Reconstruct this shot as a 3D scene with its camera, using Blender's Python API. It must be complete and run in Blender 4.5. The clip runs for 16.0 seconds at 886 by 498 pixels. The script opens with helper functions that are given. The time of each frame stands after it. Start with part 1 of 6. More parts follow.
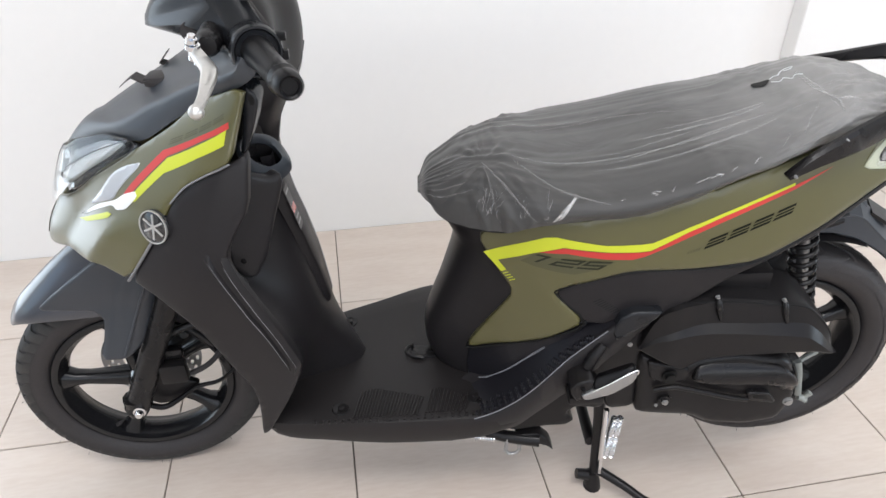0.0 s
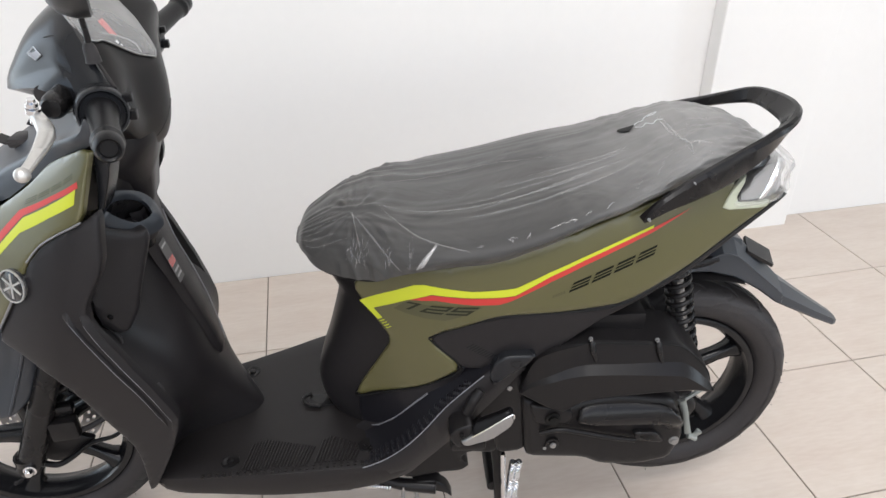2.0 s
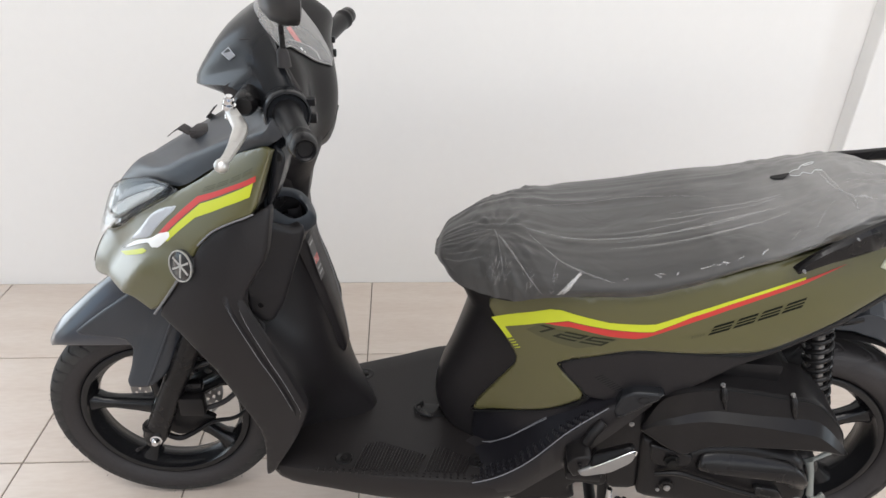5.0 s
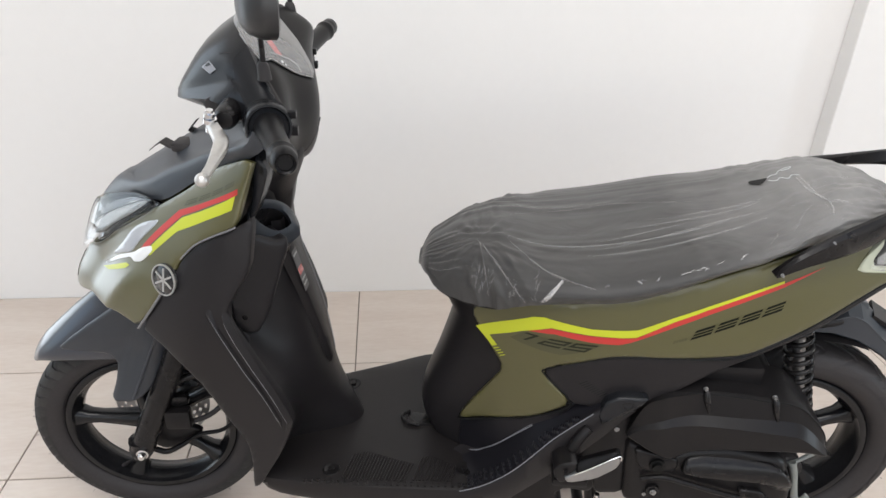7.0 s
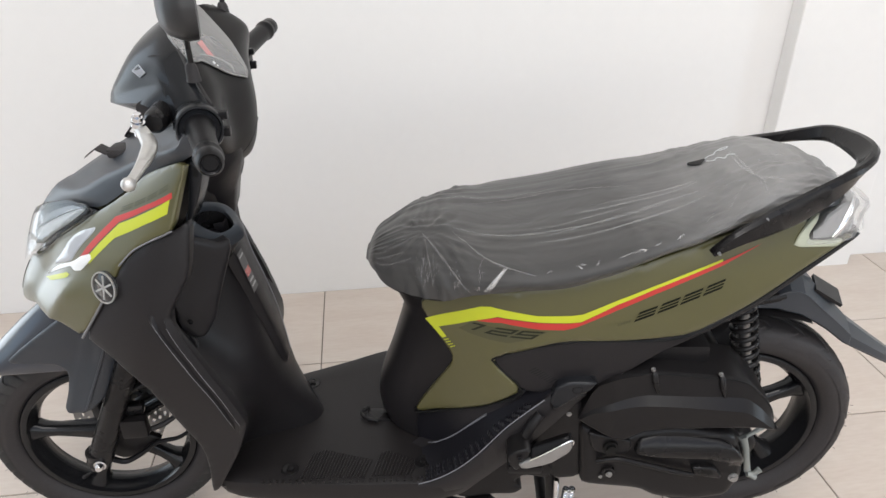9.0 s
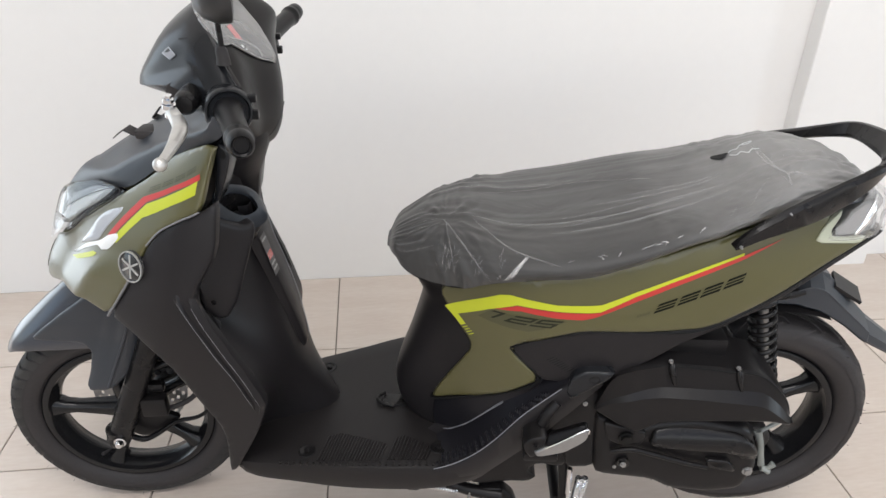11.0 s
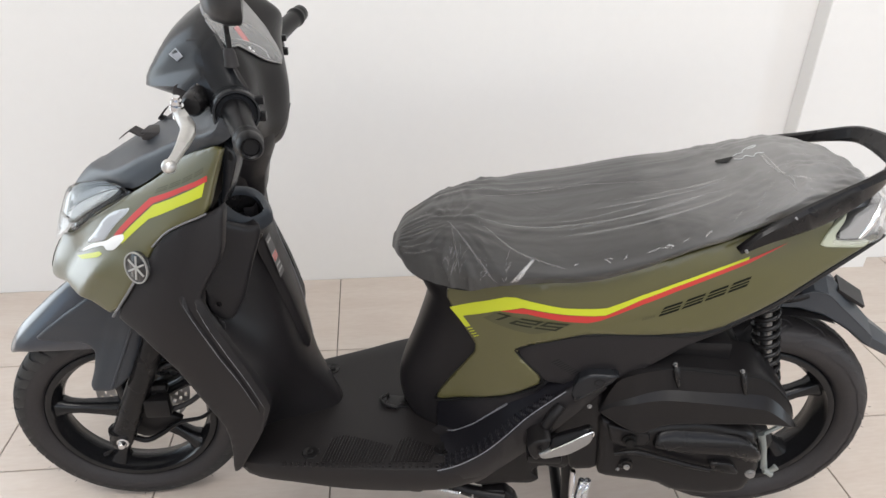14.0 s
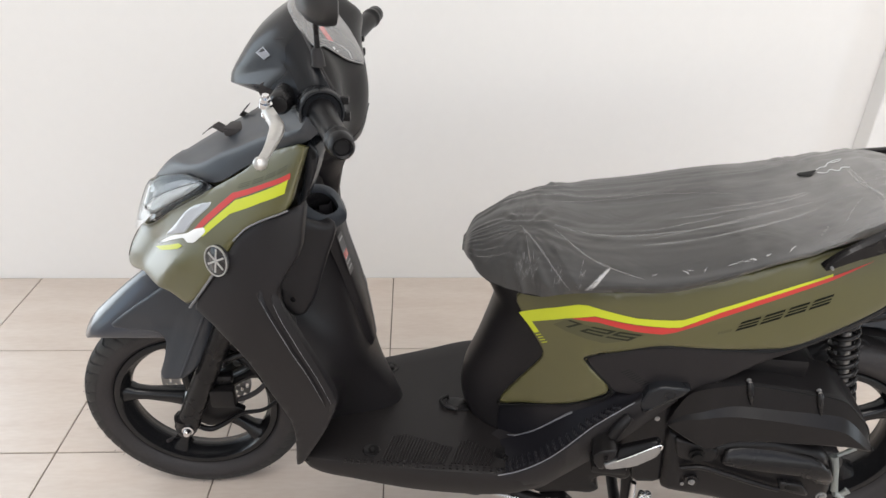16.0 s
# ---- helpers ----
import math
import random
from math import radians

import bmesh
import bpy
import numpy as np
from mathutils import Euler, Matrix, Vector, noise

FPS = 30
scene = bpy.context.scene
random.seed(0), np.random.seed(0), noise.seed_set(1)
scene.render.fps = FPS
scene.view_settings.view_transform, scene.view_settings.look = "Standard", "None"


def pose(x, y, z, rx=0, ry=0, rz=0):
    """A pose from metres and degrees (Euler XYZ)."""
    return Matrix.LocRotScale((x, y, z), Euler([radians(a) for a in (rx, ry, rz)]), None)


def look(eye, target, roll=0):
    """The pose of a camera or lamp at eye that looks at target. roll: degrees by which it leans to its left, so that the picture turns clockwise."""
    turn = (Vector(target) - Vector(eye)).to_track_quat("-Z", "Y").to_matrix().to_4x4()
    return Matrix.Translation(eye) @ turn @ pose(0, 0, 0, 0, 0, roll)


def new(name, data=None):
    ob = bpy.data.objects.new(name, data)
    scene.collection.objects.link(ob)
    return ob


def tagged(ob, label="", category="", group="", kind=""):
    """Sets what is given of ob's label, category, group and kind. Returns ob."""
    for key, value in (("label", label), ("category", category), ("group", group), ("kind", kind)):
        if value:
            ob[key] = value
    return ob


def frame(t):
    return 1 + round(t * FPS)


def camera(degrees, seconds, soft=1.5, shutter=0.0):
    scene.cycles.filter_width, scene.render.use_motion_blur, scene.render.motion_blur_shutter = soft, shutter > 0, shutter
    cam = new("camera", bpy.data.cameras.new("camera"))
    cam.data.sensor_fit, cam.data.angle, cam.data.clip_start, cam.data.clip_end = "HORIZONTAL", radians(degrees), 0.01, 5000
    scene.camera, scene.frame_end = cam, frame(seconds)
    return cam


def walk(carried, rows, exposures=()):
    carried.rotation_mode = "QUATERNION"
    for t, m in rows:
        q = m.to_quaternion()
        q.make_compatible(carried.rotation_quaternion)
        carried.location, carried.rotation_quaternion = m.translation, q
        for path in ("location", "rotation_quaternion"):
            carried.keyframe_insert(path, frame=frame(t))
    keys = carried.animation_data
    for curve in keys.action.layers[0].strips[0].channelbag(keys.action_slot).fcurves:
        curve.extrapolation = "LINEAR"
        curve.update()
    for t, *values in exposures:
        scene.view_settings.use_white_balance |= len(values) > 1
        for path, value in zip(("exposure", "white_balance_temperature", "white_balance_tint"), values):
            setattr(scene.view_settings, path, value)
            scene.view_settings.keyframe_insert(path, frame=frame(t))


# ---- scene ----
cam = camera(65.9, 16.0)
EXPOSURES = [(0.0, 0.15, 6260, 10), (1.0, 0.11, 6300, 10), (2.0, 0.04, 6350, 10), (2.5, 0.03, 6370, 10), (3.0, -0.02, 6400, 10), (4.0, -0.07, 6440, 10), (9.0, -0.10, 6430, 10), (14.0, -0.08, 6480, 10), (15.0, -0.06, 6520, 10), (16.0, -0.08, 6550, 10)]
PATH = [
    (0, (0.0229, -1.9804, 1.2372), (0.1945, -1.0011, 0.5652), -0.093),
    (0.5, (0.1112, -1.9855, 1.2482), (0.2560, -0.9909, 0.5925), -1.044),
    (1, (0.1611, -1.9959, 1.2544), (0.2977, -0.9904, 0.6139), -1.238),
    (1.5, (0.1893, -2.0063, 1.2540), (0.3536, -0.9933, 0.6320), -0.837),
    (2, (0.2094, -2.0180, 1.2567), (0.4066, -1.0072, 0.6409), -1.013),
    (2.5, (0.2145, -2.0253, 1.2597), (0.4051, -1.0083, 0.6518), -0.835),
    (3, (0.2009, -2.0214, 1.2636), (0.3684, -0.9964, 0.6625), -0.542),
    (3.5, (0.1727, -2.0246, 1.2695), (0.3081, -0.9896, 0.6775), -0.047),
    (4, (0.1455, -2.0166, 1.2668), (0.2614, -0.9754, 0.6816), 0.929),
    (4.5, (0.1069, -2.0146, 1.2687), (0.1921, -0.9692, 0.6857), 1.748),
    (4.7, (0.0945, -2.0163, 1.2658), (0.1706, -0.9727, 0.6785), 1.932),
    (6.8, (0.0998, -2.0248, 1.2723), (0.1847, -0.9764, 0.6947), 1.542),
    (7, (0.1045, -2.0225, 1.2737), (0.1988, -0.9746, 0.6968), 1.517),
    (7.5, (0.1177, -2.0230, 1.2767), (0.2246, -0.9700, 0.7112), 0.687),
    (8, (0.1394, -2.0254, 1.2703), (0.2558, -0.9802, 0.6924), 0.145),
    (8.5, (0.1586, -2.0318, 1.2710), (0.2853, -0.9858, 0.6967), -0.755),
    (9, (0.1644, -2.0337, 1.2699), (0.2914, -0.9916, 0.6887), -0.311),
    (11.5, (0.1384, -2.0423, 1.2679), (0.2448, -1.0063, 0.6717), 0.786),
    (12, (0.1359, -2.0414, 1.2672), (0.2400, -1.0066, 0.6686), 0.914),
    (12.5, (0.1336, -2.0388, 1.2680), (0.2409, -1.0050, 0.6683), 0.928),
    (13, (0.1324, -2.0365, 1.2685), (0.2417, -1.0015, 0.6711), 1.000),
    (13.5, (0.1309, -2.0394, 1.2717), (0.2368, -1.0026, 0.6769), 0.775),
    (14, (0.1295, -2.0404, 1.2715), (0.2444, -1.0039, 0.6779), 0.994),
    (14.5, (0.1234, -2.0341, 1.2699), (0.2346, -0.9992, 0.6728), 1.081),
    (15, (0.1142, -2.0297, 1.2691), (0.2222, -0.9974, 0.6668), 0.909),
    (15.5, (0.0979, -2.0304, 1.2715), (0.1886, -0.9968, 0.6687), 1.378),
    (16, (0.0690, -2.0339, 1.2742), (0.1210, -0.9924, 0.6804), 1.437),
]
walk(cam, [(t, look(eye, target, roll)) for t, eye, target, roll in PATH], EXPOSURES)

# ---- light: daylight from a wide shop front behind and beside the camera, and added fills ----
world = bpy.data.worlds.new("sky")
scene.world = world
world.use_nodes = True
sky = world.node_tree.nodes.new("ShaderNodeTexSky")
sky.sky_type, sky.sun_disc = "NISHITA", False
sky.sun_elevation, sky.sun_rotation = radians(48), radians(200)
world.node_tree.links.new(sky.outputs[0], world.node_tree.nodes["Background"].inputs[0])
world.node_tree.nodes["Background"].inputs[1].default_value = 0.12


def area(name, eye, target, wide, high, watts, colour):
    data = bpy.data.lights.new(name, "AREA")
    data.shape, data.size, data.size_y, data.energy, data.color = "RECTANGLE", wide, high, watts, colour
    ob = new(name, data)
    ob.matrix_world = look(eye, target)
    return ob


sun = bpy.data.lights.new("sun", "SUN")
sun.energy, sun.angle, sun.color = 2.5, radians(0.6), (1.0, 0.95, 0.88)
new("sun", sun).matrix_world = look((0, -6, 8), (0, -9, 0))
area("shop_front_daylight", (0.6, -4.35, 3.2), (0.4, -0.5, 0.3), 5.0, 1.5, 28, (1.0, 0.96, 0.915))
# unseen overhead opening, added to bring light from above
area("added_overhead_daylight", (0.35, -2.9, 4.26), (0.35, -1.6, 0.3), 3.4, 1.1, 112, (1.0, 0.965, 0.925))
# added fill aimed at the ceiling, stands for bounce off the pavement
area("shop_front_upward_fill", (0.6, -4.35, 1.2), (0.6, -2.4, 4.2), 5.2, 1.6, 75, (1.0, 0.965, 0.925))
area("west_window_daylight", (-5.15, -1.35, 1.5), (0, -1.2, 1.0), 2.2, 2.4, 16, (0.76, 0.89, 1.0))
# unseen opening in the north wall, added to give the nose its sheen
area("added_side_daylight", (-2.35, 0.06, 1.15), (-2.05, -2.0, 0.95), 1.7, 2.2, 37, (0.84, 0.93, 1.0))
area("east_window_daylight", (6.35, -3.0, 1.7), (1.4, -0.2, 1.0), 1.0, 2.0, 70, (0.80, 0.91, 1.0))

# ---- materials ----
def material(name, base, rough=0.5, metal=0.0, grain=0.0, scale=60.0, bump=0.0, blotch=0.0, coat=0.0, alpha=1.0, rough_var=0.0, ior=1.5, coat_rough=0.03):
    """A surface of one colour with fine grain, broad blotches, a little relief and uneven gloss."""
    m = bpy.data.materials.new(name)
    m.use_nodes = True
    nt = m.node_tree
    b = nt.nodes["Principled BSDF"]
    b.inputs["Base Color"].default_value = (*base, 1)
    b.inputs["Roughness"].default_value, b.inputs["Metallic"].default_value = rough, metal
    b.inputs["Coat Weight"].default_value, b.inputs["Alpha"].default_value, b.inputs["IOR"].default_value = coat, alpha, ior
    b.inputs["Coat Roughness"].default_value = coat_rough
    co = nt.nodes.new("ShaderNodeTexCoord")
    fine, wide = nt.nodes.new("ShaderNodeTexNoise"), nt.nodes.new("ShaderNodeTexNoise")
    for n, s in ((fine, scale), (wide, scale * 0.06)):
        n.inputs["Scale"].default_value, n.inputs["Detail"].default_value = s, 5
        nt.links.new(co.outputs["Object"], n.inputs["Vector"])
    add = nt.nodes.new("ShaderNodeMath")
    add.operation = "MULTIPLY_ADD"
    nt.links.new(fine.outputs[0], add.inputs[0])
    add.inputs[1].default_value, add.inputs[2].default_value = grain, 1 - grain / 2 - blotch / 2
    more = nt.nodes.new("ShaderNodeMath")
    more.operation = "MULTIPLY_ADD"
    nt.links.new(wide.outputs[0], more.inputs[0])
    more.inputs[1].default_value = blotch
    nt.links.new(add.outputs[0], more.inputs[2])
    mix = nt.nodes.new("ShaderNodeVectorMath")
    mix.operation = "SCALE"
    mix.inputs[0].default_value = base
    nt.links.new(more.outputs[0], mix.inputs["Scale"])
    nt.links.new(mix.outputs[0], b.inputs["Base Color"])
    if rough_var:
        r = nt.nodes.new("ShaderNodeMath")
        r.operation = "MULTIPLY_ADD"
        nt.links.new(wide.outputs[0], r.inputs[0])
        r.inputs[1].default_value, r.inputs[2].default_value = rough_var, rough - rough_var / 2
        nt.links.new(r.outputs[0], b.inputs["Roughness"])
    if bump:
        bp = nt.nodes.new("ShaderNodeBump")
        bp.inputs["Strength"].default_value, bp.inputs["Distance"].default_value = bump, 0.002
        nt.links.new(fine.outputs[0], bp.inputs["Height"])
        nt.links.new(bp.outputs[0], b.inputs["Normal"])
    return m


def tile_material():
    """Glazed beige stoneware with long pale veins, each tile its own cut of the pattern."""
    m = bpy.data.materials.new("beige_tile")
    m.use_nodes = True
    nt = m.node_tree
    b = nt.nodes["Principled BSDF"]
    co, info = nt.nodes.new("ShaderNodeTexCoord"), nt.nodes.new("ShaderNodeObjectInfo")
    shift = nt.nodes.new("ShaderNodeVectorMath")
    shift.operation = "MULTIPLY_ADD"
    shift.inputs[1].default_value = (1.0, 5.0, 1.0)
    grow = nt.nodes.new("ShaderNodeMath")
    grow.operation = "MULTIPLY"
    grow.inputs[1].default_value = 37.0
    nt.links.new(info.outputs["Random"], grow.inputs[0])
    nt.links.new(co.outputs["Object"], shift.inputs[0])
    nt.links.new(grow.outputs[0], shift.inputs[2])
    n1, n2 = nt.nodes.new("ShaderNodeTexNoise"), nt.nodes.new("ShaderNodeTexNoise")
    n1.inputs["Scale"].default_value, n1.inputs["Detail"].default_value, n1.inputs["Distortion"].default_value = 3.2, 6, 0.6
    n2.inputs["Scale"].default_value, n2.inputs["Detail"].default_value = 26.0, 4
    for n in (n1, n2):
        nt.links.new(shift.outputs[0], n.inputs["Vector"])
    ramp = nt.nodes.new("ShaderNodeValToRGB")
    ramp.color_ramp.elements[0].position, ramp.color_ramp.elements[0].color = 0.30, (0.530, 0.447, 0.385, 1)
    ramp.color_ramp.elements[1].position, ramp.color_ramp.elements[1].color = 0.70, (0.590, 0.520, 0.458, 1)
    nt.links.new(n1.outputs[0], ramp.inputs[0])
    mixed = nt.nodes.new("ShaderNodeMix")
    mixed.data_type = "RGBA"
    mixed.inputs["Factor"].default_value = 0.22
    fine = nt.nodes.new("ShaderNodeValToRGB")
    fine.color_ramp.elements[0].position, fine.color_ramp.elements[0].color = 0.35, (0.480, 0.400, 0.340, 1)
    fine.color_ramp.elements[1].position, fine.color_ramp.elements[1].color = 0.65, (0.615, 0.552, 0.496, 1)
    nt.links.new(n2.outputs[0], fine.inputs[0])
    nt.links.new(ramp.outputs[0], mixed.inputs["A"])
    nt.links.new(fine.outputs[0], mixed.inputs["B"])
    nt.links.new(mixed.outputs["Result"], b.inputs["Base Color"])
    b.inputs["Roughness"].default_value = 0.32
    return m


def film_material(name, veil, tail=0.0, rough=0.42, clear=1.0):
    """Thin clear plastic film: mostly let through, a milky veil, sharp glints on long streaks and small crumples."""
    m = bpy.data.materials.new(name)
    m.use_nodes = True
    nt = m.node_tree
    nt.nodes.remove(nt.nodes["Principled BSDF"])
    co = nt.nodes.new("ShaderNodeTexCoord")
    normal = None
    for stretch, detail, warp, deep in (((2.2, 15, 15), 2, 0.8, 0.0016), ((9, 13, 13), 2, 1.4, 0.0022)):
        mp, n, bp = (nt.nodes.new("ShaderNode" + k) for k in ("Mapping", "TexNoise", "Bump"))
        mp.inputs["Scale"].default_value = stretch
        n.inputs["Scale"].default_value, n.inputs["Detail"].default_value, n.inputs["Distortion"].default_value = 1.0, detail, warp
        bp.inputs["Strength"].default_value, bp.inputs["Distance"].default_value = 1.0, deep
        nt.links.new(co.outputs["Object"], mp.inputs[0])
        nt.links.new(mp.outputs[0], n.inputs["Vector"])
        nt.links.new(n.outputs[0], bp.inputs["Height"])
        if normal:
            nt.links.new(normal, bp.inputs["Normal"])
        normal = bp.outputs[0]
    tr, df, gl, fr, veiled, out = (nt.nodes.new("ShaderNode" + k) for k in ("BsdfTransparent", "BsdfDiffuse", "BsdfGlossy", "LayerWeight", "MixShader", "MixShader"))
    bend, least = nt.nodes.new("ShaderNodeMath"), nt.nodes.new("ShaderNodeMath")
    bend.operation, least.operation = "POWER", "MULTIPLY_ADD"
    bend.inputs[1].default_value, least.inputs[1].default_value, least.inputs[2].default_value = 2.2, 0.36, 0.016
    df.inputs["Color"].default_value = (0.80, 0.785, 0.77, 1)
    tr.inputs["Color"].default_value = (clear, clear, clear, 1)
    gl.inputs["Roughness"].default_value = rough
    fr.inputs["Blend"].default_value = 0.5
    nt.links.new(fr.outputs["Facing"], bend.inputs[0])
    nt.links.new(bend.outputs[0], least.inputs[0])
    veiled.inputs[0].default_value = veil
    if tail:
        # thicker layers of film towards the tied end, in uneven patches
        sep, rng_x, wobble, total = (nt.nodes.new("ShaderNode" + k) for k in ("SeparateXYZ", "MapRange", "TexNoise", "Math"))
        wobble.inputs["Scale"].default_value, wobble.inputs["Detail"].default_value = 9.0, 3
        total.operation = "MULTIPLY_ADD"
        total.inputs[1].default_value = 0.30
        nt.links.new(co.outputs["Object"], sep.inputs[0])
        nt.links.new(co.outputs["Object"], wobble.inputs["Vector"])
        nt.links.new(wobble.outputs[0], total.inputs[0])
        nt.links.new(sep.outputs[0], total.inputs[2])
        nt.links.new(total.outputs[0], rng_x.inputs[0])
        for k, v in ((1, 1.14), (2, 1.38), (3, veil), (4, tail)):
            rng_x.inputs[k].default_value = v
        nt.links.new(rng_x.outputs[0], veiled.inputs[0])
    for node in (df, gl, fr):
        nt.links.new(normal, node.inputs["Normal"])
    nt.links.new(tr.outputs[0], veiled.inputs[1])
    nt.links.new(df.outputs[0], veiled.inputs[2])
    nt.links.new(least.outputs[0], out.inputs[0])
    nt.links.new(veiled.outputs[0], out.inputs[1])
    nt.links.new(gl.outputs[0], out.inputs[2])
    nt.links.new(out.outputs[0], nt.nodes["Material Output"].inputs[0])
    return m


def glass_material(name, tint=(1, 1, 1), rough=0.03, ior=1.5):
    """Thin clear sheet: light goes straight through, with a gloss that grows at a slant."""
    m = bpy.data.materials.new(name)
    m.use_nodes = True
    nt = m.node_tree
    nt.nodes.remove(nt.nodes["Principled BSDF"])
    fr, tr, gl, mx = (nt.nodes.new("ShaderNode" + k) for k in ("Fresnel", "BsdfTransparent", "BsdfGlossy", "MixShader"))
    fr.inputs["IOR"].default_value = ior
    tr.inputs["Color"].default_value = (*tint, 1)
    gl.inputs["Roughness"].default_value = rough
    nt.links.new(fr.outputs[0], mx.inputs[0])
    nt.links.new(tr.outputs[0], mx.inputs[1])
    nt.links.new(gl.outputs[0], mx.inputs[2])
    nt.links.new(mx.outputs[0], nt.nodes["Material Output"].inputs[0])
    return m


WALL = material("white_wall_paint", (0.805, 0.790, 0.772), 0.75, grain=0.03, scale=30, bump=0.06, blotch=0.03)
CEIL = material("white_ceiling_paint", (0.80, 0.80, 0.79), 0.85, grain=0.02, scale=20)
GROUT = material("tile_grout", (0.16, 0.135, 0.11), 0.9, grain=0.3, scale=80)
TILE = tile_material()
GREEN = material("matte_olive_paint", (0.076, 0.0700, 0.0230), 0.40, grain=0.05, scale=500, blotch=0.03, ior=1.30, coat=0.9, coat_rough=0.28)
PALE = material("pale_grey_green_trim", (0.42, 0.44, 0.34), 0.4, grain=0.05, scale=300)
GREY = material("satin_blue_grey_paint", (0.026, 0.030, 0.037), 0.42, grain=0.06, scale=500, blotch=0.05, coat=0.12, coat_rough=0.25)
DIM = material("black_rear_cover_plastic", (0.0085, 0.0078, 0.0080), 0.34, grain=0.3, scale=420, bump=0.06, blotch=0.10, rough_var=0.10, ior=1.27)
BLUE_GREY = material("glossy_blue_grey_paint", (0.026, 0.031, 0.043), 0.30, grain=0.06, scale=500, blotch=0.05, coat=0.6, coat_rough=0.12)
BLACK = material("grained_black_plastic", (0.0150, 0.0136, 0.0146), 0.38, grain=0.3, scale=420, bump=0.10, blotch=0.10, rough_var=0.10, ior=1.31)
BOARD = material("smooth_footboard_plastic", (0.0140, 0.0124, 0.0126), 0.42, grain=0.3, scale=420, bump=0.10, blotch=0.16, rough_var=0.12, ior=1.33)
SATIN = material("satin_black_plastic", (0.0095, 0.0088, 0.0092), 0.27, grain=0.2, scale=260, bump=0.03, blotch=0.1, rough_var=0.10, ior=1.35)
NAVY = material("blue_black_rubber_plastic", (0.0098, 0.0094, 0.0120), 0.34, grain=0.25, scale=300, bump=0.06, blotch=0.1, ior=1.34)
CASE = material("black_painted_casting", (0.0100, 0.0091, 0.0095), 0.33, grain=0.3, scale=180, bump=0.04, blotch=0.2, rough_var=0.12, ior=1.31)
RUBBER = material("tyre_rubber", (0.0320, 0.0290, 0.0295), 0.55, grain=0.35, scale=200, bump=0.14, blotch=0.2, ior=1.36)
GLOSS = material("gloss_black_paint", (0.012, 0.012, 0.013), 0.16, grain=0.1, scale=120, coat=0.5)
ALLOY = material("bare_alloy", (0.60, 0.59, 0.57), 0.38, 0.85, grain=0.16, scale=200, bump=0.05, blotch=0.12)
CHROME = material("chrome", (0.75, 0.75, 0.76), 0.12, 1.0, grain=0.04, scale=60)
STEEL = material("dull_steel", (0.34, 0.34, 0.34), 0.38, 0.85, grain=0.2, scale=160, blotch=0.2)
LINE = material("silver_trim", (0.20, 0.20, 0.21), 0.35, 0.4, grain=0.05)
# pale colour for painted edge highlights, and for the clear sticker
EDGE = material("pale_highlight_and_sticker", (0.20, 0.20, 0.22), 0.4, grain=0.2, scale=90)
TREAD = material("dusty_tread_rubber", (0.033, 0.032, 0.031), 0.7, grain=0.4, scale=180, bump=0.25, blotch=0.25, ior=1.4)
YELLOW = material("lime_yellow_vinyl", (0.47, 0.515, 0.020), 0.38, grain=0.03, scale=200)
RED = material("red_vinyl", (0.46, 0.030, 0.026), 0.38, grain=0.03, scale=200)
DARK = material("dark_vinyl", (0.006, 0.0065, 0.005), 0.5, grain=0.05, scale=200, ior=1.22)
SHADE = material("dark_green_print", (0.064, 0.062, 0.028), 0.4, grain=0.05, scale=200)
VINYL = material("black_seat_vinyl", (0.0130, 0.0128, 0.0128), 0.65, grain=0.06, scale=60, blotch=0.1, ior=1.28)
RIM = material("gloss_black_wheel_paint", (0.008, 0.008, 0.009), 0.22, grain=0.1, scale=120, ior=1.4)
COVER = material("dark_grey_cover_plastic", (0.0115, 0.0122, 0.0142), 0.24, grain=0.1, scale=400, blotch=0.08, ior=1.36)
FILM = film_material("hazy_plastic_film", 0.074, 0.27, 0.40, 0.15)
# milkier film: paints highlights along the creases, also used for the twisted ties
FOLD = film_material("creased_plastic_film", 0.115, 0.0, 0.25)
# strong milky veil puts the glints of the crinkles into the colour
GLINT = film_material("painted_film_glint", 0.30, 0.0, 0.16)
MILKY = film_material("milky_clear_lens", 0.15)
FROST = material("frosted_lamp_plastic", (0.38, 0.40, 0.43), 0.12, grain=0.1, scale=30, coat=0.4)
PEARL = material("grey_lamp_inner", (0.34, 0.34, 0.345), 0.2, grain=0.1, scale=60, coat=0.3)
SILVER = material("vacuum_silvered_plastic", (0.90, 0.91, 0.92), 0.14, 0.9, grain=0.1, scale=40, bump=0.3)
LENS = glass_material("clear_lens", (0.93, 0.95, 0.96), 0.05, 1.3)
HAZE = glass_material("loose_clear_film", (0.93, 0.93, 0.93), 0.2, 1.4)
GRIPS = material("black_grip_rubber", (0.0056, 0.0053, 0.0060), 0.34, grain=0.25, scale=300, bump=0.06, blotch=0.1, ior=1.27)
MIRROR_BACK = material("mirror_shell_plastic", (0.022, 0.022, 0.023), 0.4, grain=0.2, scale=300)
WHITE = material("white_plastic", (0.75, 0.76, 0.76), 0.3, grain=0.03)
AMBER = material("smoked_red_lens", (0.35, 0.05, 0.04), 0.12, coat=0.6)
STRING = material("white_thread", (0.66, 0.68, 0.69), 0.6, grain=0.2)
INK = material("dark_green_ink", (0.020, 0.021, 0.012), 0.45, grain=0.1, scale=200, ior=1.3)
CAST = material("pale_zinc_casting", (0.25, 0.265, 0.25), 0.5, 0.3, grain=0.2, scale=120, bump=0.1, blotch=0.2)
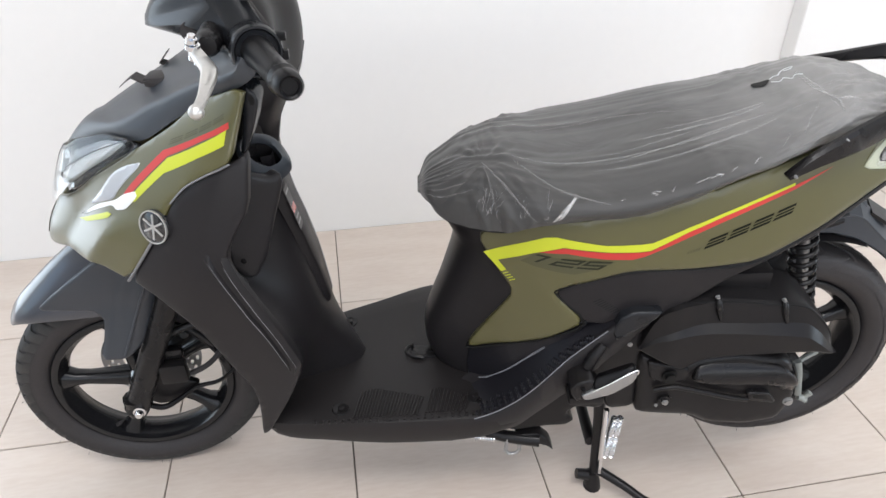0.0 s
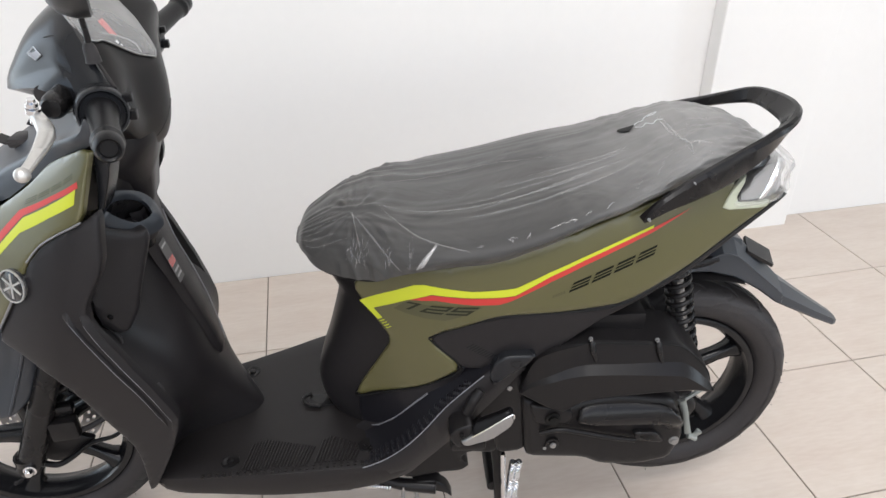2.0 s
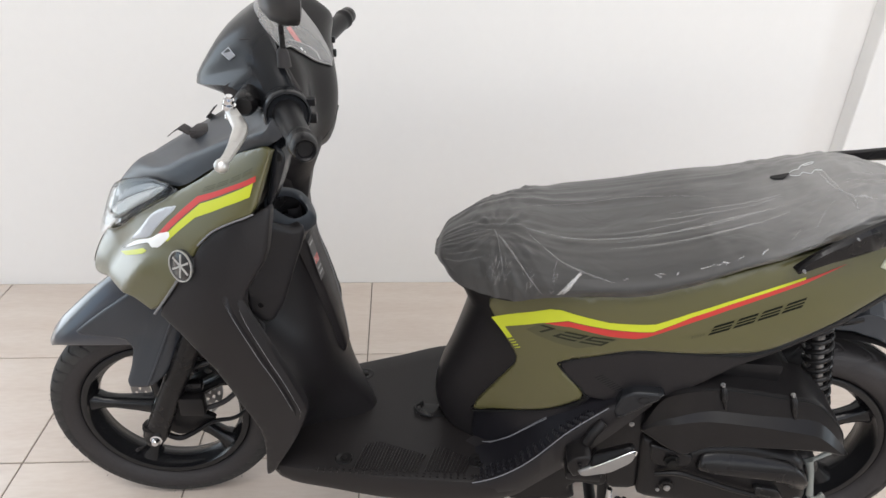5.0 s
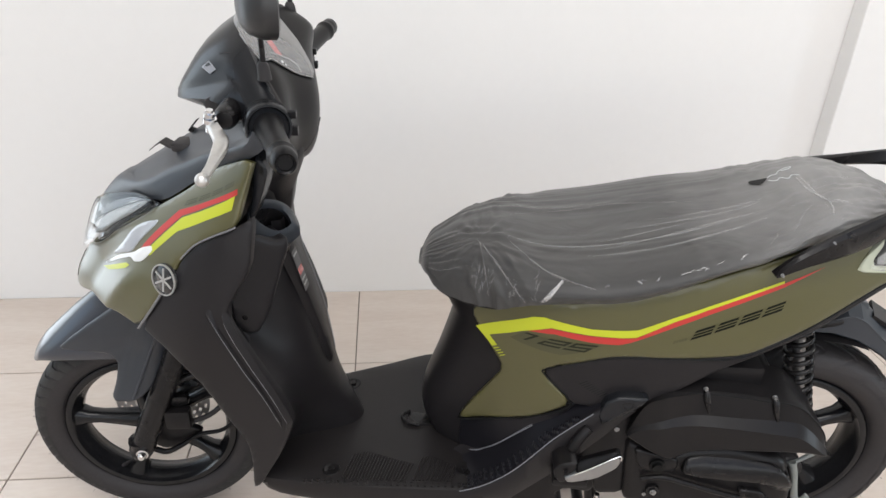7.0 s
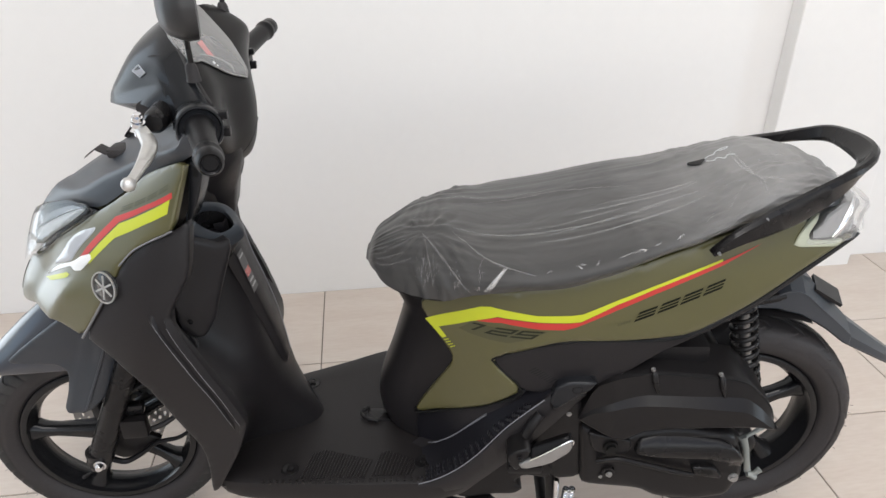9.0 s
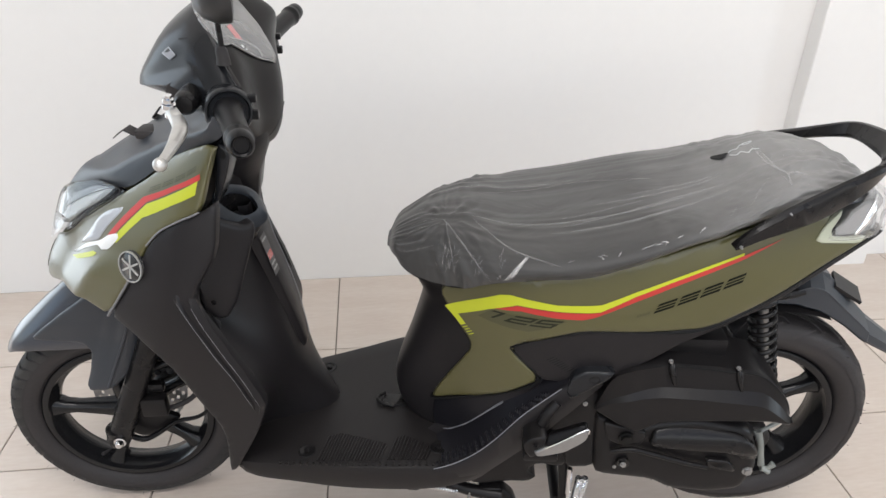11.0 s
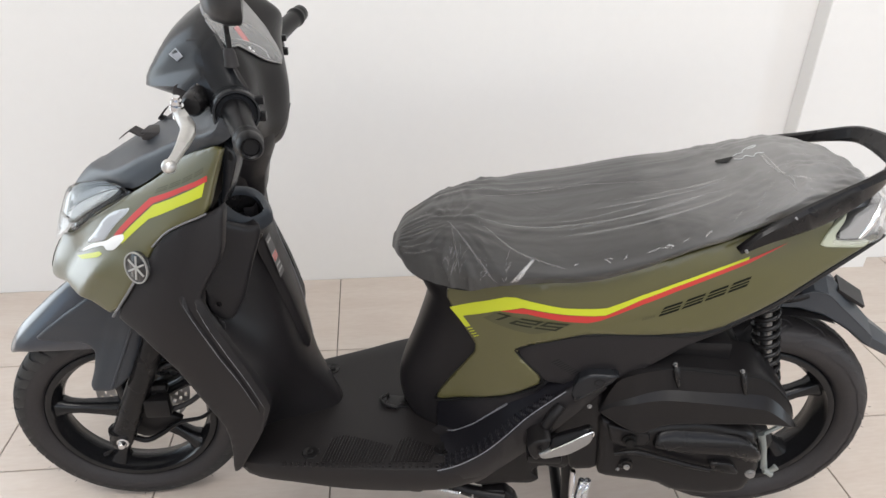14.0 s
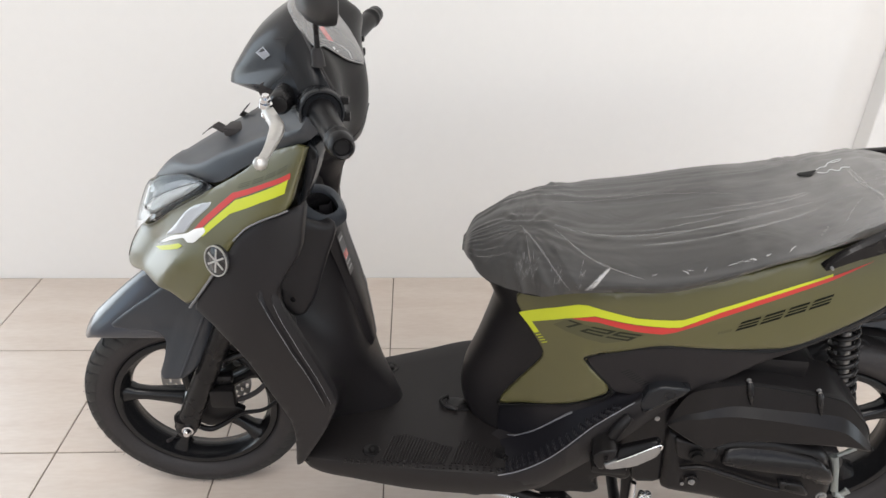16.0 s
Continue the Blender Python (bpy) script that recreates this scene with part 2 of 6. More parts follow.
SEAL = material("black_rubber_seal", (0.004, 0.004, 0.004), 0.5, grain=0.2, scale=200, ior=1.3)
METER = film_material("filmed_meter_lens", 0.24)
LABEL = material("printed_label", (0.045, 0.043, 0.043), 0.4, grain=0.3, scale=90)

# ---- shapes ----
from mathutils import geometry

def spl(x, pts):
    """A smooth curve through (x, y) pairs, held level past its ends."""
    n = len(pts)
    if x <= pts[0][0]: return pts[0][1]
    if x >= pts[-1][0]: return pts[-1][1]
    i = max(k for k in range(n - 1) if pts[k][0] <= x)
    (x0, y0), (x1, y1) = pts[i], pts[i + 1]
    h = x1 - x0
    m0 = (y1 - pts[i - 1][1]) / (x1 - pts[i - 1][0]) if i > 0 else (y1 - y0) / h
    m1 = (pts[i + 2][1] - y0) / (pts[i + 2][0] - x0) if i < n - 2 else (y1 - y0) / h
    s = (x - x0) / h
    return (2*s**3 - 3*s*s + 1)*y0 + (s**3 - 2*s*s + s)*h*m0 + (3*s*s - 2*s**3)*y1 + (s**3 - s*s)*h*m1


REAR_WIDTH = [(.50, .075), (.62, .095), (.68, .112), (.74, .145), (.80, .172), (.88, .187), (.98, .185), (1.10, .167), (1.20, .146), (1.30, .117), (1.40, .085), (1.50, .055)]
SHIELD_WIDTH = [(.20, .185), (.30, .195), (.40, .207), (.55, .225), (.65, .232), (.75, .222), (.85, .200), (.95, .175)]
NOSE = [(.50, -.075), (.58, -.085), (.62, -.072), (.67, -.042), (.72, -.020), (.76, .004), (.80, .050), (.854, .134), (.896, .205), (.93, .255), (.99, .33)]


def rear(a, b):
    return (a, -(spl(a, REAR_WIDTH) - 0.9 * max(0, b - .60) ** 2), b)


def front(a, b):
    xb = .27 + (b - .70) * .35
    x = xb - a * (xb - spl(b, NOSE))
    u = min(max(a, 0), 1)
    return (x, -spl(b, SHIELD_WIDTH) * max(0, 1 - u ** 1.4) ** .75, b)


def flat(y):
    return lambda a, b: (a, y, b)


def mirrored(p):
    return (p[0], -p[1], p[2])


def part(name, bm, mat, parent, label="", smooth=50):
    """One bmesh as one mesh object under a thing or a part."""
    me = bpy.data.meshes.new(name)
    bm.normal_update()
    bm.to_mesh(me)
    bm.free()
    me.materials.append(mat)
    if smooth:
        me.shade_smooth()
        me.set_sharp_from_angle(angle=radians(smooth))
    ob = new(name, me)
    ob.parent = parent
    return tagged(ob, label)


def moved(bm, fn):
    for v in bm.verts:
        v.co = fn(v.co)
    return bm


def join(*bms):
    out = bms[0]
    for other in bms[1:]:
        me = bpy.data.meshes.new("x")
        other.to_mesh(me)
        other.free()
        out.from_mesh(me)
        bpy.data.meshes.remove(me)
    return out


def rounded(pts, times=2, keep=0.75):
    """Corners of a closed outline cut off again and again."""
    pts = [tuple(map(float, p)) for p in pts]
    for _ in range(times):
        out = []
        for p, q in zip(pts, pts[1:] + pts[:1]):
            out.append((p[0] * keep + q[0] * (1 - keep), p[1] * keep + q[1] * (1 - keep)))
            out.append((p[0] * (1 - keep) + q[0] * keep, p[1] * (1 - keep) + q[1] * keep))
        pts = out
    return pts


def panel(outline, surface, thick=0.006, edge=0.004, cell=0.014, lift=0.0, stretch=1.0, right=False, relief=None, soft=1):
    """A sheet with an outline (a, b) laid on a surface, its rim rolled over and turned in by thick."""
    pts = rounded(outline, soft, 0.85) if soft else [tuple(p) for p in outline]
    poly = np.array([(a * stretch, b) for a, b in pts])
    if np.dot(poly[:, 0], np.roll(poly[:, 1], -1)) - np.dot(poly[:, 1], np.roll(poly[:, 0], -1)) < 0:
        poly = poly[::-1]
    dense = []
    for p, q in zip(poly, np.roll(poly, -1, 0)):
        n = max(1, int(np.ceil(np.linalg.norm(q - p) / cell)))
        dense += [p + (q - p) * k / n for k in range(n)]
    dense = np.array(dense)
    a, b = dense, np.roll(dense, -1, 0)

    def off(q):
        d = b - a
        s = np.clip(((q - a) * d).sum(1) / np.maximum((d * d).sum(1), 1e-12), 0, 1)
        return np.sqrt(((q - a - d * s[:, None]) ** 2).sum(1).min())

    def inside(q):
        up = (a[:, 1] > q[1]) != (b[:, 1] > q[1])
        x = a[:, 0] + (q[1] - a[:, 1]) / np.where(b[:, 1] == a[:, 1], 1e-9, b[:, 1] - a[:, 1]) * (b[:, 0] - a[:, 0])
        return bool((up & (q[0] < x)).sum() % 2)

    inner = []
    tang = np.roll(dense, -1, 0) - np.roll(dense, 1, 0)
    norm = np.stack([-tang[:, 1], tang[:, 0]], 1) / np.maximum(np.linalg.norm(tang, axis=1), 1e-9)[:, None]
    for d in ((edge * 0.12, edge * 0.45, edge) if edge > 0.0015 else ()):
        for q in dense + norm * d:
            if inside(q) and off(q) > d * 0.85:
                inner.append(q)
    lo, hi = dense.min(0), dense.max(0)
    for i, x in enumerate(np.arange(lo[0], hi[0], cell)):
        for y in np.arange(lo[1] + (cell / 2 if i % 2 else 0), hi[1], cell):
            q = np.array((x, y))
            if inside(q) and off(q) > max(edge * 1.2, cell * 0.35):
                inner.append(q)
    n = len(dense)
    verts = [Vector(q) for q in dense] + [Vector(q) for q in inner]
    from2d = geometry.delaunay_2d_cdt(verts, [(k, (k + 1) % n) for k in range(n)], [], 1, 1e-7)
    flat_pts, faces = from2d[0], from2d[2]
    h = 1e-3

    def place(q, out):
        a0, b0 = q[0] / stretch, q[1]
        p = Vector(surface(a0, b0))
        da, db = Vector(surface(a0 + h / stretch, b0)) - p, Vector(surface(a0, b0 + h)) - p
        nn = da.cross(db)
        if nn.length < 1e-12:
            nn = Vector((0, -1, 0))
        nn.normalize()
        if nn.dot(Vector((-1, -1.4, 0.3))) < 0:
            nn = -nn
        return p + nn * out

    bm = bmesh.new()
    top = []
    for q in flat_pts:
        d = off(np.array(q))
        drop = 0.0 if d >= edge else edge * (1 - math.sqrt(max(0, 1 - (1 - d / edge) ** 2)))
        top.append(bm.verts.new(place(q, lift - drop + (relief(q[0] / stretch, q[1]) if relief else 0.0))))
    for fc in faces:
        try:
            bm.faces.new([top[k] for k in fc])
        except ValueError:
            pass
    rim = [e for e in bm.edges if len(e.link_faces) == 1]
    if thick:
        low = {}
        for v, q in zip(top, flat_pts):
            if any(len(e.link_faces) == 1 for e in v.link_edges):
                low[v] = bm.verts.new(place(q, lift - edge - thick))
        for e in rim:
            v, w = e.verts
            bm.faces.new((v, w, low[w], low[v]))
    bmesh.ops.recalc_face_normals(bm, faces=bm.faces)
    if right:
        moved(bm, lambda p: (p[0], -0.9 * p[1], p[2]))
        bmesh.ops.reverse_faces(bm, faces=bm.faces)
    return bm


def loft(rings, closed=True, caps=True):
    """A skin over rings of equal length."""
    bm = bmesh.new()
    rows = [[bm.verts.new(p) for p in ring] for ring in rings]
    n = len(rings[0])
    for r, s in zip(rows, rows[1:]):
        for k in range(n if closed else n - 1):
            try:
                bm.faces.new((r[k], r[(k + 1) % n], s[(k + 1) % n], s[k]))
            except ValueError:
                pass
    if caps and closed:
        bm.faces.new(rows[0][::-1])
        bm.faces.new(rows[-1])
    bmesh.ops.remove_doubles(bm, verts=bm.verts, dist=1e-6)
    bmesh.ops.recalc_face_normals(bm, faces=bm.faces)
    return bm


def smooth_line(pts, steps=6):
    """A finer line through the given points."""
    pts = [Vector(p) for p in pts]
    out = []
    for i in range(len(pts) - 1):
        p0, p1, p2, p3 = pts[max(i - 1, 0)], pts[i], pts[i + 1], pts[min(i + 2, len(pts) - 1)]
        for k in range(steps):
            s = k / steps
            out.append(0.5 * ((2 * p1) + (p2 - p0) * s + (2 * p0 - 5 * p1 + 4 * p2 - p3) * s * s + (3 * p1 - p0 - 3 * p2 + p3) * s ** 3))
    return out + [pts[-1]]


def tube(pts, radius, n=10, steps=6, squash=1.0, up=(0, 0, 1)):
    """A round or flattened bar along a line; radius a number or one for each given point."""
    line = smooth_line(pts, steps) if steps > 1 else [Vector(p) for p in pts]
    m = len(line)
    rr = radius if isinstance(radius, (list, tuple)) else [radius] * len(pts)
    rings = []
    side = None
    for i, p in enumerate(line):
        t = (line[min(i + 1, m - 1)] - line[max(i - 1, 0)]).normalized()
        if side is None:
            side = t.cross(Vector(up))
            side = side.normalized() if side.length > 1e-3 else t.orthogonal().normalized()
        side = (side - t * side.dot(t)).normalized()
        top = side.cross(t)
        f = i / max(1, m - 1) * (len(rr) - 1)
        k = min(int(f), len(rr) - 2) if len(rr) > 1 else 0
        r = rr[k] + (rr[min(k + 1, len(rr) - 1)] - rr[k]) * (f - k)
        rings.append([p + side * math.cos(a) * r * squash + top * math.sin(a) * r for a in (2 * math.pi * j / n for j in range(n))])
    return loft(rings)


def lathe(profile, centre, n=48, axis="y"):
    """A turned body round the y axis: profile of (radius, y)."""
    cx, cy, cz = centre
    rings = []
    for k in range(n + 1):
        a = 2 * math.pi * k / n
        rings.append([(cx + r * math.cos(a), cy + y, cz + r * math.sin(a)) for r, y in profile])
    return loft(rings, closed=True, caps=False)


def block(x0, x1, y0, y1, z0, z1, bevel=0.004, seg=2):
    bm = bmesh.new()
    bmesh.ops.create_cube(bm, size=1)
    for v in bm.verts:
        v.co = ((x0 + x1) / 2 + v.co.x * (x1 - x0), (y0 + y1) / 2 + v.co.y * (y1 - y0), (z0 + z1) / 2 + v.co.z * (z1 - z0))
    if bevel:
        bmesh.ops.bevel(bm, geom=bm.edges[:], offset=bevel, segments=seg, affect="EDGES", profile=0.6)
    return bm


def bolt(x, y, z, r=0.007, h=0.006):
    """A flanged bolt head that looks to the scooter's left."""
    rings = []
    for rad, d in ((r * 1.5, 0), (r * 1.5, -h * 0.3), (r, -h * 0.35), (r, -h), (r * 0.5, -h * 1.05)):
        rings.append([(x + rad * math.cos(a), y + d, z + rad * math.sin(a)) for a in (math.pi * k / 6 for k in range(12))])
    return loft(rings)


def coil(p, q, radius, wire, turns, n=7):
    """A helical spring from p to q."""
    p, q = Vector(p), Vector(q)
    axis = (q - p).normalized()
    u = axis.orthogonal().normalized()
    v = axis.cross(u)
    m = int(turns * 14)
    line = [p + (q - p) * (k / m) + u * math.cos(2 * math.pi * turns * k / m) * radius + v * math.sin(2 * math.pi * turns * k / m) * radius for k in range(m + 1)]
    return tube(line, wire, n, 1)


def spin(angle, cx, cy):
    """A turn about an upright axis."""
    c, s = math.cos(radians(angle)), math.sin(radians(angle))
    return lambda p: (cx + (p[0] - cx) * c - (p[1] - cy) * s, cy + (p[0] - cx) * s + (p[1] - cy) * c, p[2])

# ---- the showroom ----
TILE_SIZE = 0.40
X0, X1, Y0, HIGH = -5.2, 6.4, -4.4, 4.2


def slab(name, x0, x1, y0, y1, z0, z1, mat, label, category):
    ob = part(name, block(x0, x1, y0, y1, z0, z1, 0.003, 1), mat, None, smooth=0)
    return tagged(ob, label, category, kind="structure")


floor = slab("floor", X0 - 0.1, X1 + 0.1, Y0 - 0.1, 0.1, -0.12, -0.0035, GROUT, "beige glazed stone-pattern tile floor with dark grout", "floor")
# the gap in this unseen ceiling is added for the overhead lamp
ceiling = join(*[block(x0, x1, y0, y1, HIGH, HIGH + 0.1, 0.003, 1) for x0, x1, y0, y1 in ((X0 - 0.1, X1 + 0.1, Y0 - 0.1, -3.5), (X0 - 0.1, X1 + 0.1, -2.3, 0.1), (X0 - 0.1, -1.75, -3.5, -2.3), (2.95, X1 + 0.1, -3.5, -2.3))])
tagged(part("ceiling", ceiling, CEIL, None, smooth=0), "plain white painted showroom ceiling with an added light opening", "ceiling", kind="structure")
slab("pilaster", 1.487, 1.90, -0.066, 0.0, -0.0035, HIGH, WALL, "shallow off-white painted wall pilaster", "pilaster")


def wall_with_opening(name, along, at, a0, a1, o0, o1, z1, label):
    """Four pieces of wall round one opening, as one mesh."""
    bits = [(a0, o0, 0, HIGH), (o1, a1, 0, HIGH), (o0, o1, z1, HIGH)]
    bms = []
    for p, q, lo, hi in bits:
        box = (p, q, at - 0.1, at) if along == "x" else (at - 0.1, at, p, q)
        bms.append(block(*box, lo - 0.0035, hi, 0.002, 1))
    return tagged(part(name, join(*bms), WALL, None, smooth=0), label, "wall", kind="structure")


# this wall's opening is assumed, it holds the added side lamp
wall_with_opening("wall_north", "x", 0.1, X0, X1, -3.25, -1.45, 2.3, "plain off-white painted showroom wall with an added opening out of view")
wall_with_opening("wall_south", "x", Y0, X0, X1, -2.7, 3.1, 4.0, "off-white wall round the wide shop-front opening")
wall_with_opening("wall_west", "y", X0, Y0, 0.0, -2.5, -0.2, 2.75, "off-white wall round the side window opening")
wall_with_opening("wall_east", "y", X1 + 0.1, Y0, 0.0, -3.8, -2.2, 2.8, "off-white wall round the other side window")
ground = slab("ground", -60, 60, -60, 60, -0.35, -0.13, material("pale_concrete", (0.36, 0.35, 0.33), 0.9, grain=0.2, scale=12, blotch=0.2), "pale concrete ground outside the shop", "ground")

# ---- the scooter: x to its rear, y to its right side, z up, from below the front axle ----
scooter = tagged(new("scooter"), "new olive green and black step-through motor scooter on its centre stand", "scooter")
scooter.matrix_world = pose(-0.40, -0.865, 0.0, 0, 0, -8.0)
steer, steer_low = spin(7.5, 0.30, 0.0), spin(7.5, 0.0, 0.0)
FRONT_AXLE, FRONT_R = Vector((0.0, 0.0, 0.236)), 0.236
REAR_AXLE, REAR_R = Vector((1.272, 0.0, 0.298)), 0.240


def wheel(name, centre, radius, wide, turn, label, spoke_from, wall, proud, blocks, sweep):
    """A cast wheel: tyre with tread blocks, rim, five spokes and hub."""
    cx, cy, cz = centre
    turned = spin(turn, cx, cy)
    w = wide / 2
    rim_r = radius - wall
    prof = [(rim_r + 0.004, -w * 0.62), (rim_r + 0.012, -w * 0.86), (rim_r + 0.030, -w), (radius - 0.018, -w * 0.90), (radius - 0.006, -w * 0.62),
            (radius - 0.001, -w * 0.3), (radius, 0), (radius - 0.001, w * 0.3), (radius - 0.006, w * 0.62), (radius - 0.018, w * 0.90),
            (rim_r + 0.030, w), (rim_r + 0.012, w * 0.86), (rim_r + 0.004, w * 0.62)]
    ob = part(name, moved(lathe([(rim_r + 0.006, -w * 0.60), (rim_r + 0.004, -w * 0.72), (rim_r - 0.002, -w * 0.78), (rim_r - 0.010, -w * 0.74), (rim_r - 0.013, -w * 0.45),
                                 (rim_r - 0.022, -w * 0.2), (rim_r - 0.022, w * 0.2), (rim_r - 0.013, w * 0.45), (rim_r - 0.010, w * 0.74), (rim_r - 0.002, w * 0.78), (rim_r + 0.004, w * 0.72), (rim_r + 0.006, w * 0.60)], centre, 72), turned), RIM, scooter, label)
    part("tyre", moved(lathe(prof, centre, 96), turned), RUBBER, ob, "black rubber tyre with moulded tread")
    tread = []
    for k in range(blocks):
        for side in (-1, 1):
            a0 = 2 * math.pi * (k + (0.5 if side > 0 else 0)) / blocks
            rings = []
            for f in (0.05, 0.25, 0.45, 0.65, 0.85, 0.93, 0.985):
                r = spl(f, [(0.0, radius), (0.3, radius - 0.001), (0.62, radius - 0.006), (0.9, radius - 0.018), (0.94, radius - 0.0215), (0.985, radius - 0.030)])
                aa, half = a0 + sweep * math.sin(2.6 * f), math.pi / blocks * (0.90 - 0.10 * f)
                ring = []
                for da, dr in ((-half, -0.002), (-half * 0.95, proud * min(1, (1.02 - f) * 5)), (half * 0.95, proud * min(1, (1.02 - f) * 5)), (half, -0.002)):
                    ring.append((cx + (r + dr) * math.cos(aa + da), cy + side * w * f, cz + (r + dr) * math.sin(aa + da)))
                rings.append(ring)
            tread.append(loft(rings, False, False))
    part("tread", moved(join(*tread), turned), TREAD if proud > 0.003 else RUBBER, ob)
    nubs = []
    rng = random.Random(5)
    for k in range(46):
        a = 2 * math.pi * k / 46 + rng.uniform(-0.03, 0.03)
        r0 = radius - rng.uniform(0.004, 0.016)
        p = Vector((cx + math.cos(a) * r0, cy - w * rng.uniform(0.6, 0.9), cz + math.sin(a) * r0))
        nubs.append(tube([p, p + Vector((math.cos(a) * 0.004, -0.003, math.sin(a) * 0.004))], 0.0005, 4, 1))
    tagged(part("rubber_hairs", moved(join(*nubs), turned), RUBBER, ob), kind="stuff")
    for k in range(5):
        a = radians(spoke_from + 72 * k)
        d, s = Vector((math.cos(a), 0, math.sin(a))), Vector((-math.sin(a), 0, math.cos(a)))
        rings = []
        for f, half, deep in ((0.024, 0.021, 0.021), (0.06, 0.016, 0.018), (0.11, 0.0125, 0.015), (rim_r - 0.035, 0.014, 0.017), (rim_r - 0.012, 0.026, 0.022)):
            p = Vector(centre) + d * f
            ring = [(half, -deep * 0.55), (half * 0.55, -deep), (-half * 0.55, -deep), (-half, -deep * 0.55), (-half, deep * 0.55), (-half * 0.55, deep), (half * 0.55, deep), (half, deep * 0.55)]
            rings.append([p + s * x + Vector((0, y, 0)) for x, y in ring])
        part("spoke", moved(loft(rings), turned), RIM, ob)
    part("hub", moved(lathe([(0.010, -0.045), (0.026, -0.045), (0.030, -0.036), (0.034, -0.022), (0.034, 0.022), (0.030, 0.036), (0.026, 0.045), (0.010, 0.045)], centre, 32), turned), GLOSS, ob)
    va = radians(238)
    p = Vector(centre) + Vector((math.cos(va), 0, math.sin(va))) * (rim_r - 0.018)
    part("valve", moved(tube([p, p + Vector((-0.004, -0.020, 0.012)), p + Vector((0.006, -0.030, 0.026))], [0.0045, 0.004, 0.003], 8, 2), turned), RUBBER, ob)
    return ob


front_wheel = wheel("front_wheel", FRONT_AXLE, FRONT_R, 0.086, 7.5, "gloss black five-spoke cast front wheel", 175, 0.066, 0.0036, 50, 0.16)
rear_wheel = wheel("rear_wheel", REAR_AXLE, REAR_R, 0.108, 0.0, "gloss black five-spoke cast rear wheel", 26, 0.070, 0.0022, 22, -0.42)


def brake_disc():
    """A drilled disc on the far side of the front hub."""
    cx, cy, cz = FRONT_AXLE
    bms = []
    n, y0 = 60, 0.048
    for r0, r1 in ((0.060, 0.068), (0.074, 0.078), (0.084, 0.088), (0.094, 0.100)):
        bms.append(lathe([(r0, y0), (r1, y0), (r1, y0 + 0.004), (r0, y0 + 0.004)], (cx, cy, cz), n))
    for ring, count, r0, r1 in ((0, 20, 0.067, 0.075), (1, 20, 0.077, 0.085), (2, 20, 0.087, 0.095)):
        for k in range(count):
            a = 2 * math.pi * (k + ring * 0.5) / count
            bm = block(r0, r1, y0, y0 + 0.004, -0.007 * r1 / 0.08, 0.007 * r1 / 0.08, 0)
            bm.transform(Matrix.Translation((cx, cy, cz)) @ Matrix.Rotation(-a, 4, "Y"))
            bms.append(bm)
    return moved(join(*bms), spin(7.5, cx, cy))


part("brake_disc", brake_disc(), STEEL, front_wheel, "drilled steel brake disc")
caliper = part("brake_caliper", moved(join(block(0.040, 0.105, 0.050, 0.088, 0.265, 0.325, 0.014, 3), block(0.060, 0.120, 0.036, 0.060, 0.300, 0.330, 0.010, 3), tube([(0.045, 0.046, 0.262), (0.100, 0.046, 0.300)], [0.013, 0.010], 10, 2)), steer_low), CASE, scooter, "black brake caliper")
part("caliper_bolt", moved(bolt(0.08, 0.034, 0.30, 0.006), steer_low), STEEL, caliper)
part("caliper_bracket", moved(panel([(0.005, 0.215), (0.030, 0.200), (0.070, 0.208), (0.100, 0.228), (0.112, 0.246), (0.085, 0.262), (0.060, 0.290), (0.050, 0.330), (0.022, 0.330), (0.020, 0.262)], lambda a, b: (a, -0.058, b), 0.010, 0.003, 0.012), steer_low), CASE, caliper)
part("sensor_cable", moved(tube([(0.012, -0.080, 0.226), (0.038, -0.076, 0.210), (0.068, -0.070, 0.220), (0.1055, -0.064, 0.2426), (0.1483, -0.062, 0.2498), (0.1745, -0.060, 0.2668), (0.200, -0.056, 0.292), (0.215, -0.05, 0.34)], [0.006, 0.006, 0.0055, 0.0048, 0.0042, 0.0040, 0.0040, 0.0040], 8), steer_low), GRIPS, scooter, "black wheel speed sensor cable")

# fork
for side in (-1, 1):
    top, low = Vector((0.158, side * 0.070, 0.60)), Vector((-0.008, side * 0.084, 0.224))
    leg = part("fork_leg", moved(tube([top, top.lerp(low, 0.45), top.lerp(low, 0.5), low], [0.0215, 0.0220, 0.0228, 0.024], 16, 4), steer_low), SATIN, scooter, "black telescopic fork leg")
    part("axle_lug", moved(join(tube([low + Vector((0.004, 0, 0.03)), low + Vector((0.0, 0, -0.012))], [0.024, 0.019], 12, 2), block(low.x - 0.016, low.x + 0.032, low.y - 0.012, low.y + 0.012, low.z + 0.002, low.z + 0.036, 0.008)), steer_low), SATIN, leg)
    if side < 0:
        part("axle_nut", moved(lathe([(0.0, -0.014), (0.006, -0.014), (0.0085, -0.010), (0.009, -0.005), (0.012, -0.004), (0.012, 0), (0.0, 0)], (0.004, low.y - 0.022, 0.236), 12), steer_low), CHROME, leg, "bright axle nut")
hose = part("brake_hose", moved(tube([(0.07, -0.085, 0.315), (0.10, -0.075, 0.29), (0.15, -0.05, 0.30), (0.19, -0.02, 0.36), (0.20, 0.0, 0.46)], 0.0055, 8), steer_low), RUBBER, scooter, "black rubber brake hose")
part("hose_clip", moved(block(0.055, 0.105, -0.095, -0.07, 0.285, 0.33, 0.006), steer_low), CASE, hose)
